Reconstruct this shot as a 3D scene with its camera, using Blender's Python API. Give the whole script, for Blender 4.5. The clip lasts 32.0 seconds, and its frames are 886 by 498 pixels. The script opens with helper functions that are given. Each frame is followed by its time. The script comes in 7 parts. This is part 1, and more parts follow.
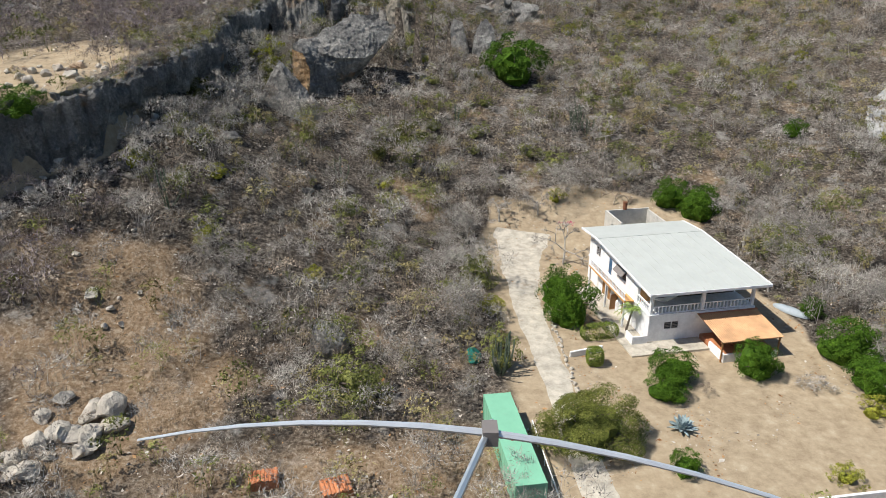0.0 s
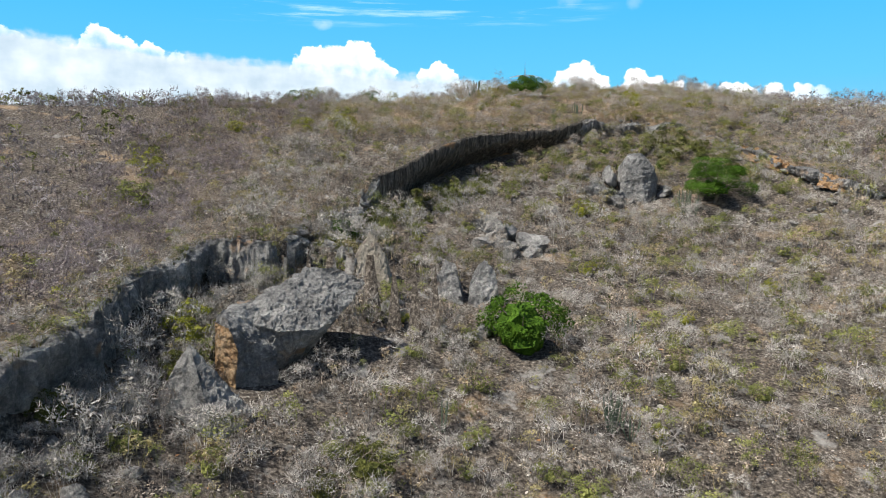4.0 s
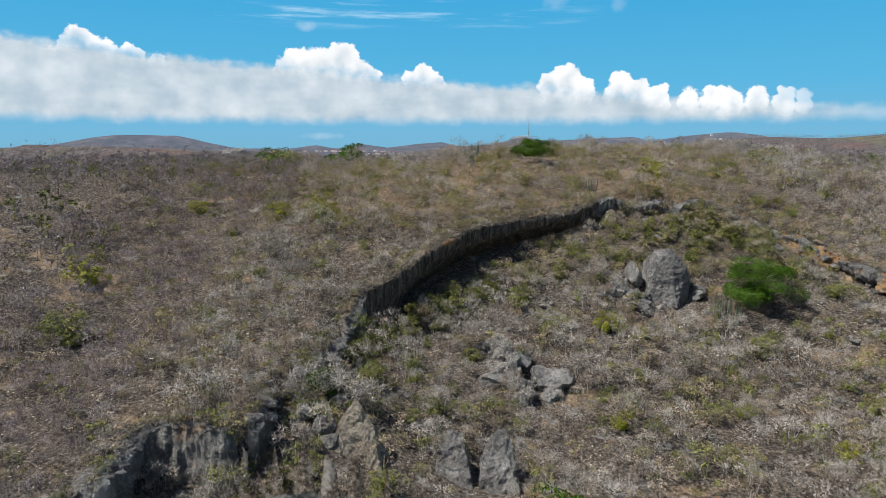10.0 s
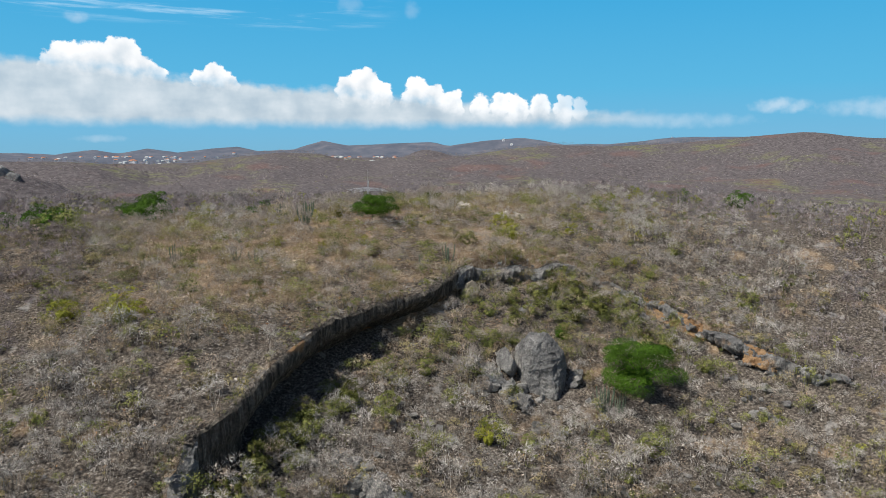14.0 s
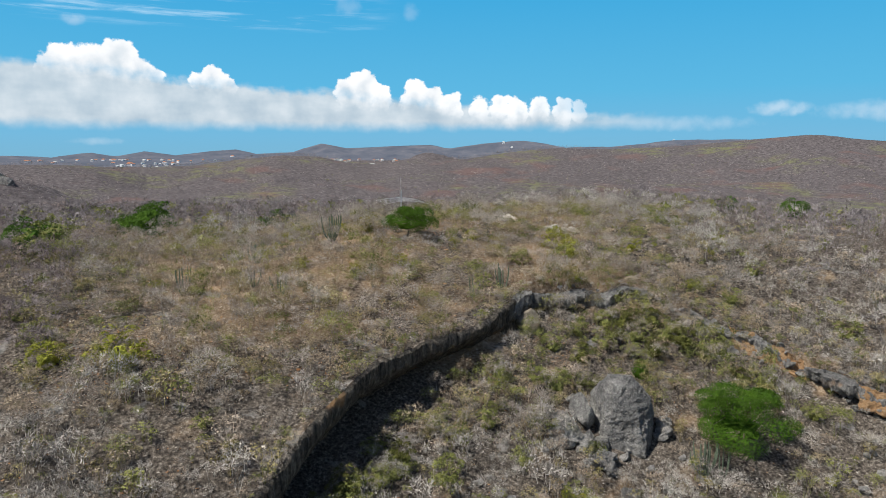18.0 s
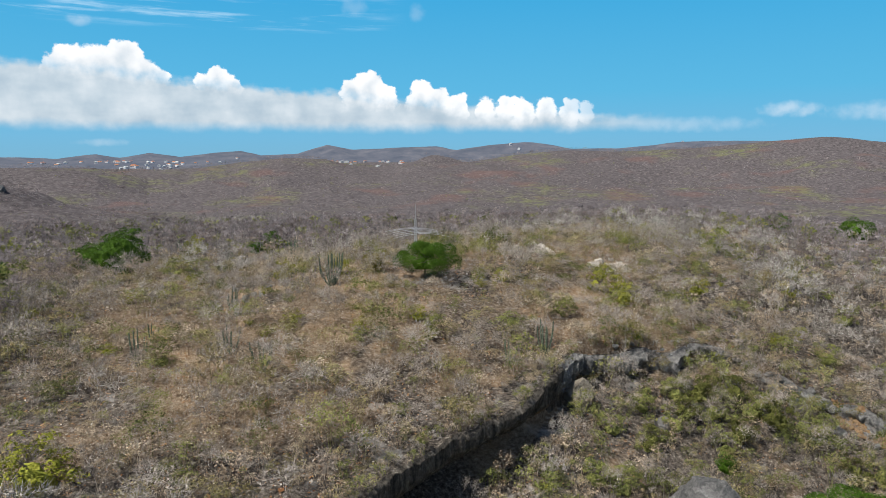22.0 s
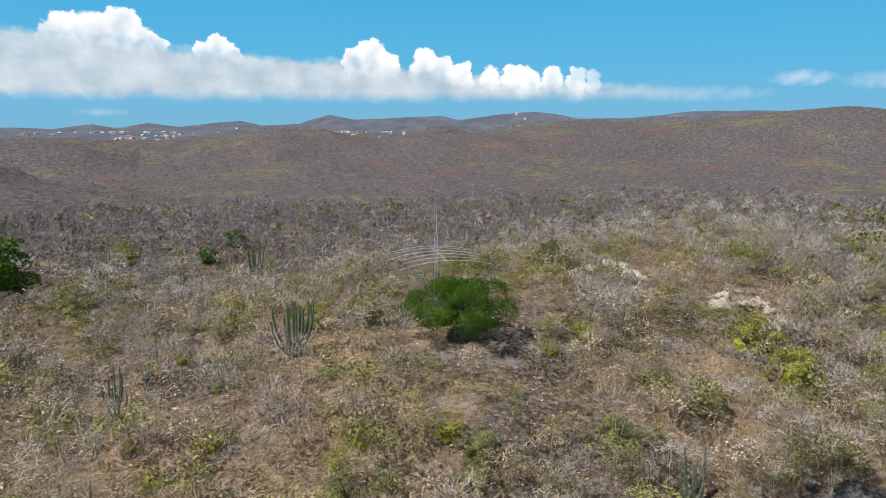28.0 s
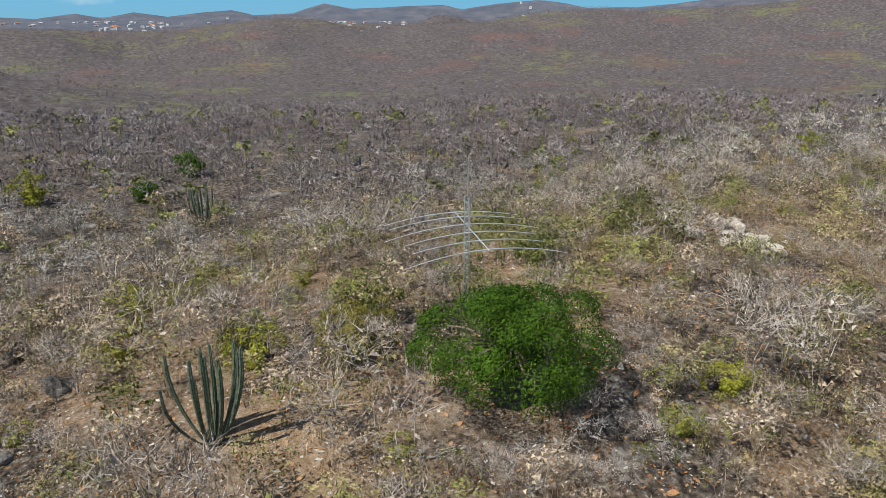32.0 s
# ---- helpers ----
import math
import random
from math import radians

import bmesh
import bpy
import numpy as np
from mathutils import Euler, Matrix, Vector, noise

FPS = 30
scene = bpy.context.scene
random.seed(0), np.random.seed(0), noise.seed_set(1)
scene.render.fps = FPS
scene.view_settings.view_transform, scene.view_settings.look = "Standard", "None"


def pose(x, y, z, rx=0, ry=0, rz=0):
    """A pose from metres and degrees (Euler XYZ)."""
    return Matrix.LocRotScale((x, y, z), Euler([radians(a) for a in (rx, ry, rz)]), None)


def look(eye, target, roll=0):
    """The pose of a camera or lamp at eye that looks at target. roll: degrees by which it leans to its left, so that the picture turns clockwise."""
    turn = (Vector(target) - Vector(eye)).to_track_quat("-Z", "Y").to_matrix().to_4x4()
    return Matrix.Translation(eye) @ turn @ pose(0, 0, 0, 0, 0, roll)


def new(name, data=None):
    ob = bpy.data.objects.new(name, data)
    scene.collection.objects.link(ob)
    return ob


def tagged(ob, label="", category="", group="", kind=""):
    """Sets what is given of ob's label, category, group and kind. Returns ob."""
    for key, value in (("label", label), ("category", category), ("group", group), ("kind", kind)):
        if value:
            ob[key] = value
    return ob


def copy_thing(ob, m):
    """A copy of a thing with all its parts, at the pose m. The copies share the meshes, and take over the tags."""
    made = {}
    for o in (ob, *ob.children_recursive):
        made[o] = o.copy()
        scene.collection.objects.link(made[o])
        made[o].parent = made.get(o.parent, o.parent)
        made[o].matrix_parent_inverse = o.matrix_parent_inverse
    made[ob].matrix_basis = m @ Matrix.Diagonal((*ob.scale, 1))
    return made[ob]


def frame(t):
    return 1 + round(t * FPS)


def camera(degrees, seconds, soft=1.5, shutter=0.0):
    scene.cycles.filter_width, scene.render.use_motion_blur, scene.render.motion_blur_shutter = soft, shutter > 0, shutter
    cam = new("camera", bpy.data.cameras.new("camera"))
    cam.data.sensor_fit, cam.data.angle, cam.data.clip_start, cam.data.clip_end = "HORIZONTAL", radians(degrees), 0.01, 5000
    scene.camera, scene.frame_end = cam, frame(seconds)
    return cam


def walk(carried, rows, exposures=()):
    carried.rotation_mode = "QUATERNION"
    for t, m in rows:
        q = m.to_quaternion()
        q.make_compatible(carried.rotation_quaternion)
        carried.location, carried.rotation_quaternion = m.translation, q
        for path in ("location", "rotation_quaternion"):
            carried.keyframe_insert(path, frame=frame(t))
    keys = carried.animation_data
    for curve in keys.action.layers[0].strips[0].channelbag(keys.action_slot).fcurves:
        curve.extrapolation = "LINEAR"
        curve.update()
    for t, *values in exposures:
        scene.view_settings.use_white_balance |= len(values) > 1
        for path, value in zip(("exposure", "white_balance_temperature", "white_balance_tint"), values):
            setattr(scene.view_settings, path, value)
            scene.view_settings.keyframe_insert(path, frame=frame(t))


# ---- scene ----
# ---------------------------------------------------------------- camera and walk
def view(x, y, z, yaw, pitch):
    """A level camera: yaw clockwise from +y, pitch upwards, in degrees."""
    return pose(x, y, z, 90 + pitch, 0, -yaw)


cam = camera(64.14, 32.0, soft=0.6)
# seconds, x, y, z, yaw, pitch
ROWS = [
    (0, 0.00, 0.00, 40.00, 0.38, -22.45), (0.5, 0.29, 4.80, 40.21, 0.40, -22.27),
    (1, 0.70, 9.74, 40.26, 0.39, -17.84), (1.5, 1.09, 14.85, 40.14, 0.31, -12.79),
    (2, 1.51, 19.79, 39.98, 0.26, -8.19), (2.5, 1.90, 24.71, 40.41, 0.21, -8.14),
    (3, 2.26, 29.78, 41.90, 0.11, -8.09), (3.5, 2.63, 34.60, 44.02, 0.04, -8.05),
    (4, 2.98, 38.94, 46.33, 0.03, -8.02), (4.5, 3.09, 42.67, 48.63, 0.10, -7.99),
    (5, 3.16, 45.84, 50.86, 0.18, -7.97), (5.5, 3.19, 48.52, 53.07, 0.27, -7.96),
    (6, 3.22, 50.78, 55.30, 0.35, -7.96), (6.5, 3.25, 52.71, 57.58, 0.44, -7.98),
    (7, 3.31, 54.37, 59.96, 0.53, -7.99), (7.5, 3.28, 55.95, 62.22, 0.63, -7.98),
    (8, 3.06, 57.71, 64.13, 0.73, -7.96), (8.5, 2.56, 59.41, 65.12, 0.81, -7.95),
    (9, 1.95, 61.25, 65.21, 0.89, -7.97), (9.5, 1.31, 63.30, 65.06, 1.04, -8.01),
    (10, 0.51, 65.76, 65.06, 1.27, -8.04), (10.5, -0.42, 68.64, 65.59, 1.44, -8.08),
    (11, -1.36, 71.94, 66.78, 1.54, -8.08), (11.5, -2.04, 75.51, 68.32, 1.62, -8.06),
    (12, -2.76, 79.28, 70.39, 1.71, -8.06), (12.5, -3.39, 82.98, 72.78, 1.81, -8.07),
    (13, -3.98, 86.25, 75.16, 1.85, -8.01), (13.2, -4.19, 87.30, 75.85, 4.30, -7.98),
    (13.35, -4.35, 88.09, 76.37, 8.60, -7.95), (13.5, -4.50, 88.87, 76.88, 13.35, -7.93),
    (13.65, -4.80, 89.65, 77.12, 16.00, -7.92), (14, -5.50, 91.48, 77.68, 17.30, -7.90),
    (14.5, -6.72, 94.11, 77.85, 17.55, -7.90), (15, -7.89, 96.81, 77.67, 17.55, -7.90),
    (15.5, -8.75, 99.60, 77.42, 17.50, -7.87), (16, -9.04, 102.54, 77.40, 17.44, -7.81),
    (16.5, -9.06, 105.78, 77.65, 17.46, -7.77), (17, -8.88, 108.91, 77.86, 17.49, -7.73),
    (17.5, -8.68, 111.97, 77.92, 17.51, -7.69), (18, -8.36, 115.08, 78.16, 17.50, -7.69),
    (18.5, -8.01, 118.38, 78.76, 17.43, -7.70), (19, -7.54, 121.71, 79.76, 17.26, -7.66),
    (19.5, -6.94, 124.96, 80.63, 17.12, -7.62), (20, -6.34, 128.11, 81.04, 17.09, -7.61),
    (20.5, -5.70, 131.42, 81.25, 17.11, -7.64), (21, -4.91, 134.72, 81.50, 17.10, -7.65),
    (21.5, -4.04, 138.00, 81.68, 17.08, -7.65), (22, -3.35, 141.27, 81.81, 17.05, -7.64),
    (22.5, -2.78, 144.61, 81.87, 16.90, -7.62), (23, -2.06, 148.09, 81.87, 16.70, -7.59),
    (23.5, -1.29, 151.84, 81.91, 16.62, -7.57), (24, -0.41, 155.78, 81.92, 16.63, -7.57),
    (24.5, 0.51, 159.83, 81.91, 16.66, -7.98), (25, 1.41, 163.83, 81.97, 16.69, -8.52),
    (25.5, 2.31, 167.82, 82.06, 16.70, -9.08), (26, 3.22, 171.83, 82.16, 16.71, -9.55),
    (26.5, 4.17, 175.92, 82.21, 16.71, -9.83), (27, 5.16, 180.13, 82.18, 16.72, -9.81),
    (27.5, 6.15, 184.35, 82.13, 16.72, -9.82), (28, 7.24, 188.63, 82.12, 16.78, -10.01),
    (28.5, 8.52, 192.98, 81.96, 16.73, -10.75), (29, 9.68, 197.25, 81.91, 16.72, -11.67),
    (29.5, 10.68, 201.31, 81.90, 16.69, -13.08), (30, 11.53, 205.12, 81.81, 16.68, -14.01),
    (30.5, 12.20, 208.78, 81.82, 16.68, -14.02), (31, 12.90, 212.46, 81.75, 16.65, -14.79),
    (31.5, 13.68, 216.30, 81.66, 16.67, -16.59), (32, 14.41, 220.00, 81.31, 16.73, -18.39),
]
walk(cam, [(r[0], view(*r[1:])) for r in ROWS], exposures=[(0, 0.34), (1, 0.55), (2, 0.66), (4.5, 0.70), (6.5, 0.24), (24, 0.28), (28, 0.26), (32, 0.26)])

# ---------------------------------------------------------------- sky and sun
SUN_FROM = Vector((-0.80, -0.17, 1.24)).normalized()
world = bpy.data.worlds.new("sky")
scene.world = world
world.use_nodes = True
wn = world.node_tree
wn.nodes.clear()
w_out = wn.nodes.new("ShaderNodeOutputWorld")
w_bg = wn.nodes.new("ShaderNodeBackground")
w_sky = wn.nodes.new("ShaderNodeTexSky")
w_sky.sky_type = "NISHITA"
w_sky.sun_disc = False
w_sky.sun_elevation = math.asin(SUN_FROM.z)
w_sky.sun_rotation = math.atan2(SUN_FROM.x, SUN_FROM.y)
w_sky.altitude = 60
w_sky.air_density, w_sky.dust_density, w_sky.ozone_density = 1.0, 0.6, 1.6
w_bg.inputs["Strength"].default_value = 0.075
wn.links.new(w_sky.outputs[0], w_bg.inputs["Color"])
wn.links.new(w_bg.outputs[0], w_out.inputs["Surface"])
sun_data = bpy.data.lights.new("sun", "SUN")
sun_data.energy, sun_data.angle, sun_data.color = 4.8, radians(0.53), (1.0, 0.95, 0.87)
sun = new("sun", sun_data)
sun.matrix_world = look(SUN_FROM * 100, (0, 0, 0))


# ---------------------------------------------------------------- materials
class Mat:
    """A principled material with a few node shorthands."""

    def __init__(self, name, rough=0.9, metal=0.0, spec=0.3):
        self.m = bpy.data.materials.new(name)
        self.m.use_nodes = True
        self.t = self.m.node_tree
        self.b = self.t.nodes["Principled BSDF"]
        self.b.inputs["Roughness"].default_value = rough
        self.b.inputs["Metallic"].default_value = metal
        self.b.inputs["Specular IOR Level"].default_value = spec
        self.pos = self.t.nodes.new("ShaderNodeNewGeometry").outputs["Position"]

    def node(self, kind, **put):
        n = self.t.nodes.new(kind)
        for k, v in put.items():
            n.inputs[k].default_value = v
        return n

    def link(self, a, b):
        self.t.links.new(a, b)

    def noise(self, scale, detail=4.0, rough=0.6, vec=None):
        n = self.node("ShaderNodeTexNoise", Scale=scale, Detail=detail, Roughness=rough)
        self.link(vec or self.pos, n.inputs["Vector"])
        return n.outputs["Fac"]

    def ramp(self, fac, *stops):
        n = self.t.nodes.new("ShaderNodeValToRGB")
        e = n.color_ramp.elements
        while len(e) < len(stops):
            e.new(0.5)
        for el, (p, c) in zip(e, stops):
            el.position, el.color = p, (*c, 1)
        self.link(fac, n.inputs["Fac"])
        return n.outputs["Color"]

    def mask(self, fac, lo, hi):
        n = self.t.nodes.new("ShaderNodeMapRange")
        n.interpolation_type = "SMOOTHSTEP"
        n.inputs["From Min"].default_value, n.inputs["From Max"].default_value = lo, hi
        self.link(fac, n.inputs["Value"])
        return n.outputs["Result"]

    def mix(self, fac, a, b):
        n = self.t.nodes.new("ShaderNodeMix")
        n.data_type = "RGBA"
        for sock, v in ((n.inputs["Factor"], fac), (n.inputs["A"], a), (n.inputs["B"], b)):
            if isinstance(v, (int, float)):
                sock.default_value = v
            elif isinstance(v, tuple):
                sock.default_value = (*v, 1)
            else:
                self.link(v, sock)
        return n.outputs["Result"]

    def math(self, op, a, b=0.0):
        n = self.t.nodes.new("ShaderNodeMath")
        n.operation = op
        for sock, v in zip(n.inputs, (a, b)):
            if isinstance(v, (int, float)):
                sock.default_value = v
            else:
                self.link(v, sock)
        return n.outputs[0]

    def attr(self, name):
        n = self.t.nodes.new("ShaderNodeAttribute")
        n.attribute_name = name
        return n.outputs["Fac"]

    def island(self):
        return self.pos.node.outputs["Random Per Island"]

    def toned(self, c, dark, light):
        """Shifts a colour by the tone that each shrub of a thicket carries; leaves other things as they are."""
        tone = self.attr("tone")
        here = self.math("GREATER_THAN", tone, 0.003)
        c = self.mix(self.math("MULTIPLY", here, self.math("MULTIPLY", self.mask(tone, 0.5, 0.05), 0.75)), c, dark)
        return self.mix(self.math("MULTIPLY", here, self.math("MULTIPLY", self.mask(tone, 0.5, 1.0), 0.6)), c, light)

    def color(self, c):
        if isinstance(c, tuple):
            self.b.inputs["Base Color"].default_value = (*c, 1)
        else:
            self.link(c, self.b.inputs["Base Color"])
        return self

    def bump(self, h, strength, distance):
        n = self.node("ShaderNodeBump", Strength=strength, Distance=distance)
        self.link(h, n.inputs["Height"])
        self.link(n.outputs[0], self.b.inputs["Normal"])
        return self


def ground_material():
    k = Mat("dry_ground", 1.0, spec=0.0)
    grain = k.noise(2.2, 6, 0.7)
    patch = k.noise(0.10, 4, 0.6)
    fleck = k.noise(9.0, 3, 0.7)
    litter = k.ramp(grain, (0.37, (0.035, 0.030, 0.026)), (0.48, (0.090, 0.077, 0.065)), (0.57, (0.165, 0.142, 0.118)), (0.69, (0.36, 0.325, 0.28)))
    soil = k.ramp(grain, (0.3, (0.17, 0.115, 0.07)), (0.5, (0.31, 0.22, 0.14)), (0.72, (0.48, 0.40, 0.30)))
    c = k.mix(k.math("MULTIPLY", k.mask(patch, 0.56, 0.70), 0.75), litter, soil)
    rock = k.ramp(k.noise(0.9, 6, 0.75), (0.35, (0.13, 0.125, 0.12)), (0.6, (0.36, 0.345, 0.32)))
    c = k.mix(k.math("MULTIPLY", k.mask(k.noise(0.23, 5, 0.65), 0.58, 0.66), 0.75), c, rock)
    yard = k.ramp(k.noise(0.8, 6, 0.7), (0.3, (0.25, 0.195, 0.132)), (0.55, (0.36, 0.29, 0.20)), (0.75, (0.45, 0.385, 0.285)))
    c = k.mix(k.mask(k.attr("soil"), 0.2, 0.8), c, soil)
    c = k.mix(k.mask(k.attr("bare"), 0.25, 0.7), c, yard)
    # far slopes: closed scrub seen from afar
    canopy = k.ramp(k.noise(0.2, 6, 0.7), (0.32, (0.052, 0.046, 0.048)), (0.47, (0.092, 0.081, 0.083)), (0.58, (0.135, 0.120, 0.120)), (0.72, (0.20, 0.18, 0.176)))
    green = k.math("MULTIPLY", k.mask(k.noise(0.007, 4, 0.6), 0.50, 0.66), k.mask(k.noise(0.05, 5, 0.7), 0.42, 0.62))
    canopy = k.mix(k.math("MULTIPLY", green, 0.7), canopy, (0.17, 0.18, 0.075))
    red = k.mask(k.noise(0.012, 3, 0.5), 0.56, 0.7)
    canopy = k.mix(k.math("MULTIPLY", red, 0.4), canopy, (0.17, 0.095, 0.08))
    c = k.mix(k.mask(k.attr("far"), 0.0, 1.0), c, canopy)
    k.color(c)
    h = k.math("MULTIPLY", k.math("ADD", grain, k.math("MULTIPLY", fleck, 0.4)), k.math("SUBTRACT", 1.0, k.math("MULTIPLY", k.mask(k.attr("bare"), 0.2, 0.8), 0.8)))
    k.bump(k.math("ADD", h, k.math("MULTIPLY", k.noise(0.16, 8, 0.78), k.math("MULTIPLY", k.attr("far"), 0.25))), 0.9, 0.35)
    return k.m


def rock_material(name, lo, mid, hi, stain=0.5, relief=0.5):
    k = Mat(name, 0.95, spec=0.05)
    big = k.noise(0.22, 6, 0.65)
    fine = k.noise(2.6, 8, 0.75)
    c = k.ramp(k.math("ADD", k.math("MULTIPLY", big, 0.55), k.math("MULTIPLY", fine, 0.45)), (0.33, lo), (0.5, mid), (0.68, hi))
    # dark run-down streaks, stretched along z
    mp = k.node("ShaderNodeMapping", Scale=(1.1, 1.1, 0.10))
    k.link(k.pos, mp.inputs["Vector"])
    streak = k.noise(0.9, 4, 0.6, mp.outputs[0])
    c = k.mix(k.math("MULTIPLY", k.mask(streak, 0.5, 0.66), stain), c, (0.075, 0.075, 0.078))
    ochre = k.mask(k.noise(0.16, 3, 0.5), 0.64, 0.72)
    c = k.mix(k.math("MULTIPLY", ochre, 0.6), c, (0.40, 0.24, 0.12))
    k.color(c)
    k.bump(k.math("ADD", k.math("MULTIPLY", k.noise(0.8, 6, 0.7), 2.0), k.math("ADD", fine, k.math("MULTIPLY", k.noise(9, 4, 0.7), 0.3))), 1.0, relief)
    return k.m


def twig_material(name, *cols, speck=1.0):
    k = Mat(name, 0.95, spec=0.03)
    c = k.ramp(k.noise(0.33, 5, 0.75), *[(0.28 + 0.44 * i / (len(cols) - 1), c) for i, c in enumerate(cols)])
    # fine speckle darkens the colour to stand for shaded gaps between twigs
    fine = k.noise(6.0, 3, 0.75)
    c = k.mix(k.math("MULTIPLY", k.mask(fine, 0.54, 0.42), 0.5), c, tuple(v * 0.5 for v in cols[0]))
    c = k.toned(c, tuple(v * 0.5 for v in cols[0]), tuple(min(0.8, v * 1.15) for v in cols[-1]))
    c = k.mix(k.math("MULTIPLY", k.mask(k.island(), 0.5, 0.0), 0.75 * speck), c, tuple(v * 0.55 for v in cols[0]))
    k.color(k.mix(k.math("MULTIPLY", k.mask(k.island(), 0.3, 1.0), 0.5 * speck), c, tuple(min(0.8, v * 1.1) for v in cols[-1])))
    return k.m


def leaf_material(name, lo, mid, hi, scale=1.4):
    k = Mat(name, 0.7, spec=0.08)
    fine = k.noise(9.0, 3, 0.75)
    c = k.ramp(k.noise(scale, 4, 0.75), (0.3, lo), (0.5, mid), (0.7, hi))
    c = k.toned(c, tuple(v * 0.7 for v in lo), tuple(min(0.8, v * 1.1) for v in hi))
    c = k.mix(k.math("MULTIPLY", k.mask(k.island(), 0.5, 1.0), 0.3), c, tuple(min(0.8, v * 1.2) for v in hi))
    # dark flecks painted in as the shade between leaves
    k.color(k.mix(k.math("MULTIPLY", k.mask(fine, 0.52, 0.40), 0.6), c, tuple(v * 0.4 for v in lo)))
    k.b.inputs["Transmission Weight"].default_value = 0.0
    return k.m


def plain(name, c, rough=0.6, metal=0.0, spread=0.12, scale=1.5, spec=0.4, dirt=None):
    k = Mat(name, rough, metal, spec)
    lo = tuple(v * (1 - spread) for v in c)
    hi = tuple(min(1, v * (1 + spread)) for v in c)
    col = k.ramp(k.noise(scale, 6, 0.7), (0.3, lo), (0.7, hi))
    if dirt:
        col = k.mix(k.math("MULTIPLY", k.mask(k.noise(0.7, 5, 0.7), 0.55, 0.75), 0.6), col, dirt)
    k.color(col)
    k.bump(k.noise(scale * 14, 3), 0.15, 0.02)
    return k.m


def hazed_hill_material():
    """Hills so far off that they are a plain backdrop, blue-grey haze painted in as colour and glow."""
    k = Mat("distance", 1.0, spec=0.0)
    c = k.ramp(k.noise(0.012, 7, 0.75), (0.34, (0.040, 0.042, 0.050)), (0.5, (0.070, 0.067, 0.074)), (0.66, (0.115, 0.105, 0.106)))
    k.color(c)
    # faint bluish emission stands for haze in the air before the hills
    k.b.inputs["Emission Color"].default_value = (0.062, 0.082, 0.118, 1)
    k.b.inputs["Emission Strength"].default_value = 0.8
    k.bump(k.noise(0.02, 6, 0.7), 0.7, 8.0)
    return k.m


M_HAZED_HILLS = hazed_hill_material()
M_GROUND = ground_material()
M_ROCK = rock_material("limestone", (0.065, 0.065, 0.066), (0.21, 0.207, 0.20), (0.50, 0.485, 0.455))
def cliff_material():
    k = Mat("cliff_face", 0.95, spec=0.04)
    mp = k.node("ShaderNodeMapping", Scale=(1.0, 1.0, 0.10))
    k.link(k.pos, mp.inputs["Vector"])
    run = k.noise(1.5, 6, 0.7, mp.outputs[0])
    fine = k.noise(2.4, 7, 0.75)
    # limestone taken darker to hold the overhang's shade; the vertical streaks are stains
    c = k.ramp(k.math("ADD", k.math("MULTIPLY", run, 0.6), k.math("MULTIPLY", fine, 0.4)), (0.36, (0.022, 0.020, 0.019)), (0.47, (0.085, 0.075, 0.064)), (0.56, (0.17, 0.15, 0.125)), (0.68, (0.42, 0.39, 0.34)))
    c = k.mix(k.math("MULTIPLY", k.mask(k.noise(0.13, 3, 0.5), 0.62, 0.70), 0.6), c, (0.36, 0.21, 0.10))
    k.color(c)
    k.bump(k.math("ADD", k.math("MULTIPLY", run, 1.3), fine), 1.0, 0.5)
    return k.m


M_CLIFF = cliff_material()
M_KARST = rock_material("karst_limestone", (0.07, 0.07, 0.074), (0.26, 0.258, 0.255), (0.60, 0.585, 0.555), 0.45, 0.7)
M_ROCK_GREAT = rock_material("limestone_great", (0.070, 0.070, 0.070), (0.265, 0.258, 0.245), (0.60, 0.58, 0.54), 0.5, 0.5)
M_ROCK_WARM = rock_material("limestone_warm", (0.17, 0.15, 0.125), (0.36, 0.32, 0.26), (0.53, 0.47, 0.39), 0.25)
M_ROCK_PALE = rock_material("limestone_pale", (0.332, 0.300, 0.254), (0.509, 0.467, 0.404), (0.686, 0.627, 0.544), 0.05, 0.15)
M_ROCK_OCHRE = rock_material("limestone_ochre", (0.212, 0.123, 0.066), (0.391, 0.247, 0.132), (0.468, 0.361, 0.242), 0.15)
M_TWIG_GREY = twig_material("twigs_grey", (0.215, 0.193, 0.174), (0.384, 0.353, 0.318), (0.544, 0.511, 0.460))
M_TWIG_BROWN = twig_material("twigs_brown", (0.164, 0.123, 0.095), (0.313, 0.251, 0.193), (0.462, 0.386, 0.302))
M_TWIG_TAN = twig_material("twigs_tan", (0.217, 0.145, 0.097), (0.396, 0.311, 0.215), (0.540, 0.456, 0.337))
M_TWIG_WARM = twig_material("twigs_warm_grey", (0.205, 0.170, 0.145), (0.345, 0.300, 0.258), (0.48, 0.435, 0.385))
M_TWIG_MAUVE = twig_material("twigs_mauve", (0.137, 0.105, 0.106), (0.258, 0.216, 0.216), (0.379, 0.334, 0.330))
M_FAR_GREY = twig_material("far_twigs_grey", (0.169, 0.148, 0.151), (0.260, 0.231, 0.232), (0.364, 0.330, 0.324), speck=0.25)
# far brown shifted towards blue-grey, a touch of haze put in the colour
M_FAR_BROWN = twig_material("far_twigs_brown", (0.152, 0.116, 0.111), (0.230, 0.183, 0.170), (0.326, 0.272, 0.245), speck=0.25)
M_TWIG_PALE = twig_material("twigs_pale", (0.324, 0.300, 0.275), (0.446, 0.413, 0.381))
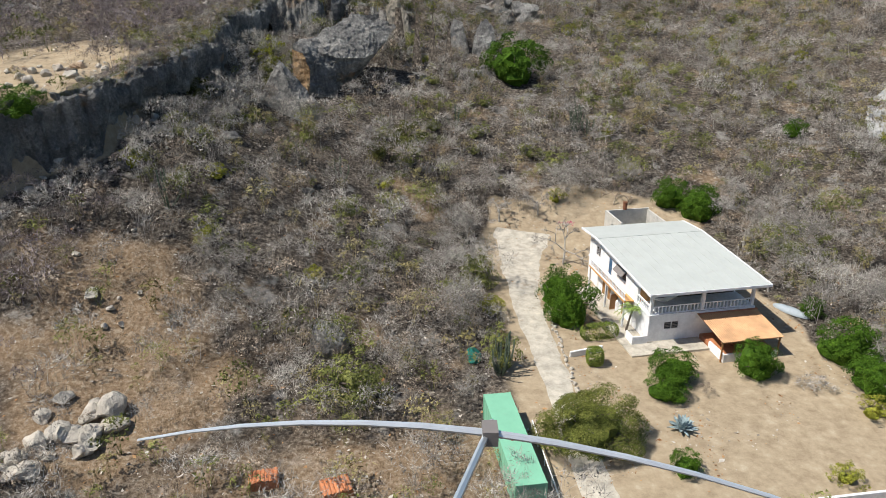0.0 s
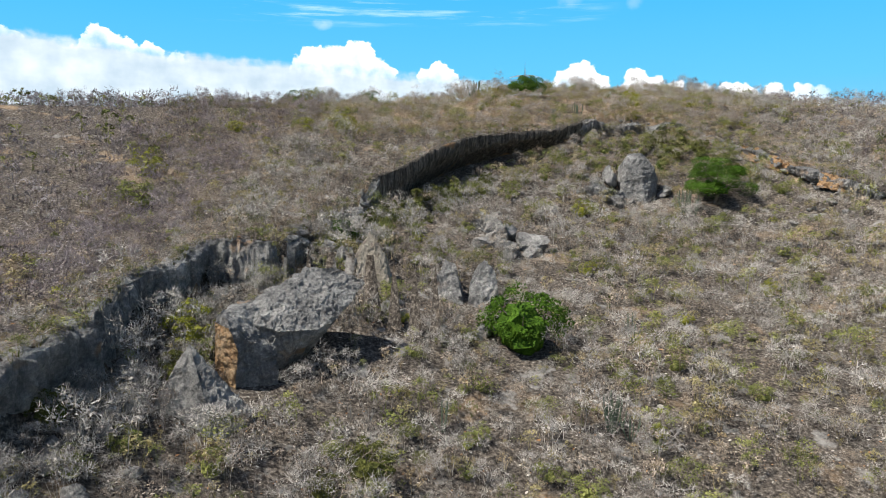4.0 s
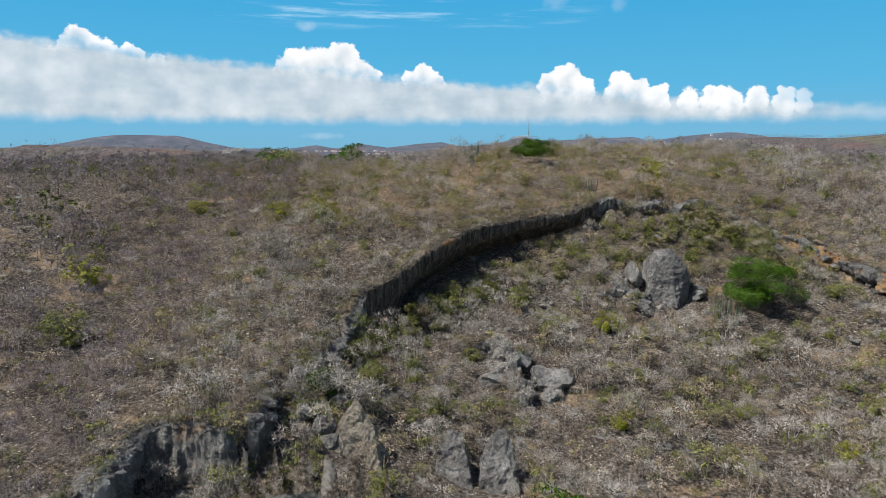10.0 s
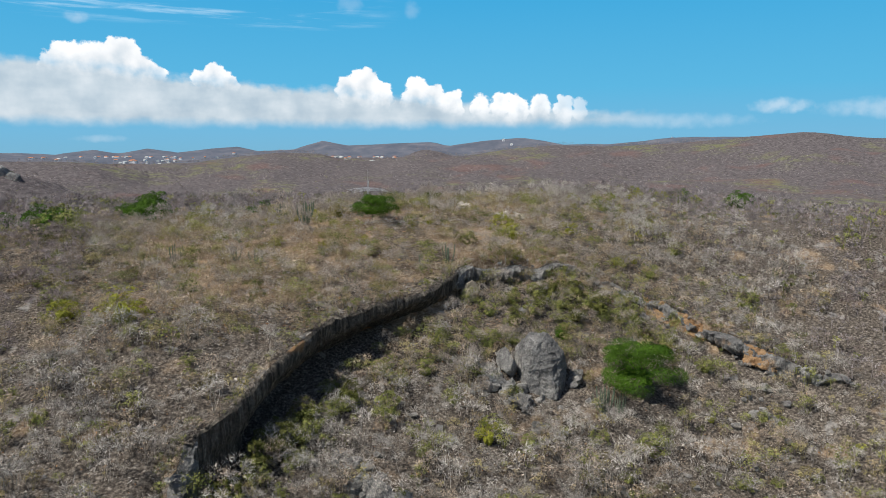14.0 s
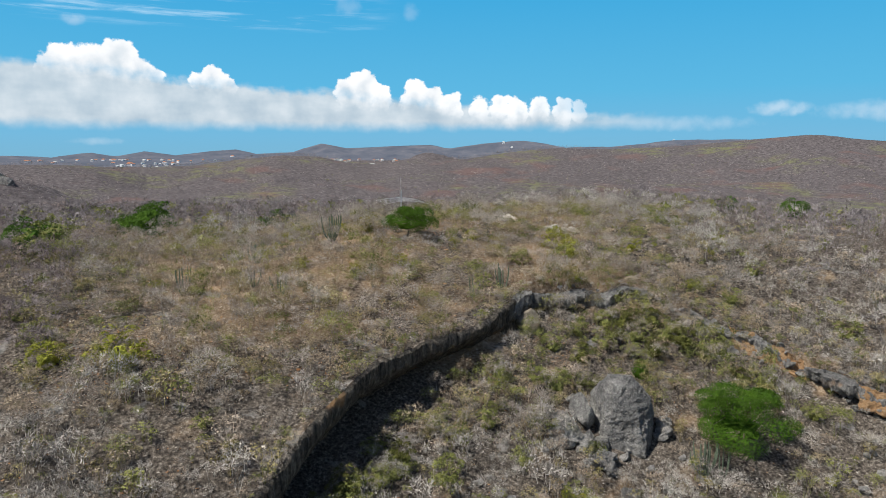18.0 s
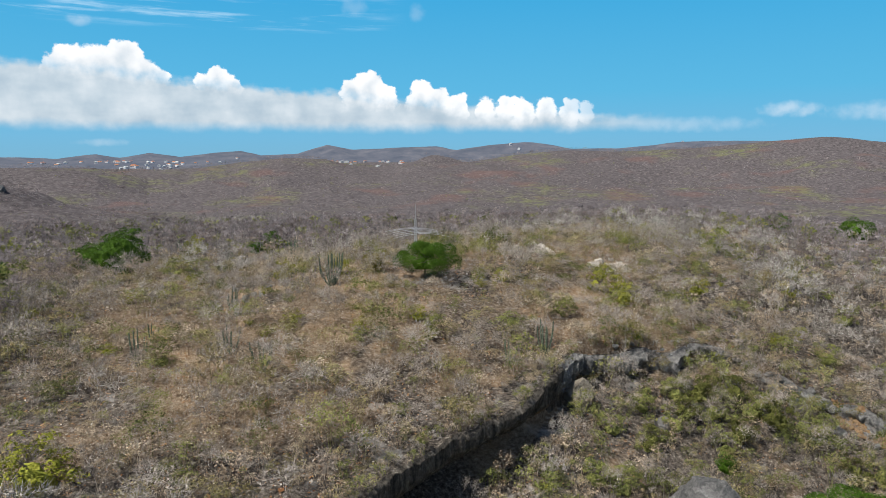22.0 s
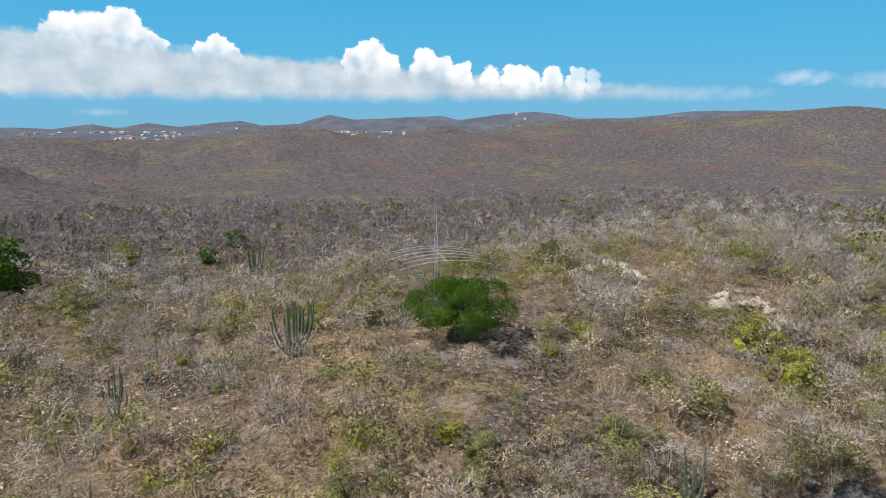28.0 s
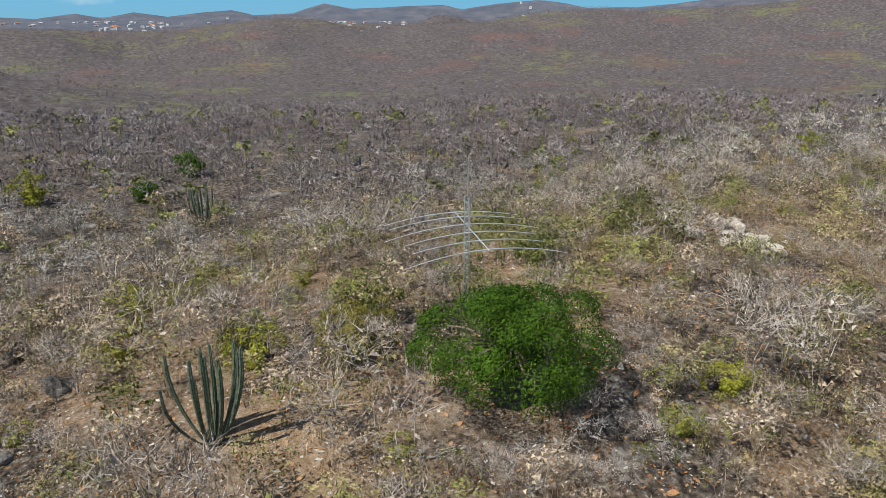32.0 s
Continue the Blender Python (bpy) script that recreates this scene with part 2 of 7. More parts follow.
M_DRYLEAF = leaf_material("dry_leaves", (0.211, 0.143, 0.073), (0.347, 0.268, 0.155), (0.454, 0.385, 0.248))
M_OLIVE = leaf_material("olive_leaves", (0.086, 0.101, 0.029), (0.190, 0.205, 0.060), (0.333, 0.333, 0.115))
M_DUN = leaf_material("dun_leaves", (0.165, 0.138, 0.055), (0.297, 0.253, 0.110), (0.440, 0.385, 0.198))
M_YELLOW = leaf_material("yellow_leaves", (0.120, 0.131, 0.016), (0.240, 0.250, 0.032), (0.368, 0.361, 0.065))
M_GREEN = leaf_material("green_leaves", (0.019, 0.051, 0.004), (0.049, 0.106, 0.009), (0.098, 0.177, 0.017))
M_BARK = twig_material("bark", (0.13, 0.105, 0.085), (0.24, 0.20, 0.165))
M_CACTUS = leaf_material("cactus_skin", (0.07, 0.10, 0.07), (0.13, 0.165, 0.115), (0.22, 0.25, 0.18), 2.5)


# ---------------------------------------------------------------- mesh helpers
rng = np.random.default_rng(7)


def mesh_np(name, verts, tris, mats, mat_index=None, smooth=False):
    """A triangle (or quad) mesh from arrays."""
    verts = np.ascontiguousarray(verts, dtype=np.float32)
    tris = np.ascontiguousarray(tris, dtype=np.int32)
    k = tris.shape[1]
    me = bpy.data.meshes.new(name)
    me.vertices.add(len(verts))
    me.vertices.foreach_set("co", verts.ravel())
    me.loops.add(tris.size)
    me.loops.foreach_set("vertex_index", tris.ravel())
    me.polygons.add(len(tris))
    me.polygons.foreach_set("loop_start", np.arange(0, tris.size, k, dtype=np.int32))
    for m in mats if isinstance(mats, (list, tuple)) else [mats]:
        me.materials.append(m)
    if mat_index is not None:
        me.polygons.foreach_set("material_index", np.ascontiguousarray(mat_index, dtype=np.int32))
    me.polygons.foreach_set("use_smooth", np.full(len(tris), smooth, dtype=bool))
    me.update(calc_edges=True)
    return me


def part(name, bm, material, parent=None, label="", smooth=False):
    """Links a bmesh as one mesh object, under a thing or part where one is given."""
    me = bpy.data.meshes.new(name)
    bm.to_mesh(me)
    bm.free()
    me.materials.append(material)
    if smooth:
        me.polygons.foreach_set("use_smooth", np.ones(len(me.polygons), dtype=bool))
    ob = new(name, me)
    if parent:
        ob.parent = parent
    return tagged(ob, label)


def part_np(name, verts, tris, material, parent=None, label="", smooth=False):
    ob = new(name, mesh_np(name, verts, tris, material, smooth=smooth))
    if parent:
        ob.parent = parent
    return tagged(ob, label)


def box(bm, x0, y0, z0, x1, y1, z1, bevel=0.0):
    g = bmesh.ops.create_cube(bm, size=1.0, matrix=Matrix.Translation(((x0 + x1) / 2, (y0 + y1) / 2, (z0 + z1) / 2)) @ Matrix.Diagonal((abs(x1 - x0), abs(y1 - y0), abs(z1 - z0), 1)))
    if bevel:
        edges = list({e for v in g["verts"] for e in v.link_edges})
        bmesh.ops.bevel(bm, geom=edges, offset=bevel, segments=1, affect="EDGES")
    return bm


def boxes(*dims, bevel=0.0):
    bm = bmesh.new()
    for d in dims:
        box(bm, *d, bevel=bevel)
    return bm


def tube(bm, a, b, r0, r1=None, sides=6):
    """A tapered round bar from a to b."""
    a, b = Vector(a), Vector(b)
    d = b - a
    m = Matrix.Translation((a + b) / 2) @ d.to_track_quat("Z", "Y").to_matrix().to_4x4()
    bmesh.ops.create_cone(bm, cap_ends=True, segments=sides, radius1=r0, radius2=r0 if r1 is None else r1, depth=d.length, matrix=m)
    return bm


def smoothstep(a, b, x):
    t = np.clip((x - a) / (b - a), 0, 1)
    return t * t * (3 - 2 * t)


# value noise on arrays
_perm = np.random.default_rng(3).random((64, 64))
_cube = np.random.default_rng(4).random((24, 24, 24))


def vnoise(x, y, scale=1.0, octaves=4, gain=0.5):
    """Fractal value noise from -1 to 1; scale is the size of the largest lumps."""
    out, amp, tot, f = 0, 1.0, 0.0, 1.0 / scale
    for o in range(octaves):
        u, v = x * f + 17.3 * o, y * f - 9.1 * o
        iu, iv = np.floor(u).astype(int), np.floor(v).astype(int)
        a, b = u - iu, v - iv
        a, b = a * a * (3 - 2 * a), b * b * (3 - 2 * b)
        g = lambda i, j: _perm[(iu + i) % 64, (iv + j) % 64]
        out = out + amp * ((g(0, 0) * (1 - a) + g(1, 0) * a) * (1 - b) + (g(0, 1) * (1 - a) + g(1, 1) * a) * b)
        tot, amp, f = tot + amp, amp * gain, f * 2.03
    return out / tot * 2 - 1


def vnoise3(p, scale=1.0, octaves=4, gain=0.5):
    out, amp, tot, f = 0, 1.0, 0.0, 1.0 / scale
    for o in range(octaves):
        q = p * f + 7.7 * o
        i = np.floor(q).astype(int)
        w = q - i
        w = w * w * (3 - 2 * w)
        acc = 0
        for dx in (0, 1):
            for dy in (0, 1):
                for dz in (0, 1):
                    c = _cube[(i[:, 0] + dx) % 24, (i[:, 1] + dy) % 24, (i[:, 2] + dz) % 24]
                    acc = acc + c * (w[:, 0] if dx else 1 - w[:, 0]) * (w[:, 1] if dy else 1 - w[:, 1]) * (w[:, 2] if dz else 1 - w[:, 2])
        out, tot, amp, f = out + amp * acc, tot + amp, amp * gain, f * 2.03
    return out / tot * 2 - 1


# ---------------------------------------------------------------- the lie of the land
# rim of the limestone scarp, west to east: x, y
RIM = [(-120, 40), (-85, 58), (-62, 68), (-48, 76), (-40, 84), (-35, 96), (-33, 110), (-35, 127), (-32, 147.5), (-26, 146), (-19.5, 143), (-20, 152), (-21, 158), (-18, 163),
       (-14, 173), (-10.5, 184), (-4.5, 188), (2, 197), (11, 207), (21, 213), (30, 217), (37.5, 223), (46, 228.5), (57, 228), (69, 227),
       (76, 219), (81, 213), (86, 203), (92, 193), (101, 184), (118, 172), (150, 160)]
# spot heights above the rim
UPPER = [(-85, 58, 20), (-48, 76, 24), (-33, 110, 28.6), (-35, 127, 30), (-32, 145, 32.3), (-18, 163, 34.2), (-10.5, 184, 40), (2, 197, 46), (21, 213, 49.6),
         (37.5, 223, 51.8), (69, 227, 51.2), (81, 213, 45.5), (92, 193, 39.5), (-22, 208, 50), (-31, 219, 51), (-62, 197, 40.5), (1, 228, 55), (12, 252, 61),
         (28, 256, 62.5), (51, 262, 62.5), (72, 240, 57.5), (-4, 262, 58), (7, 333, 47), (-110, 250, 55), (150, 284, 57), (-60, 262, 58), (-110, 340, 42), (-120, 150, 30), (120, 200, 40), (0, 440, 35), (132, 345, 60), (110, 450, 36)]
# spot heights below it
LOWER = [(28, 70, 0.6), (22, 52, 0.4), (38, 54, 0.2), (9, 80, 1.0), (10, 60, 0.8), (32, 96, 3.2), (8, 97, 3.0), (-11, 65, 1.4), (-32, 54, 2.0), (-46, 66, 9.5), (-36, 88, 18.5), (-29, 128, 21.5), (0, 20, -1), (61, 120, 11),
         (3, 118, 12.2), (24, 121, 11.8), (-24, 112, 17), (-29, 108, 18.5), (-6, 130, 18.2), (15, 140, 17.5), (6, 156, 22), (29, 164, 23.2), (15, 175, 27.5), (-24, 142, 24), (-16, 150, 27.5), (35, 190, 31.5), (47, 203, 35.5),
         (64, 196, 33), (6, 192, 33.4), (36, 215, 43.6), (46, 222.5, 46.8), (60, 222, 47.6), (73, 212, 42.6), (80, 202, 37.5), (87, 179, 29.5), (96, 176, 33)]
# ridges of the far hills, crest points x, y, z
RIDGE_FAR = [(-927, 3003, 56), (-639, 3081, 60), (-492, 3109, 83), (-392, 3124, 67), (-293, 3136, 87), (-173, 3145, 71), (-31, 3150, 88), (63, 3149, 95), (141, 3147, 77), (288, 3136, 84), (407, 3122, 121), (521, 3104, 101), (639, 3081, 107), (872, 3020, 116), (932, 3002, 99), (1075, 2951, 121), (1191, 2903, 135), (1292, 2858, 122), (1381, 2813, 104), (1545, 2722, 107), (1751, 2586, 134), (1920, 2455, 134), (2084, 2308, 130), (2364, 1997, 122), (2649, 1558, 110)]
RIDGE_MESA = [(-1673, 3167, 76), (-1566, 3224, 97), (-1474, 3269, 120), (-1425, 3292, 129), (-1157, 3400, 129), (-1089, 3424, 112), (-1009, 3449, 88), (-922, 3475, 70)]
RIDGE_MID = [(-62, 1579, 54), (25, 1580, 67), (110, 1576, 75), (199, 1566, 72), (236, 1560, 63), (273, 1554, 57), (322, 1543, 57), (360, 1534, 66), (430, 1514, 67), (484, 1517, 66), (586, 1531, 80), (727, 1553, 91), (824, 1521, 87), (941, 1469, 94), (1082, 1395, 108), (1196, 1330, 119), (1277, 1272, 106), (1358, 1173, 100), (1457, 925, 88)]
RIDGE_WEST = [(-803, 1108, 74), (-625, 1233, 66), (-508, 1292, 64), (-386, 1339, 62), (-260, 1373, 61), (-196, 1385, 58), (-152, 1391, 48), (-120, 1394, 37)]
RIDGE_VILLAGE = [(181, 2222, 52), (289, 2210, 58), (468, 2177, 58), (711, 2105, 60)]
RIDGE_SPUR = [(-420, 830, 70), (-300, 800, 67), (-200, 768, 62), (-172, 755, 58), (-140, 735, 42)]
RIDGE_KNOB = [(376, 1522, 78), (396, 1518, 82), (416, 1512, 76)]
# ridge, width of the near slope, of the far slope
RIDGE_PLAIN = [(-780, 2420, 56), (-520, 2480, 56), (-300, 2520, 57), (-80, 2530, 55)]
RIDGES = [(RIDGE_PLAIN, 210, 400), (RIDGE_FAR, 190, 300), (RIDGE_MESA, 150, 300), (RIDGE_MID, 260, 260), (RIDGE_WEST, 130, 200), (RIDGE_VILLAGE, 150, 300), (RIDGE_SPUR, 55, 70), (RIDGE_KNOB, 34, 50)]


class Spots:
    """A thin-plate sheet through a few spot heights."""

    def __init__(self, spots, soft):
        a = np.array(spots, float)
        self.p = a[:, :2]
        n = len(a)
        k = np.zeros((n + 3, n + 3))
        k[:n, :n] = self.kern(self.p[:, None] - self.p[None]) + soft * np.eye(n)
        k[:n, n], k[:n, n + 1:] = 1, self.p
        k[n, :n], k[n + 1:, :n] = 1, self.p.T
        self.w = np.linalg.solve(k, np.concatenate([a[:, 2], np.zeros(3)]))

    @staticmethod
    def kern(d):
        r2 = (d ** 2).sum(-1) + 1e-9
        return r2 * np.log(r2) * 0.5

    def __call__(self, x, y):
        n = len(self.p)
        out = self.w[n] + self.w[n + 1] * x + self.w[n + 2] * y
        for (px, py), w in zip(self.p, self.w):
            r2 = (x - px) ** 2 + (y - py) ** 2 + 1e-9
            out = out + w * r2 * np.log(r2) * 0.5
        return out


def resample(line, step):
    p = np.array(line, float)
    s = np.concatenate([[0], np.cumsum(np.hypot(*np.diff(p[:, :2], axis=0).T))])
    q = np.arange(0, s[-1], step)
    return np.stack([np.interp(q, s, p[:, j]) for j in range(p.shape[1])], 1)


rim_line = resample(RIM, 1.5)
for _ in range(2):
    rim_line[1:-1] = (rim_line[:-2] + 2 * rim_line[1:-1] + rim_line[2:]) / 4
rim_way = np.gradient(rim_line, axis=0)
rim_way /= np.linalg.norm(rim_way, axis=1)[:, None]
rim_left = np.stack([-rim_way[:, 1], rim_way[:, 0]], 1)
rim_wander = 2.0 - 1.3 * smoothstep(170, 188, rim_line[:, 1]) * smoothstep(45, 38, rim_line[:, 0])
rim_line = rim_line + rim_left * (vnoise(np.arange(len(rim_line)) * 1.5, np.zeros(len(rim_line)), 9.0, 5, 0.65) * rim_wander)[:, None]
upper_sheet, lower_sheet = Spots(UPPER, 4.0), Spots(LOWER, 4.0)


def rim_dist(x, y):
    """Signed distance to the rim, positive on the plateau."""
    x, y = np.asarray(x, float), np.asarray(y, float)
    best, sign = np.full(x.shape, 1e9), np.ones(x.shape)
    for a, b in zip(rim_line[:-1], rim_line[1:]):
        d = b - a
        t = np.clip(((x - a[0]) * d[0] + (y - a[1]) * d[1]) / (d @ d), 0, 1)
        ex, ey = x - a[0] - t * d[0], y - a[1] - t * d[1]
        r = ex * ex + ey * ey
        near = r < best
        best = np.where(near, r, best)
        sign = np.where(near, np.sign(d[0] * ey - d[1] * ex), sign)
    return np.sqrt(best) * sign


def ridge_rise(x, y, line, near, far):
    """Crest height along a ridge and how far the land falls away from it, 1 on the crest."""
    crest, best, side = np.zeros(np.shape(x)), np.full(np.shape(x), 1e18), np.ones(np.shape(x))
    for (ax, ay, az), (bx, by, bz) in zip(line[:-1], line[1:]):
        dx, dy = bx - ax, by - ay
        t = np.clip(((x - ax) * dx + (y - ay) * dy) / (dx * dx + dy * dy), 0, 1)
        r = (x - ax - t * dx) ** 2 + (y - ay - t * dy) ** 2
        hit = r < best
        best, crest = np.where(hit, r, best), np.where(hit, az + t * (bz - az), crest)
        side = np.where(hit, dx * (y - ay) - dy * (x - ax), side)
    return crest, np.exp(-0.5 * best / np.where(side > 0, far, near) ** 2)


def far_land(x, y):
    x, y = np.asarray(x, float), np.asarray(y, float)
    d = np.hypot(x, y - 200)
    base = np.interp(d, [0, 245, 460, 700, 880, 1400, 2500, 4500], [46, 36, 24, 14, 11, 16, 45, 58])
    fold = vnoise(x, y, 240, 4)
    rise = np.zeros(np.shape(x))
    for line, near, far in RIDGES:
        crest, g = ridge_rise(x + 40 * fold, y, line, near, far)
        rise = np.maximum(rise, g * np.maximum(crest - base, 0) * (1 - 0.75 * np.abs(vnoise(x + 900, y, 130, 3)) * 4 * g * (1 - g)))
    z = base + rise + (3.0 * vnoise(x, y, 330, 3) - 5.0 * np.abs(vnoise(x + 900, y, 150, 3)) + 1.4 * vnoise(x, y, 70, 2)) * smoothstep(250, 700, d) * smoothstep(26, 6, rise)
    return np.where(d > 4300, z - 160 * smoothstep(4300, 4800, d), z)


SETBACK = 1.6


def cave_reach(x, y):
    """How far the ground lies back under the overhanging stretch of the scarp."""
    u = (x + y - 170) / 92.0
    return 5.6 * smoothstep(0.08, 0.25, u) * smoothstep(0.96, 0.80, u) * (rim_dist(x, y) < 12)


def ground_z(x, y, rough=True, hollow=False):
    x, y = np.asarray(x, float), np.asarray(y, float)
    cx, cy = np.clip(x, -150, 190), np.clip(y, -30, 430)
    d = rim_dist(cx, cy)
    up = np.clip(upper_sheet(cx, cy), 5, 66)
    lo = np.clip(lower_sheet(cx, cy), -3, 60)
    ends = smoothstep(-30, 12, -np.abs(x - 18) + 92)
    bank = 12 * (1 - ends) + 4.5 * np.exp(-((x + 15.5) ** 2 + (y - 171) ** 2) / 90)
    w = smoothstep(SETBACK - 0.7 - bank, SETBACK + 0.7 + bank, d - cave_reach(x, y) if hollow else d)
    near = lo + (np.maximum(up, lo - 2) - lo) * w
    out = np.maximum(np.abs(x - 20) - 135, 0) + np.maximum(y - 350, 0) * 0.8 + np.maximum(-5 - y, 0)
    k = smoothstep(0, 190, out)
    z = near * (1 - k) + far_land(x, y) * k
    if rough:
        flat = 1 - yard_mask(x, y)
        z = z + flat * (0.35 * vnoise(x, y, 7, 4) + 0.10 * vnoise(x + 50, y, 1.7, 3))
    return z


def in_poly(x, y, poly):
    inside = np.zeros(np.shape(x), bool)
    for (ax, ay), (bx, by) in zip(poly, poly[1:] + poly[:1]):
        inside ^= ((ay > y) != (by > y)) & (x < (bx - ax) * (y - ay) / (by - ay + 1e-12) + ax)
    return inside


YARD = [(6.5, 46), (14, 40), (40, 38), (44, 52), (42, 66), (40, 80), (38, 103), (20, 108), (8, 104), (5, 92), (7, 78), (6.5, 62)]


def yard_mask(x, y):
    """1 inside the cleared plot round the house, falling off over a few metres."""
    x, y = np.asarray(x, float), np.asarray(y, float)
    best = np.full(np.shape(x), 1e9)
    for (ax, ay), (bx, by) in zip(YARD, YARD[1:] + YARD[:1]):
        dx, dy = bx - ax, by - ay
        t = np.clip(((x - ax) * dx + (y - ay) * dy) / (dx * dx + dy * dy), 0, 1)
        best = np.minimum(best, np.hypot(x - ax - t * dx, y - ay - t * dy))
    s = np.where(in_poly(x, y, YARD), best, -best)
    return smoothstep(-1.0, 1.5, s + 1.2 * vnoise(x, y, 4, 2))


def soil_mask(x, y):
    """Open orange earth on the western foot of the slope and a few worn spots on the hilltop."""
    n = 5 * vnoise(x, y, 8, 3)
    m = 0.65 * smoothstep(17, 8, np.hypot((x + 32) * 0.85, y - 59) + 1.6 * n)
    m = np.maximum(m, 0.6 * smoothstep(17, 8, np.hypot((x + 8) * 0.65, y - 44) + 1.5 * n))
    for cx, cy, r in ((14, 249, 4), (25, 242, 3.5), (-60, 190, 8), (4, 262, 6), (-4, 253, 4)):
        m = np.maximum(m, 0.5 * smoothstep(r * 1.3, r * 0.5, np.hypot(x - cx, y - cy) + 0.5 * n))
    return m


def rubble_mask(x, y):
    """Pale stony ground with little growth on the plateau behind the western cliff."""
    return smoothstep(25, 9, np.hypot(x + 56, (y - 88) * 0.8) + 6 * vnoise(x, y, 8, 3))


def axis_lines(lo, hi, step, far_lo, far_hi, grow, grow_lo=None):
    mid = list(np.arange(lo, hi + 1e-6, step))
    for sgn, end, far in ((1, hi, far_hi), (-1, lo, far_lo)):
        s, p, side = step, end, []
        while (p - far) * sgn < 0:
            s *= grow if sgn > 0 else grow_lo or grow
            p += sgn * s
            side.append(p)
        mid = mid + side if sgn > 0 else side[::-1] + mid
    return np.array(mid)


gx, gy = axis_lines(-75, 125, 1.0, -4800, 4800, 1.04), axis_lines(5, 300, 1.0, -1500, 4800, 1.034, 1.15)
GX, GY = np.meshgrid(gx, gy)
GZ = ground_z(GX, GY)
inner = (np.abs(GX - 18) < 45) & (np.abs(GY - 205) < 45)
GZ[inner] = ground_z(GX[inner], GY[inner], hollow=True)
nx, ny = len(gx), len(gy)
idx = np.arange(nx * ny).reshape(ny, nx)
quads = np.stack([idx[:-1, :-1], idx[:-1, 1:], idx[1:, 1:], idx[1:, :-1]], -1).reshape(-1, 4)
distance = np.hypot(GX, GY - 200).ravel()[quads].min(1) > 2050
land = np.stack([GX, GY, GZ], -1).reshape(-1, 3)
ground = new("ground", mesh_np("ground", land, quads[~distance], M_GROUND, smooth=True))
tagged(new("backdrop_hills", mesh_np("backdrop_hills", land, quads[distance], M_HAZED_HILLS, smooth=True)), "far horizon hills with blue-grey haze painted into their colour", "hills", kind="structure")
tagged(ground, "dry stony hillside with litter and bare soil", "ground", kind="structure")
hilltop = smoothstep(205, 222, GY) * smoothstep(300, 275, GY) * smoothstep(-35, -18, GX) * smoothstep(85, 65, GX) * (rim_dist(np.clip(GX, -150, 190), np.clip(GY, -30, 430)) > 0)
ATTR = {"soil": np.maximum(soil_mask(GX, GY), hilltop * (0.46 + 0.45 * vnoise(GX, GY, 9, 3))), "bare": np.maximum(yard_mask(GX, GY), rubble_mask(GX, GY) * (rim_dist(np.clip(GX, -150, 190), np.clip(GY, -30, 430)) > 0)), "far": smoothstep(15, 130, np.maximum(np.abs(GX - 20) - 110, 0) + np.maximum(GY - 290, 0))}
for key, val in ATTR.items():
    ground.data.attributes.new(key, "FLOAT", "POINT").data.foreach_set("value", np.ascontiguousarray(val, dtype=np.float32).ravel())
tree_z = lambda x, y: float(ground_z(np.array([x]), np.array([y]))[0])


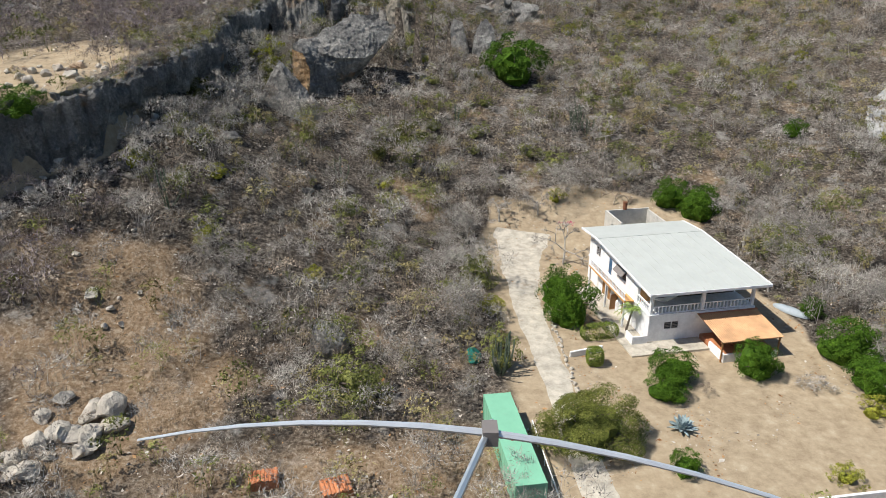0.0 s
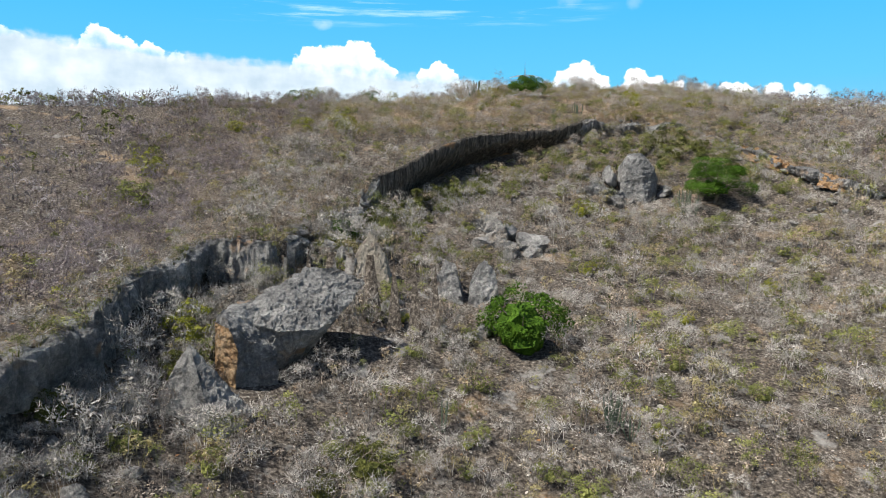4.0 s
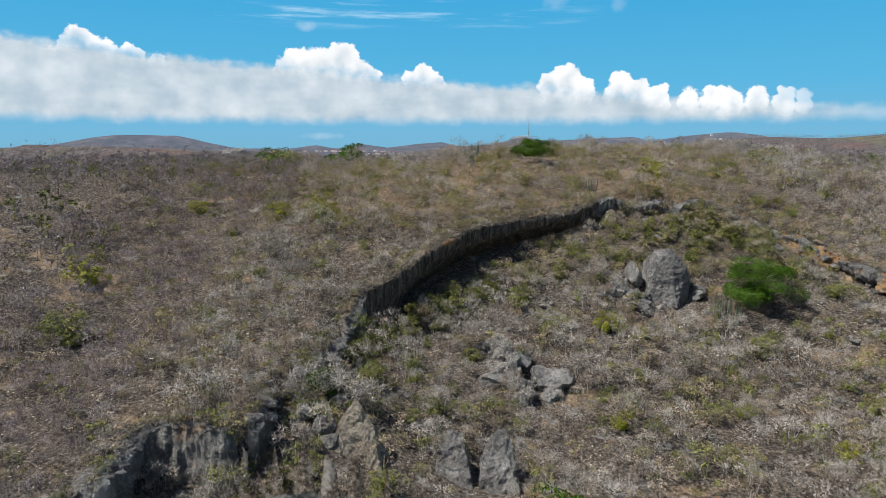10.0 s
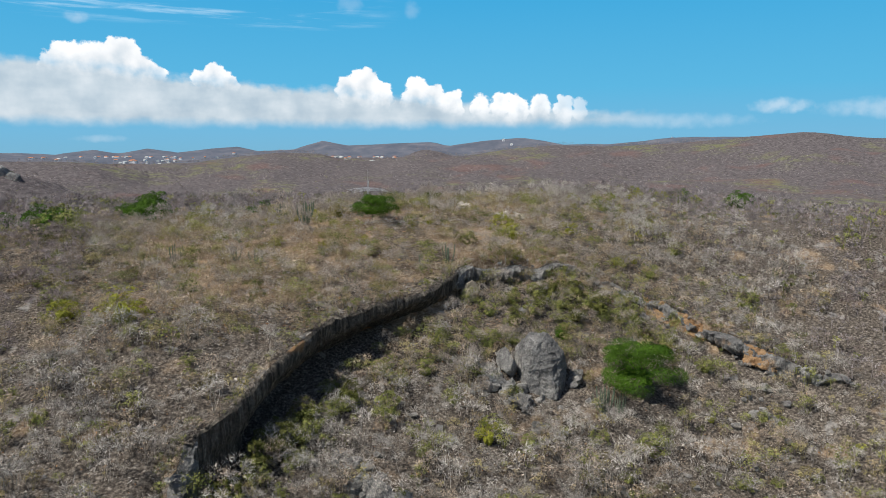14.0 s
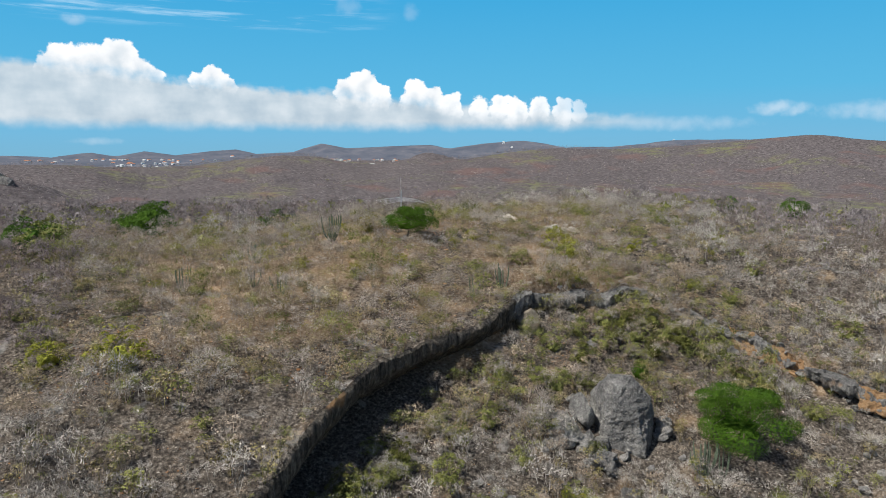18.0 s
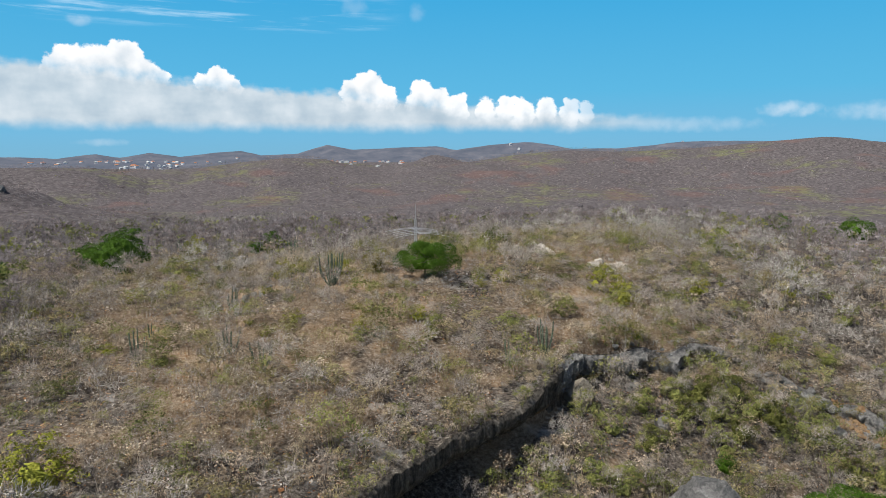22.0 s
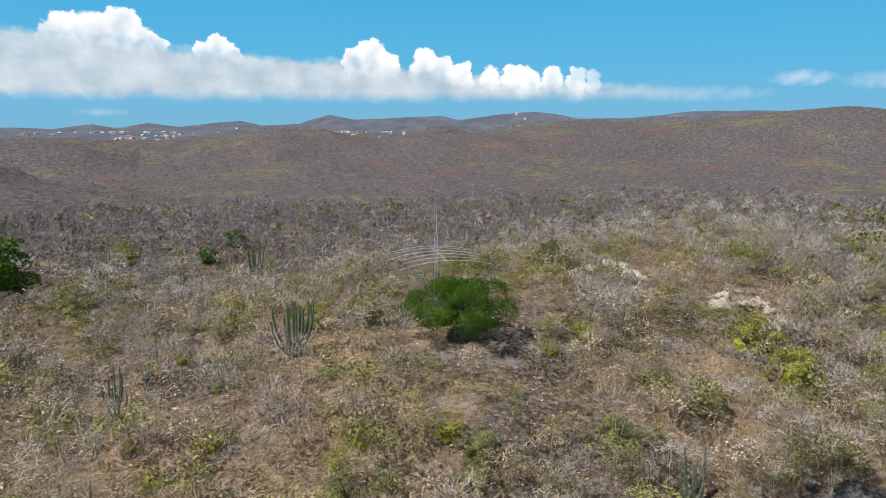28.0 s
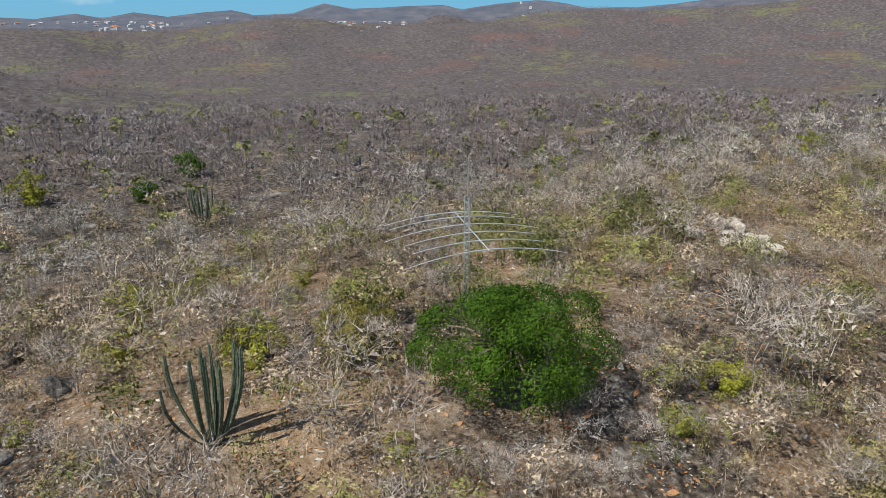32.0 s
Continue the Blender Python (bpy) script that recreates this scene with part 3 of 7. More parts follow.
def sky_backdrop():
    """A far curved screen with the blue of the trade-wind sky and its band of cumulus."""
    k = Mat("sky_and_clouds", 1.0)
    k.t.nodes.remove(k.b)
    sep = k.t.nodes.new("ShaderNodeSeparateXYZ")
    k.link(k.pos, sep.inputs[0])
    px, py, pz = sep.outputs[0], k.math("SUBTRACT", sep.outputs[1], 200.0), k.math("SUBTRACT", sep.outputs[2], 78.0)
    az = k.math("MULTIPLY", k.math("ARCTAN2", px, py), 57.2958)
    flat = k.math("SQRT", k.math("ADD", k.math("MULTIPLY", px, px), k.math("MULTIPLY", py, py)))
    el = k.math("MULTIPLY", k.math("ARCTAN2", pz, flat), 57.2958)
    vec = k.t.nodes.new("ShaderNodeCombineXYZ")
    k.link(az, vec.inputs[0])
    k.link(el, vec.inputs[1])
    sky = k.ramp(k.math("DIVIDE", k.math("ADD", el, 1.0), 15.0), (0.0, (0.18, 0.40, 0.55)), (0.16, (0.155, 0.42, 0.63)), (0.4, (0.095, 0.41, 0.66)), (1.0, (0.035, 0.33, 0.63)))
    # billows that ruffle every edge
    ragged = k.noise(1.1, 5, 0.5, vec.outputs[0])
    soft = k.noise(0.45, 4, 0.5, vec.outputs[0])
    # flat grey layer, with a soft top that falls away to the east
    mp = k.node("ShaderNodeMapping", Scale=(0.16, 0.6, 1.0))
    k.link(vec.outputs[0], mp.inputs["Vector"])
    streak = k.noise(1.0, 5, 0.5, mp.outputs[0])
    fall = k.math("ADD", 5.6, k.math("MULTIPLY", az, -0.075))
    depth = k.math("SUBTRACT", k.math("ADD", fall, k.math("ADD", k.math("MULTIPLY", k.math("SUBTRACT", streak, 0.5), 1.4), k.math("MULTIPLY", k.math("SUBTRACT", ragged, 0.5), 1.0))), el)
    floor_ = k.math("ADD", k.math("SUBTRACT", el, 1.95), k.math("MULTIPLY", k.math("SUBTRACT", soft, 0.5), 1.1))
    sheet = k.math("MULTIPLY", k.math("MULTIPLY", k.mask(depth, -0.1, 0.75), k.mask(floor_, -0.3, 0.7)), k.mask(az, 40.0, 24.0))
    tone = k.math("ADD", k.math("MULTIPLY", k.math("SUBTRACT", soft, 0.5), 1.5), k.math("ADD", k.math("MULTIPLY", k.math("SUBTRACT", streak, 0.5), 0.9), 0.52))
    grey = k.ramp(tone, (0.15, (0.40, 0.49, 0.57)), (0.5, (0.52, 0.595, 0.655)), (0.9, (0.67, 0.72, 0.76)))
    c = k.mix(k.math("MULTIPLY", sheet, 0.93), sky, grey)
    # cumulus heads
    field = None
    for a0, e0, r0 in HEADS:
        da = k.math("SUBTRACT", az, a0)
        de = k.math("SUBTRACT", el, e0)
        de = k.math("ADD", k.math("MAXIMUM", de, 0.0), k.math("MULTIPLY", k.math("MINIMUM", de, 0.0), 0.4))
        f = k.math("SUBTRACT", r0 + 0.22, k.math("SQRT", k.math("ADD", k.math("MULTIPLY", da, da), k.math("MULTIPLY", de, de))))
        if field is None:
            field = f
        else:
            n = k.t.nodes.new("ShaderNodeMath")
            n.operation = "SMOOTH_MAX"
            n.inputs[2].default_value = 0.35
            k.link(field, n.inputs[0])
            k.link(f, n.inputs[1])
            field = n.outputs[0]
    body = k.math("ADD", field, k.math("MULTIPLY", k.math("SUBTRACT", ragged, 0.5), 1.5))
    low_fade = k.mask(k.math("ADD", k.math("ADD", el, k.math("MULTIPLY", az, 0.085)), k.math("MULTIPLY", k.math("SUBTRACT", soft, 0.5), 2.4)), 4.3, 6.0)
    shade = k.math("ADD", k.math("MULTIPLY", k.mask(body, 1.5, 0.1), 0.55), k.math("MULTIPLY", k.math("SUBTRACT", soft, 0.45), 2.2))
    white = k.ramp(k.math("ADD", shade, k.math("MULTIPLY", k.math("SUBTRACT", ragged, 0.5), 0.9)), (0.0, (0.60, 0.67, 0.73)), (0.4, (0.77, 0.80, 0.83)), (0.8, (0.91, 0.92, 0.935)))
    c = k.mix(k.math("MULTIPLY", k.math("MULTIPLY", k.mask(body, 0.0, 0.22), low_fade), k.mask(az, 33.0, 24.0)), c, white)
    # cirrus streaks and stray puffs higher up
    mp2 = k.node("ShaderNodeMapping", Scale=(0.09, 1.3, 1.0), Rotation=(0, 0, 0.05))
    k.link(vec.outputs[0], mp2.inputs["Vector"])
    wisps = k.math("MULTIPLY", k.mask(k.noise(1.0, 7, 0.65, mp2.outputs[0]), 0.5, 0.72), k.math("MULTIPLY", k.mask(el, 9.0, 10.2), k.mask(k.math("ABSOLUTE", k.math("ADD", az, 4.0)), 19.0, 12.0)))
    c = k.mix(k.math("MULTIPLY", wisps, 0.55), c, (0.55, 0.75, 0.90))
    for a0, e0, ra, re, amt in ((10.2, 11.4, 0.9, 0.7, 0.16), (15.2, 11.0, 0.6, 0.6, 0.16), (43.3, 3.3, 1.8, 0.5, 0.5), (49.5, 3.0, 3.5, 0.6, 0.35), (-9.6, 9.4, 0.8, 0.35, 0.3), (36.0, 2.3, 5.0, 0.5, 0.25), (-8.5, 0.9, 1.5, 0.25, 0.25)):
        da = k.math("DIVIDE", k.math("SUBTRACT", az, a0), ra)
        de = k.math("DIVIDE", k.math("SUBTRACT", el, e0), re)
        q = k.math("ADD", k.math("ADD", k.math("MULTIPLY", da, da), k.math("MULTIPLY", de, de)), k.math("MULTIPLY", k.math("SUBTRACT", ragged, 0.5), 3.5))
        c = k.mix(k.math("MULTIPLY", k.mask(q, 1.9, -0.8), amt), c, (0.72, 0.78, 0.84))
    em = k.t.nodes.new("ShaderNodeEmission")
    k.link(c, em.inputs["Color"])
    em.inputs["Strength"].default_value = 0.97
    k.link(em.outputs[0], k.t.nodes["Material Output"].inputs["Surface"])
    A, E = np.radians(np.linspace(-75, 95, 86)), np.radians(np.linspace(-4, 24, 15))
    AA, EE = np.meshgrid(A, E)
    R = 4750.0
    V = np.stack([R * np.sin(AA), 200 + R * np.cos(AA), 78 + R * np.tan(EE)], -1).reshape(-1, 3)
    i = np.arange(len(V)).reshape(len(E), len(A))
    F = np.stack([i[:-1, :-1], i[1:, :-1], i[1:, 1:], i[:-1, 1:]], -1).reshape(-1, 4)
    return tagged(new("backdrop", mesh_np("backdrop", V, F, k.m, smooth=True)), "blue sky with a band of white cumulus", "sky", kind="structure")


# cumulus heads: bearing, height over the horizon, radius, degrees
HEADS = [(-6.8, 6.9, 1.28), (-8.2, 6.5, 1.19), (-9.5, 6.4, 1.28), (-10.8, 6.2, 1.19), (-5.6, 5.8, 1.19), (-11.7, 5.1, 0.64), (-4.5, 5.6, 0.64), (-0.3, 5.7, 0.82), (-1.2, 5.4, 0.64), (0.8, 5.3, 0.64), (11.3, 5.4, 1.1), (10.1, 4.9, 0.92), (12.6, 4.6, 0.82), (15.5, 4.6, 1.01), (16.9, 4.4, 0.82), (18.5, 4.0, 0.73), (20.6, 3.8, 0.64), (22.3, 4.0, 0.64), (23.7, 3.7, 0.69), (25.5, 3.7, 0.69), (27.3, 3.6, 0.64), (28.6, 3.4, 0.46), (-25.9, 6.9, 1.47), (-28.0, 5.6, 1.28), (-22.8, 6.1, 1.28), (-20.8, 6.1, 0.69), (-24.6, 6.2, 1.37), (-29.9, 5.1, 1.14), (-30.5, 6.0, 0.82), (-32.3, 6.1, 1.83), (-33.9, 6.3, 1.83)]
sky_backdrop()


# ---------------------------------------------------------------- scarp faces
def scarp(name, first, last, material, undercut, label, ends=(0, 0), seed=0, share=None, teeth=0.8, rough=1.0, shelf=0, reach=0.0):
    """A strip of rock along part of the rim: cap, broken lip, fluted face and foot."""
    q = resample(np.concatenate([rim_line[first:last], rim_left[first:last]], 1), 0.34)
    p, nl = q[:, :2], q[:, 2:] / np.linalg.norm(q[:, 2:], axis=1)[:, None]
    n = len(p)
    s = np.arange(n) * 0.34
    back = SETBACK + 1.2 + reach
    level = lambda d: ground_z(p[:, 0] + nl[:, 0] * d, p[:, 1] + nl[:, 1] * d, False)
    top = ground_z(p[:, 0] + nl[:, 0] * 2.8, p[:, 1] + nl[:, 1] * 2.8, False)
    low = level(-1.5) - 1.0
    fade = np.ones(n)
    if ends[0]:
        fade = np.minimum(fade, s / ends[0])
    if ends[1]:
        fade = np.minimum(fade, (s[-1] - s) / ends[1])
    top = np.maximum(top, low + 1.2)
    top = low + (top - low) * (0.2 + 0.8 * fade)
    if share:
        top = low + (top - low) * share(s / s[-1])
    cut = undercut(s / s[-1])
    notch = vnoise(s, s * 0 + seed, 3.2, 5, 0.7) * teeth
    cap = [back + 0.9] + list(np.linspace(back, 0.55, 4 + int(reach * 1.2) + 3 * (shelf > 0))) + [0.15]
    face = list(np.linspace(0.03, 1, 26))
    m = len(cap) + len(face)
    V = np.zeros((m, n, 3))
    rock_row = np.zeros(m, bool)
    for j in range(m):
        if j < len(cap):
            d = cap[j]
            if d >= 2.8:
                z = np.minimum(level(d), top + 0.25 * (d - 2.8)) + (0.05 if j else -0.5)
            else:
                z = top + 0.05
            rock_row[j] = d < max(shelf, 0.3)
            z = z + notch * smoothstep(max(shelf, 1.0) + 0.5, 0.3, d)
            d = np.full(n, d)
        else:
            f = face[j - len(cap)]
            d = cut * smoothstep(0.12, 0.78, f) + 0.1 + 0.12 * np.sin(f * 14 + 0.2 * s)
            z = low + (top - low) * (1 - f) + notch * max(0, 1 - 3 * f)
            rock_row[j] = True
        V[j] = np.stack([p[:, 0] + nl[:, 0] * d, p[:, 1] + nl[:, 1] * d, z], 1)
    flat = V.reshape(-1, 3)
    st = flat * np.array([1, 1, 0.35]) + seed
    push = (vnoise3(st, 5.0, 5, 0.6) * 1.5 - np.abs(vnoise3(st * np.array([1, 1, 0.5]) + 31, 1.6, 3, 0.6)) * 1.5 + vnoise3(flat * np.array([1, 1, 0.35]) + 60, 0.9, 4, 0.6) * 0.7) * rough
    row = np.repeat(np.arange(m), n)
    on_cap = row < len(cap)
    amt = np.where(on_cap, np.where(np.repeat(rock_row, n), 0.6, 0.0), 1.0)
    L = np.tile(nl, (m, 1))
    flat[:, 0] += L[:, 0] * push * amt
    flat[:, 1] += L[:, 1] * push * amt
    pit = vnoise3(flat + 11, 1.5, 4, 0.65) * (0.5 if shelf < 1 else 1.1) - 0.3 * (shelf > 0)
    flat[:, 2] += pit * np.where(row < 1, 0, np.where(np.repeat(rock_row, n), 1.0, 0.06))
    i = np.arange(m * n).reshape(m, n)
    f = np.stack([i[:-1, :-1], i[1:, :-1], i[1:, 1:], i[:-1, 1:]], -1).reshape(-1, 4)
    ob = new(name, mesh_np(name, flat, f, [material, M_GROUND], np.where(rock_row[f[:, 1] // n], 0, 1)))
    return tagged(ob, label, "cliff", kind="structure")


def rim_index(x, y):
    return int(np.argmin((rim_line[:, 0] - x) ** 2 + (rim_line[:, 1] - y) ** 2))


scarp("cliff_west", rim_index(-64, 67), rim_index(-33, 143) + 2, M_KARST, lambda u: 1.6 + 0.9 * np.sin(u * 17), "dark weathered limestone cliff with jagged grey rim", (8, 0), 3, teeth=1.1, rough=0.9, shelf=3.2, reach=2.6)
scarp("cliff_corner", rim_index(-33, 143), rim_index(-10.5, 184) + 2, M_ROCK, lambda u: -1.0 * smoothstep(0.42, 0.2, u) + 0.4, "grey limestone wall at the corner of the scarp", (0, 0), 3, lambda u: 1 - 0.6 * smoothstep(0.40, 0.5, u) * smoothstep(1.0, 0.9, u) * (0.6 + 0.4 * np.sin(u * 60)), teeth=0.8, rough=0.7, shelf=1.0)
scarp("cliff_cave", rim_index(-10.5, 184), rim_index(38, 223.5) + 2, M_CLIFF, lambda u: 0.5 + 6.0 * smoothstep(0.08, 0.3, u) * smoothstep(1.0, 0.75, u), "long undercut limestone cliff with a dark hollow below", (0, 0), 3, teeth=0.3, rough=0.4, shelf=0.2, reach=6.2)
scarp("cliff_east", rim_index(38, 223.5), rim_index(104, 182), M_ROCK, lambda u: 1.4 + 0.9 * np.sin(u * 20), "low broken limestone ledge along the hilltop", (0, 6), 3, lambda u: 0.86 + 0.22 * np.sin(u * 37) * np.sin(u * 11 + 1), teeth=0.9, rough=1.2, shelf=1.2, reach=1.0)


# ---------------------------------------------------------------- boulders
def rock_mesh(seed, detail=4, cuts=9, rough=0.16):
    """A faceted, pitted rock of about unit radius."""
    r = np.random.default_rng(seed)
    bm = bmesh.new()
    bmesh.ops.create_icosphere(bm, subdivisions=detail, radius=1.0)
    co = np.array([v.co[:] for v in bm.verts])
    for _ in range(cuts):
        n = r.normal(size=3)
        n /= np.linalg.norm(n)
        d = r.uniform(0.45, 0.8)
        over = np.maximum(co @ n - d, 0)
        co -= over[:, None] * n * 0.98
    out = co / (np.linalg.norm(co, axis=1)[:, None] + 1e-6)
    co += out * (vnoise3(co + seed, 0.7, 5, 0.6) * rough - np.abs(vnoise3(co * 1.0 + 5 + seed, 0.33, 3)) * rough * 0.7)[:, None]
    for v, c in zip(bm.verts, co):
        v.co = c
    return bm


def boulder(name, x, y, z, sx, sy, sz, turn, seed, material, label, tilt=0, detail=4, cuts=9, rough=0.16, group=""):
    ob = part(name, rock_mesh(seed, detail, cuts, rough), material)
    ob.matrix_world = pose(x, y, z, tilt, 0, turn) @ Matrix.Diagonal((sx, sy, sz, 1))
    return tagged(ob, label, "rock", group)


def wedge(name, x, y, z, pts, seed, material, label, rough=0.24):
    """A hull of a few corners, cut fine and roughened: fallen slabs and pinnacles."""
    bm = bmesh.new()
    for p in pts:
        bm.verts.new(p)
    bmesh.ops.convex_hull(bm, input=bm.verts[:])
    bmesh.ops.delete(bm, geom=[v for v in bm.verts if not v.link_faces], context="VERTS")
    bmesh.ops.triangulate(bm, faces=bm.faces[:])
    for _ in range(6):
        bmesh.ops.subdivide_edges(bm, edges=[e for e in bm.edges if e.calc_length() > 0.45], cuts=1)
        bmesh.ops.triangulate(bm, faces=bm.faces[:])
    bm.normal_update()
    co = np.array([v.co[:] for v in bm.verts])
    nn = np.array([v.normal[:] for v in bm.verts])
    co += nn * (vnoise3(co + seed, 2.6, 5, 0.66) * rough * 1.9 - np.abs(vnoise3(co + 9 + seed, 1.1, 3)) * rough * 1.8 + vnoise3(co + 40, 0.6, 3, 0.7) * rough * 0.5 + vnoise3(co * np.array([0.3, 0.3, 1]) + 70, 0.8, 3) * rough * 0.6)[:, None]
    for v, c in zip(bm.verts, co):
        v.co = c
    ob = part(name, bm, material)
    ob.location = (x, y, z)
    return tagged(ob, label, "rock")


wedge("fallen_slab", 0, 0, 0, [(-15.4, 132.6, 30.6), (-11.5, 134.4, 30.4), (-8.0, 134.6, 28.8), (-7.7, 134.0, 28.2), (-10.6, 128.4, 24.6), (-12.6, 126.0, 23.8), (-17.0, 123.4, 24.2), (-20.4, 123.6, 25.2), (-21.0, 128.0, 27.6), (-16.5, 136, 18), (-17.0, 130.4, 17), (-18.6, 126.4, 17), (-21, 124, 17), (-21, 131, 18)], 4, M_ROCK_GREAT, "huge tilted grey limestone slab fallen from the cliff", 0.3)
wedge("split_block", 0, 0, 0, [(-24.4, 122.5, 26.8), (-22.6, 121.2, 26.2), (-20.6, 121.4, 23.6), (-17.4, 123.4, 22.0), (-19.8, 128.0, 27.2), (-23.5, 128.5, 27.0), (-24.6, 122.0, 17), (-21.6, 120.2, 17), (-17, 122.8, 17), (-19, 129, 18), (-24.5, 129, 18)], 8, M_ROCK, "split limestone block with an ochre broken face")
wedge("ochre_slab", 0, 0, 0, [(-24.5, 121.9, 25.9), (-22.4, 120.75, 25.3), (-21.3, 120.5, 22.5), (-24.7, 121.5, 17.2), (-21.7, 119.9, 17.2), (-22.5, 122.5, 24), (-23, 122.5, 18)], 19, M_ROCK_OCHRE, "ochre slab of freshly broken limestone", 0.2)
wedge("pyramid_rock", -25, 115.0, 15.5, [(-0.3, 0.6, 9.4), (-6, -5, -2), (5, -6, -2), (6.5, 1, 1.5), (-5, 4, 0), (3.4, 0.5, 5.2), (-3, 1, 5.5)], 12, M_ROCK_GREAT, "pointed grey limestone boulder below the cliff")
wedge("cone_rock", -9.2, 154, 25.0, [(0.2, 0.6, 8.0), (-4.1, -3.8, -2), (4.1, -4.2, -2), (3.8, 2.6, 0), (-3.6, 3, 0), (2.6, 0, 4.8), (-2.2, 0, 4.6)], 15, M_ROCK_WARM, "pointed pale brown limestone boulder among shrubs")
wedge("twin_rock", 4.2, 155.5, 21.4, [(-0.7, 0.8, 6.6), (1.0, 0.6, 6.0), (-3, -3.6, -2), (2.6, -4, -2), (2.6, 2.3, 0), (-2.6, 2, 0), (-2.4, 0, 3.6)], 21, M_ROCK_GREAT, "upright grey limestone block, one of a pair")
wedge("twin_rock", 9.8, 155.2, 21.2, [(0.2, 0.8, 6.9), (2.0, 0.4, 5.0), (-3.0, -3.6, -2), (3.0, -4, -2), (3, 2.3, 0), (-2.6, 2, 0), (-2.0, 0, 4.6)], 27, M_ROCK_GREAT, "upright grey limestone block, one of a pair")
wedge("great_boulder", 48.3, 205.4, 39.9, [(-2.34, -0.9, 5.43), (0.54, -2.16, 5.7), (2.16, 0.54, 4.6), (-1.35, 1.62, 4.97), (-3.87, -1.98, 1.66), (-2.88, -3.24, 2.94), (3.24, -2.88, 2.39), (4.41, -2.34, -0.62), (4.14, 1.8, 0.55), (-3.6, 2.7, 1.84), (0.36, -4.68, -0.25), (-3.96, -2.7, -6.25), (4.14, -2.7, -6.25), (3.6, 3.15, -5.0), (-3.6, 3.15, -5.0), (0.9, -5.76, -5.62)], 31, M_ROCK, "great angular grey boulder standing on the slope", 0.2)
boulder("leaning_boulder", 42.4, 206.4, 39.6, 2.1, 2.1, 3.2, 50, 33, M_ROCK, "smaller grey boulder leaning by the great one")
wedge("shrub_foot_boulder", 1.8, 142, 15.5, [(-1.5, 0, 5.6), (1.6, 0.4, 5.0), (-3.8, -1.6, 0), (3.6, -1.8, 0), (3.4, 2, 0), (-3.2, 2, 0), (-3, 0, 3.6), (3, 0, 3.2)], 23, M_ROCK_GREAT, "squat grey limestone boulder among bare shrubs")
boulder("leaning_boulder", 41.5, 224.5, 49.2, 2.2, 2.0, 2.8, 10, 36, M_ROCK_WARM, "pale pointed boulder under the cliff end", tilt=20)


# loose rocks: a few shapes, copied about; centre x, y, spread, number, size, pale
ROCKS = [tagged(part("loose_rock", rock_mesh(500 + i, 4 if i < 1 else 3, 16, 0.22), M_ROCK_GREAT), "weathered grey limestone rock lying on the slope", "rock", "loose rocks") for i in range(4)]
PALE = [tagged(part("pale_rock", rock_mesh(510 + i, 3, 12, 0.24), M_ROCK_PALE), "pale freshly broken limestone rock", "rock", "pale rocks") for i in range(3)]
HEAPS = [(39.5, 203.5, 4.5, 26, 1.3, 0), (44, 199, 4, 12, 1.2, 0), (16, 177, 4.5, 12, 2.0, 0), (20, 175, 3, 7, 1.7, 0), (12, 184, 3, 5, 1.6, 0), (12, 188, 4, 6, 1.1, 0), (-3, 143, 2, 3, 1.4, 0), (54, 201, 3, 5, 1.5, 0), (-31.5, 52.5, 3.2, 16, 1.05, 1), (-35.5, 47.5, 2.6, 9, 0.9, 1), (-18, 93, 3, 4, 0.8, 0),
         (54.5, 268, 3.2, 22, 0.7, 1), (63.5, 254.5, 3.6, 22, 0.65, 1), (0, 270, 6, 9, 0.8, 0), (2, 259, 5, 7, 0.7, 0), (82, 183, 5, 6, 0.9, 0)]
HEAPS2 = [(31, 127, 0.5, 1, 0.8, 1), (66, 306, 2, 4, 0.6, 1), (72, 216, 5, 8, 1.0, 0), (62, 224, 6, 8, 0.9, 0), (-30, 97, 5, 6, 0.8, 0), (-10, 172, 5, 6, 1.3, 0), (-14, 158, 4, 5, 1.2, 0), (24, 196, 5, 7, 0.8, 0), (-54, 88, 10, 34, 0.55, 1), (-45, 80, 5, 22, 0.5, 1), (-40, 92, 5, 18, 0.5, 1), (-36, 66, 6, 8, 0.6, 1), (86, 190, 4, 6, 0.8, 0), (7, 142, 3, 2, 1.8, 0), (70, 176, 8, 5, 0.7, 0)]
hr = np.random.default_rng(77)
for hx, hy, spread, count, size, pale in HEAPS + HEAPS2:
    for _ in range(count):
        x, y = hx + hr.normal() * spread * 0.6, hy + hr.normal() * spread * 0.6
        k = size * min(math.exp(hr.normal() * 0.4), 1.7)
        stock = PALE if pale else ROCKS
        z = float(ground_z(np.array([x]), np.array([y]))[0])
        copy_thing(stock[hr.integers(len(stock))], pose(x, y, z + k * 0.22, hr.uniform(-25, 25), hr.uniform(-25, 25), hr.uniform(0, 360)) @ Matrix.Diagonal((k * hr.uniform(0.8, 1.4), k, k * hr.uniform(0.6, 1.1), 1)))
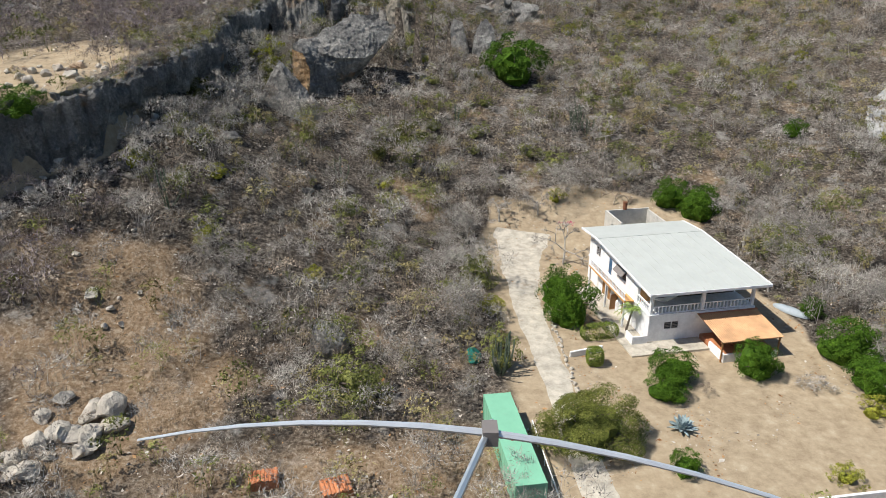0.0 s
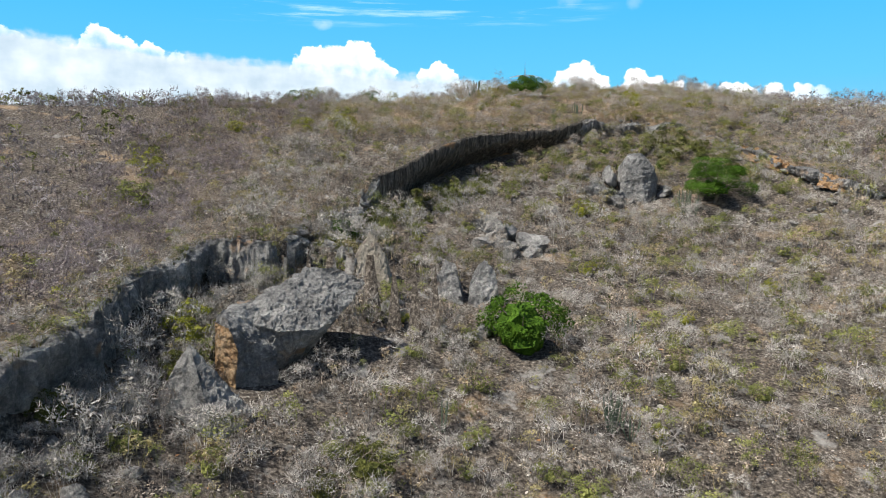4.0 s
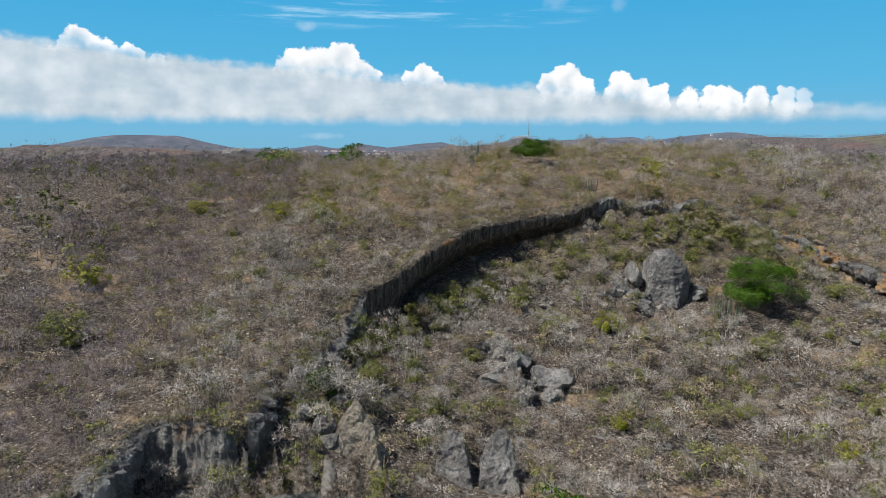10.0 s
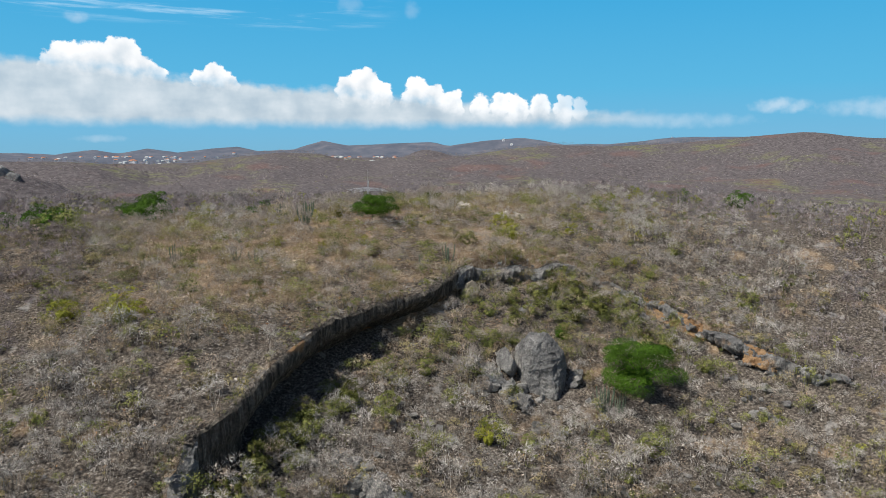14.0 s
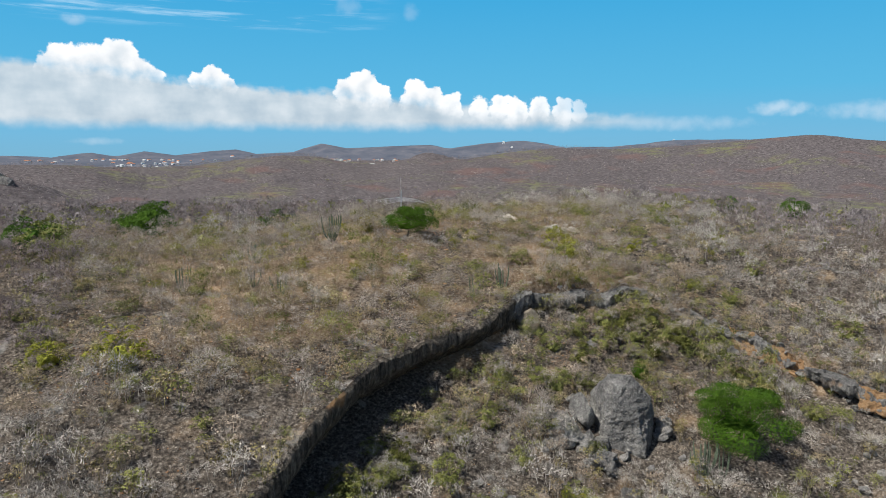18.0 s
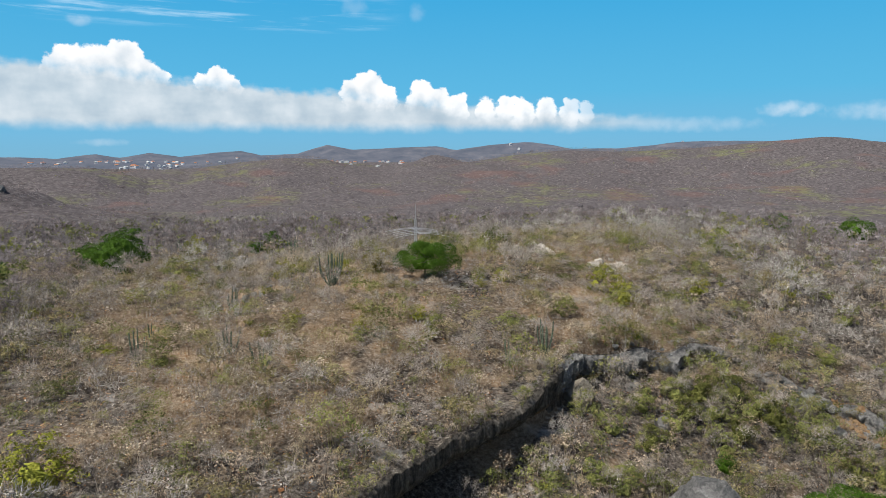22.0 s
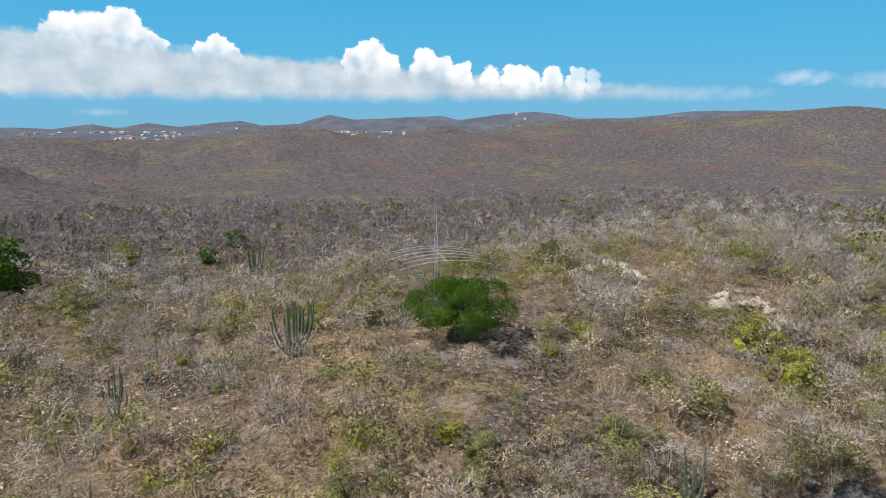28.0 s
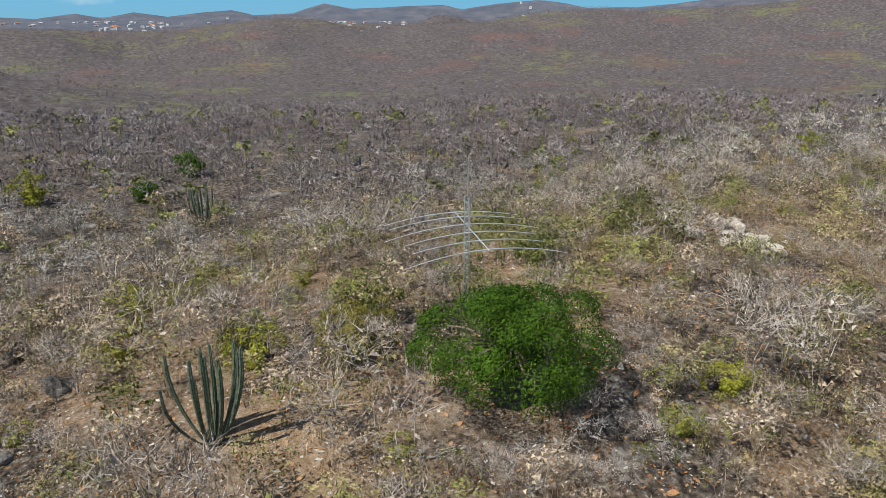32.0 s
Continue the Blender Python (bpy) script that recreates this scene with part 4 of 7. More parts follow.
# broken blocks along the rim and the foot of the scarp
for first, last, gap, size, side in ((rim_index(-60, 69), rim_index(-33, 143), 1.7, 0.75, 1.4), (rim_index(38, 223.5), rim_index(98, 186), 1.5, 0.6, 0.2), (rim_index(-58, 70), rim_index(-30, 145), 2.6, 0.9, -2.5), (rim_index(-19, 147), rim_index(-11, 183), 1.3, 0.9, 0.2)):
    for x, y, lx, ly in resample(np.concatenate([rim_line[first:last], rim_left[first:last]], 1), gap):
        d = side + hr.normal() * 0.8
        x, y, k = x + lx * d, y + ly * d, size * min(math.exp(hr.normal() * 0.4), 1.5)
        z = float(ground_z(np.array([x + lx * (1.6 if side > 0 else 0)]), np.array([y + ly * (1.6 if side > 0 else 0)]))[0])
        copy_thing(ROCKS[hr.integers(2, 4)], pose(x, y, z + k * 0.1 - (0.5 if x > 37 else 0), hr.uniform(-25, 25), hr.uniform(-25, 25), hr.uniform(0, 360)) @ Matrix.Diagonal((k * hr.uniform(0.9, 1.7), k, k * hr.uniform(0.5, 0.9), 1)))
for ob in ROCKS + PALE:
    bpy.data.objects.remove(ob)
for x, y, z, k, turn, seed in ((-178, 757, 58, 9, 20, 93), (-168, 750, 53, 7, 75, 94), (-190, 763, 60, 8, 130, 95), (-118, 700, 30, 5, 10, 96)):
    boulder("crag", x, y, z, k * 1.3, k, k * 1.1, turn, seed, M_ROCK, "dark rocky crag on a far spur of the hills", group="far crags")
boulder("pointed_boulder", -11.4, 65.6, 2.4, 2.3, 2.0, 3.1, 30, 91, M_ROCK, "pointed grey boulder beside an olive tree", tilt=10)
wedge("ochre_ledge", 0, 0, 0, [(77.5, 217.5, 47.8), (83.5, 213.5, 45.2), (85.5, 208, 43.4), (76.5, 214.5, 44.5), (82.5, 209, 41.5), (84, 205.5, 40.5), (80, 219, 43), (86, 212, 41), (77, 215, 42)], 44, M_ROCK_OCHRE, "broken ochre limestone ledge under the hilltop rim", 0.55)
wedge("ochre_ledge", 0, 0, 0, [(88.5, 200, 41.6), (92, 195.5, 40), (87, 198, 38), (91, 193.5, 37), (91, 199, 38), (93.5, 196, 37)], 45, M_ROCK_OCHRE, "broken ochre limestone ledge under the hilltop rim", 0.55)


# ---------------------------------------------------------------- scrub
def unit_rows(v):
    return v / (np.linalg.norm(v, axis=1)[:, None] + 1e-9)


def boughs(r, n, wide=0.33, low=0.46, high=0.80):
    """Centres and radii of the rounded boughs that make up a crown of about 1 m."""
    az = 2 * np.pi * (np.arange(n) + r.random(n) * 0.7) / n
    out = wide * np.sqrt(r.uniform(0.15, 1.0, n))
    out[0] *= 0.2
    z = high - (high - low) * (out / wide) ** 2 * r.uniform(0.5, 1.0, n) + r.normal(size=n) * 0.05
    return np.stack([np.cos(az) * out, np.sin(az) * out, z], 1), r.uniform(0.13, 0.21, n)


def tangle(r, cen, rad, n, size):
    """Close inner growth of a crown: short wide scraps of twig, every way; triangles (n, 3, 3)."""
    k = r.integers(0, len(cen), n)
    c = cen[k] + unit_rows(r.normal(size=(n, 3))) * rad[k][:, None] * r.uniform(0.1, 0.8, (n, 1))
    u = unit_rows(r.normal(size=(n, 3)))
    v = unit_rows(np.cross(u, r.normal(size=(n, 3))))
    s = size * r.uniform(0.6, 1.5, (n, 1))
    return np.stack([c - u * s, c + u * s * 0.9, c + v * s * 0.7], 1)


def stalks(r, cen, width, n):
    """Bent stems from the root up into the boughs."""
    out = []
    for c in cen[:n]:
        root = np.array([c[0] * 0.12, c[1] * 0.12, -0.08])
        mid = root + (c - root) * 0.55 + r.normal(size=3) * 0.04
        side = np.array([-c[1], c[0], 0]) + r.normal(size=3) * 0.1
        side *= width / (np.linalg.norm(side) + 1e-9)
        out += [(root - side, root + side, mid), (mid - side * 0.7, mid + side * 0.7, c)]
    return np.array(out)


def bare_shrub(seed, n, twigs, width, length=0.15, dense=None, wide=0.33, stems=5):
    """A leafless shrub of about 1 m: stems and a fluffy crown of fine twigs; triangles (n, 3, 3)."""
    r = np.random.default_rng(seed)
    cen, rad = boughs(r, n, wide)
    k = r.integers(0, n, twigs)
    d = unit_rows(r.normal(size=(twigs, 3)) + unit_rows(cen[k] - np.array([0, 0, 0.35])) * 0.7 + np.array([0, 0, 0.25]))
    a = cen[k] + d * rad[k][:, None] * r.uniform(0.45, 1.0, (twigs, 1)) * np.array([1, 1, 0.85])
    way = unit_rows(d * 0.55 + r.normal(size=(twigs, 3)) * 0.6 + np.array([0, 0, 0.25]))
    b = a + way * length * r.uniform(0.5, 1.4, (twigs, 1))
    side = unit_rows(np.cross(way, d + r.normal(size=(twigs, 3)) * 0.2)) * width
    T = np.stack([a - side, a + side, b], 1)
    if stems:
        T = np.concatenate([T, stalks(r, cen, width * 1.6, min(n, stems))])
    return np.concatenate([T, tangle(r, cen, rad, *dense)]) if dense else T


def leafy(seed, n, leaves, size, twigs=24, width=0.008, dense=None, wide=0.33, stems=4):
    """A shrub of about 1 m with small leaves in clumps over its boughs and a few bare twigs."""
    r = np.random.default_rng(seed)
    cen, rad = boughs(r, n, wide)
    k = r.integers(0, n, leaves)
    d = unit_rows(r.normal(size=(leaves, 3)) + unit_rows(cen[k] - np.array([0, 0, 0.35])) * 0.6 + np.array([0, 0, 0.3]))
    c = cen[k] + d * rad[k][:, None] * r.uniform(0.6, 1.1, (leaves, 1)) * np.array([1, 1, 0.85])
    nn = d + r.normal(size=(leaves, 3)) * 0.4
    u = unit_rows(np.cross(nn, r.normal(size=(leaves, 3))))
    v = unit_rows(np.cross(nn, u))
    s = size * r.uniform(0.6, 1.3, (leaves, 1))
    T = [np.stack([c - u * s * 0.5, c + u * s * 0.5, c + v * s], 1), *([stalks(r, cen, width * 1.3, stems)] if stems else [])]
    if twigs:
        T.append(bare_shrub(seed + 7, n, twigs, width, wide=wide))
    if dense:
        T.append(tangle(r, cen, rad, *dense))
    return np.concatenate(T)


def thatch(seed, fine, wide=0.46, high=0.34, mid=0.5):
    """The close inner growth of a tree's crown: a lumpy, ragged dome; triangles (n, 3, 3)."""
    bm = bmesh.new()
    bmesh.ops.create_icosphere(bm, subdivisions=fine, radius=1.0)
    co = np.array([v.co[:] for v in bm.verts])
    r = np.random.default_rng(seed)
    co *= (0.82 + 0.5 * vnoise3(co + seed * 0.37, 0.9, 2) + r.uniform(-0.12, 0.12, len(co)))[:, None]
    tri = np.array([[v.index for v in f.verts] for f in bm.faces])
    bm.free()
    T = (co * np.array([wide, wide, high]) + np.array([0, 0, mid]))[tri]
    return T[T[:, :, 2].mean(1) > mid - high * 0.62]


def top_z(x, y):
    """Ground height, taken a little way back from the edge for what stands on the rim."""
    d = rim_dist(x, y)
    edge = (d > 0) & (d < 3.2)
    x, y = np.array(x, float), np.array(y, float)
    if edge.any():
        near = np.argmin((x[edge, None] - rim_line[None, :, 0]) ** 2 + (y[edge, None] - rim_line[None, :, 1]) ** 2, 1)
        x[edge] += rim_left[near, 0] * (3.2 - d[edge])
        y[edge] += rim_left[near, 1] * (3.2 - d[edge])
    return ground_z(x, y)


def scatter(name, kinds, x, y, size, height, material, label, category="shrubs"):
    """One mesh of many shrubs, each a turned and scaled copy of one of a few shapes."""
    n = len(x)
    z = top_z(x, y)
    pick = rng.integers(0, len(kinds), n)
    turn = rng.uniform(0, 2 * np.pi, n)
    tone = rng.uniform(0.01, 1.0, n).astype(np.float32)
    chunks, tones = [], []
    for k, shape in enumerate(kinds):
        sel = np.where(pick == k)[0]
        c, s = np.cos(turn[sel])[:, None, None], np.sin(turn[sel])[:, None, None]
        X, Y, Z = shape[None, :, :, 0], shape[None, :, :, 1], shape[None, :, :, 2]
        sz, hh = size[sel][:, None, None], height[sel][:, None, None]
        P = np.stack([(X * c - Y * s) * sz + x[sel][:, None, None], (X * s + Y * c) * sz + y[sel][:, None, None], Z * hh + z[sel][:, None, None]], -1)
        chunks.append(P.reshape(-1, 3).astype(np.float32))
        tones.append(np.repeat(tone[sel], len(shape) * 3))
    V = np.concatenate(chunks)
    T = np.arange(len(V), dtype=np.int32).reshape(-1, 3)
    ob = new(name, mesh_np(name, V, T, material))
    ob.data.attributes.new("tone", "FLOAT", "POINT").data.foreach_set("value", np.concatenate(tones))
    return tagged(ob, label, category, kind="stuff")


# trees and rocks that keep other growth away: x, y, radius
CLEAR = [(-14, 130.5, 5.2), (-19, 126, 4.5), (-25, 115, 4.6), (-9, 153, 4), (7, 153.5, 5), (48, 203, 6.5), (42, 206, 3), (18, 175, 4.5), (-19, 120, 4), (12, 252, 3), (28, 251, 6.5), (64, 196, 7), (15, 138, 4), (28, 264, 2), (54.5, 268, 4), (63.5, 254.5, 3.6)]


def sites(x0, y0, x1, y1, step, keep, seed, lo=0.0):
    """Jittered grid points, thinned by patches and kept off the plot, the cliff edge and the rocks."""
    r = np.random.default_rng(seed)
    X, Y = np.meshgrid(np.arange(x0, x1, step), np.arange(y0, y1, step))
    X, Y = X.ravel() + r.uniform(-0.55, 0.55, X.size) * step, Y.ravel() + r.uniform(-0.55, 0.55, Y.size) * step
    dens = keep * np.maximum(1 + 0.35 * vnoise(X, Y, 16, 3) + 1.1 * vnoise(X + seed * 7.3, Y - seed * 3.1, 22, 3) + 0.3 * vnoise(X + 90, Y, 5, 2), 0.08)
    ok = r.random(X.size) < dens
    ok &= yard_mask(X, Y) < 0.3
    ok &= r.random(X.size) > 0.8 * np.maximum(soil_mask(X, Y), rubble_mask(X, Y) * (rim_dist(X, Y) > 0))
    X, Y = X[ok], Y[ok]
    d = rim_dist(X, Y)
    ok = (d < -0.6) | (d > 0.35 + r.random(X.size) * 0.6)
    for cx, cy, cr in CLEAR:
        ok &= np.hypot(X - cx, Y - cy) > cr
    return X[ok], Y[ok], r


def thicket(name, area, step, keep, seed, kinds, s, h, material, label, category="shrubs"):
    x, y, r = sites(*area, step, keep, seed)
    k = np.minimum(np.exp(r.normal(-0.04, 0.42, len(x))) * (1 + 0.3 * vnoise(x, y, 9, 2)), 1.9)
    return scatter(name, kinds, x, y, s * k, h * k * r.uniform(0.8, 1.25, len(x)), material, label, category)


MID = [bare_shrub(40 + i, 6, 190, 0.0058, 0.13, (48, 0.036)) for i in range(10)]
NEAR = [bare_shrub(60 + i, 7, 250, 0.0042, 0.13, (60, 0.028)) for i in range(9)]
FAR = [bare_shrub(80 + i, 4, 32, 0.0130, 0.17, (8, 0.07), stems=2) for i in range(6)]
TINY = [bare_shrub(90 + i, 3, 15, 0.026, 0.18, stems=0) for i in range(6)]
SPECK = [leafy(140 + i, 6, 125, 0.046, 50, 0.006, (30, 0.035)) for i in range(9)]
SPECK_FAR = [leafy(160 + i, 5, 74, 0.058, 36, 0.008, (24, 0.05)) for i in range(8)]
LEAFY = [leafy(100 + i, 4, 26, 0.13, 8, 0.016, (12, 0.1)) for i in range(5)]
SPARSE = [leafy(120 + i, 6, 80, 0.058, 26, 0.008, (30, 0.06)) for i in range(6)]
SLOPE, WEST, EAST = (-62, 40, 100, 205), (-150, 60, -62, 330), (100, 60, 190, 330)
CORE = (-32, 205, 88, 285)
for area, step, seed, kinds, grey, brown, tan, olive in (((-36, 40, 62, 108), 2.2, 2, NEAR, 0.52, 0.30, 0.05, 0.17), ((62, 40, 100, 108), 2.5, 4, MID, 0.50, 0.32, 0.05, 0.15), ((-36, 108, 100, 205), 2.1, 1, MID, 0.50, 0.28, 0.07, 0.17), ((-62, 40, -36, 205), 2.2, 3, MID, 0.56, 0.32, 0.04, 0.10), (CORE, 1.8, 5, NEAR, 0.32, 0.32, 0.18, 0.22),
                                                         ((-70, 205, -32, 300), 2.1, 105, MID, 0.58, 0.40, 0.10, 0.12), ((88, 205, 120, 300), 2.2, 205, MID, 0.5, 0.36, 0.10, 0.14), ((-32, 285, 88, 306), 2.5, 305, MID, 0.46, 0.40, 0.12, 0.12)):
    slope, west, leaf = area[1] < 205, area[0] < -60, SPECK if area == CORE else SPARSE
    thicket("grey_scrub", area, step, grey, seed, kinds, 3.3, 3.1, M_TWIG_MAUVE if west else M_TWIG_WARM if area == CORE else M_TWIG_GREY, "dense leafless grey thorn scrub on dry ground")
    thicket("brown_scrub", area, step, brown, seed + 20, SPECK if area == CORE or kinds is NEAR else SPECK_FAR, 2.6, 2.0, M_TWIG_BROWN if slope or west else M_TWIG_TAN, "brown thorn scrub with withered leaf tufts")
    thicket("dry_leaf_scrub", area, step, tan, seed + 40, leaf, 2.0, 1.5, M_DRYLEAF, "low scrub with withered tan leaves")
    thicket("olive_scrub", area, step, olive, seed + 60, leaf, 2.7, 2.2, M_OLIVE, "thin olive-leaved scrub")
    thicket("dun_scrub", area, step, olive * 0.9, seed + 80, leaf, 2.6, 2.1, M_DUN, "scrub with dull yellow-brown leaves")


def strip(name, line, half, gap, seed, kinds, s, h, material, label, above=False):
    """Shrubs along a line on the ground, a few metres to either side of it."""
    r = np.random.default_rng(seed)
    q = resample(line, gap)
    x, y = q[:, 0] + r.normal(size=len(q)) * half, q[:, 1] + r.normal(size=len(q)) * half
    ok = (rim_dist(x, y) < -0.6) | above
    x, y = x[ok], y[ok]
    k = np.exp(r.normal(0, 0.3, len(x)))
    return scatter(name, kinds, x, y, s * k, h * k, material, label)


# bleached and olive growth along the foot of the cliff and below the ledge
strip("bleached_scrub", [(-2, 184), (6, 196), (16, 204), (30, 212), (37, 217)], 2.0, 0.9, 51, NEAR, 2.3, 2.4, M_TWIG_PALE, "bleached bare bushes at the foot of the cliff")
strip("olive_scrub", [(-14, 172), (-6, 180), (2, 190), (20, 205), (34, 213)], 2.6, 1.3, 52, SPARSE, 2.4, 2.8, M_OLIVE, "olive-leaved bushes at the foot of the cliff")
strip("olive_scrub", [(42, 219), (56, 222), (68, 219), (75, 211), (80, 203)], 3.2, 0.6, 53, SPARSE, 2.2, 2.4, M_OLIVE, "olive bushes under the broken ledge")
strip("bleached_scrub", [(-60, 62), (-46, 70), (-36, 82), (-31, 95), (-29, 110), (-30, 126), (-26, 140)], 2.4, 0.7, 54, MID, 3.4, 4.0, M_TWIG_GREY, "bare grey bushes at the foot of the cliff")
strip("olive_scrub", [(-22, 146), (-17, 152), (-17, 160), (-13, 170), (-8, 180)], 2.4, 0.7, 55, SPARSE, 2.0, 2.2, M_OLIVE, "olive bushes in the broken gap of the scarp")
for seed, kinds, size, material, words in ((61, NEAR, 1.7, M_TWIG_GREY, "low grey bushes along the cliff edge"), (62, SPECK, 1.5, M_TWIG_TAN, "low tan bushes along the cliff edge"), (63, SPARSE, 1.7, M_OLIVE, "low olive bushes along the cliff edge")):
    strip("rim_scrub", rim_line[rim_index(-46, 77):rim_index(96, 190)] + rim_left[rim_index(-46, 77):rim_index(96, 190)] * 1.3, 0.7, 1.3, seed, kinds, size, size * 0.8, material, words, True)
# taller bushes standing out of the scrub
TALL = [bare_shrub(180 + i, 10, 480, 0.0032, 0.13, (90, 0.022)) for i in range(5)]
FULL = [leafy(190 + i, 8, 320, 0.038, 60, 0.005) for i in range(5)]
for area, seed, pale, warm in (((-36, 108, 100, 205), 91, M_TWIG_GREY, M_TWIG_BROWN), (CORE, 92, M_TWIG_WARM, M_TWIG_TAN), ((-36, 40, 62, 108), 93, M_TWIG_GREY, M_TWIG_BROWN)):
    thicket("tall_scrub", area, 6.2, 0.45, seed, TALL, 3.9, 3.5, pale, "tall leafless grey bushes standing out of the scrub")
    thicket("tall_scrub", area, 7.5, 0.40, seed + 3, TALL, 3.6, 3.2, warm, "tall leafless brown bushes standing out of the scrub")
    thicket("olive_scrub", area, 8.0, 0.50, seed + 6, FULL, 3.3, 2.9, M_OLIVE, "rounded olive bushes standing out of the scrub")
# tall bare brush crowding the plot
for line, half, gap, seed, size in (([(44, 104), (47.5, 92), (48, 80), (49, 68)], 2.4, 1.0, 57, 4.6), ([(8, 106), (4, 96), (2.5, 86), (2.5, 74), (3.5, 66)], 1.8, 1.1, 58, 4.2), ([(9.5, 99), (14, 103), (22, 107), (32, 107)], 1.6, 1.0, 59, 4.4), ([(-22, 70), (-12, 76), (-4, 84)], 4.0, 1.3, 60, 4.0)):
    strip("tall_scrub", line, half, gap, seed, TALL, size, size * 0.85, M_TWIG_GREY, "tall leafless grey brush round the cleared plot", True)
strip("bleached_scrub", [(22, 246.5), (27, 244.5), (33, 245.5), (36.5, 249), (36, 254)], 0.9, 0.7, 56, NEAR, 2.2, 1.6, M_TWIG_PALE, "bleached bare brush round the foot of the hilltop tree", True)
for area, seed in ((WEST, 9), (EAST, 10), ((-150, 305, 190, 400), 11)):
    thicket("grey_scrub", area, 2.6, 0.6, seed, FAR, 3.4, 2.9, M_FAR_GREY, "leafless grey thorn scrub, distant")
    thicket("brown_scrub", area, 2.6, 0.42, seed + 20, FAR, 3.1, 2.5, M_FAR_BROWN, "leafless brown thorn scrub, distant")
    thicket("olive_scrub", area, 2.9, 0.14, seed + 40, LEAFY, 2.8, 2.4, M_OLIVE, "thin olive-leaved scrub, distant")
# woods on the far hills, mere tufts
for name, material, keep, seed in (("grey_scrub", M_FAR_GREY, 0.6, 71), ("brown_scrub", M_FAR_BROWN, 0.45, 72), ("olive_scrub", M_OLIVE, 0.05, 73)):
    thicket(name, (-620, 760, 1050, 1640), 9.5, keep, seed, TINY[:3], 5.0, 3.6, material, "scrub woods on the far hills")
for area, seed in (((-280, 400, 520, 760), 15), ((190, 160, 420, 400), 16), ((-330, 160, -150, 400), 17)):
    thicket("grey_scrub", area, 3.5, 0.55, seed, TINY, 3.2, 2.6, M_FAR_GREY, "grey scrub over the valley floor, far off")
    thicket("brown_scrub", area, 3.8, 0.5, seed + 20, TINY, 3.1, 2.4, M_FAR_BROWN, "brown scrub over the valley floor, far off")
    thicket("olive_scrub", area, 6.0, 0.16, seed + 40, TINY, 3.2, 2.4, M_OLIVE, "olive scrub over the valley floor, far off")


# fallen leaves, twigs and stones on the ground between the shrubs
def litter(name, area, n, size, seed, material, label, lift=0.03, upright=0.25, plot=False):
    r = np.random.default_rng(seed)
    x, y = r.uniform(area[0], area[2], n), r.uniform(area[1], area[3], n)
    ok = ((yard_mask(x, y) > 0.6) & (vnoise(x, y, 4, 3) > 0.05) if plot else (yard_mask(x, y) < 0.3) & (vnoise(x, y, 6, 3) > -0.35))
    d = rim_dist(x, y)
    ok &= (d < -1.5) | (d > 2.0)
    x, y = x[ok], y[ok]
    n = len(x)
    c = np.stack([x, y, ground_z(x, y) + lift], 1)
    az = r.uniform(0, 2 * np.pi, n)
    u = np.stack([np.cos(az), np.sin(az), r.normal(0, upright, n)], 1)
    v = np.stack([-np.sin(az), np.cos(az), r.normal(0, upright, n)], 1)
    s = size * np.exp(r.normal(0, 0.45, n))[:, None]
    V = np.stack([c - u * s, c + v * s * 0.55, c + u * s, c - v * s * 0.55], 1)
    ob = new(name, mesh_np(name, V.reshape(-1, 3), np.arange(4 * n).reshape(-1, 4), material))
    return tagged(ob, label, "litter", kind="stuff")


M_LITTER_PALE = twig_material("pale_litter", (0.30, 0.26, 0.21), (0.46, 0.42, 0.36), (0.60, 0.56, 0.50))
M_LITTER_RUST = twig_material("rust_litter", (0.22, 0.10, 0.045), (0.36, 0.19, 0.09), (0.45, 0.29, 0.15))
litter("pale_litter", CORE, 30000, 0.085, 31, M_LITTER_PALE, "bleached leaves and chips lying on the hilltop")
litter("rust_litter", CORE, 36000, 0.10, 32, M_LITTER_RUST, "rust-brown fallen leaves on the hilltop")
litter("pale_litter", SLOPE, 20000, 0.13, 33, M_LITTER_PALE, "bleached leaves and chips lying on the slope")
litter("rust_litter", SLOPE, 9000, 0.12, 34, M_LITTER_RUST, "rust-brown fallen leaves on the slope")
litter("pale_litter", (5, 38, 44, 108), 5000, 0.10, 35, M_LITTER_PALE, "dry stalks and leaves strewn over the plot", plot=True)
litter("rust_litter", (5, 38, 44, 108), 5000, 0.10, 36, M_LITTER_RUST, "brown leaves strewn over the plot", plot=True)


# ---------------------------------------------------------------- trees, bushes, cacti
def blades(cen, nor, n, spread, size, r):
    """Leaf rhombs in clumps; cen and nor are the clumps' centres and outward ways."""
    k = r.integers(0, len(cen), n)
    d = r.normal(size=(n, 3)) + nor[k] * 0.8 + np.array([0, 0, 0.5])
    d /= np.linalg.norm(d, axis=1)[:, None]
    c = cen[k] + d * spread[k][:, None] * r.uniform(0.75, 1.08, (n, 1)) * np.array([1, 1, 0.75])
    nn = d + r.normal(size=(n, 3)) * 0.42
    u = np.cross(nn, r.normal(size=(n, 3)))
    u /= np.linalg.norm(u, axis=1)[:, None] + 1e-9
    v = np.cross(nn, u)
    v /= np.linalg.norm(v, axis=1)[:, None] + 1e-9
    s = size * r.uniform(0.6, 1.3, (n, 1))
    V = np.stack([c - u * s, c - v * s * 0.5, c + u * s, c + v * s * 0.5], 1).reshape(-1, 3)
    return V, np.arange(4 * n).reshape(-1, 4)


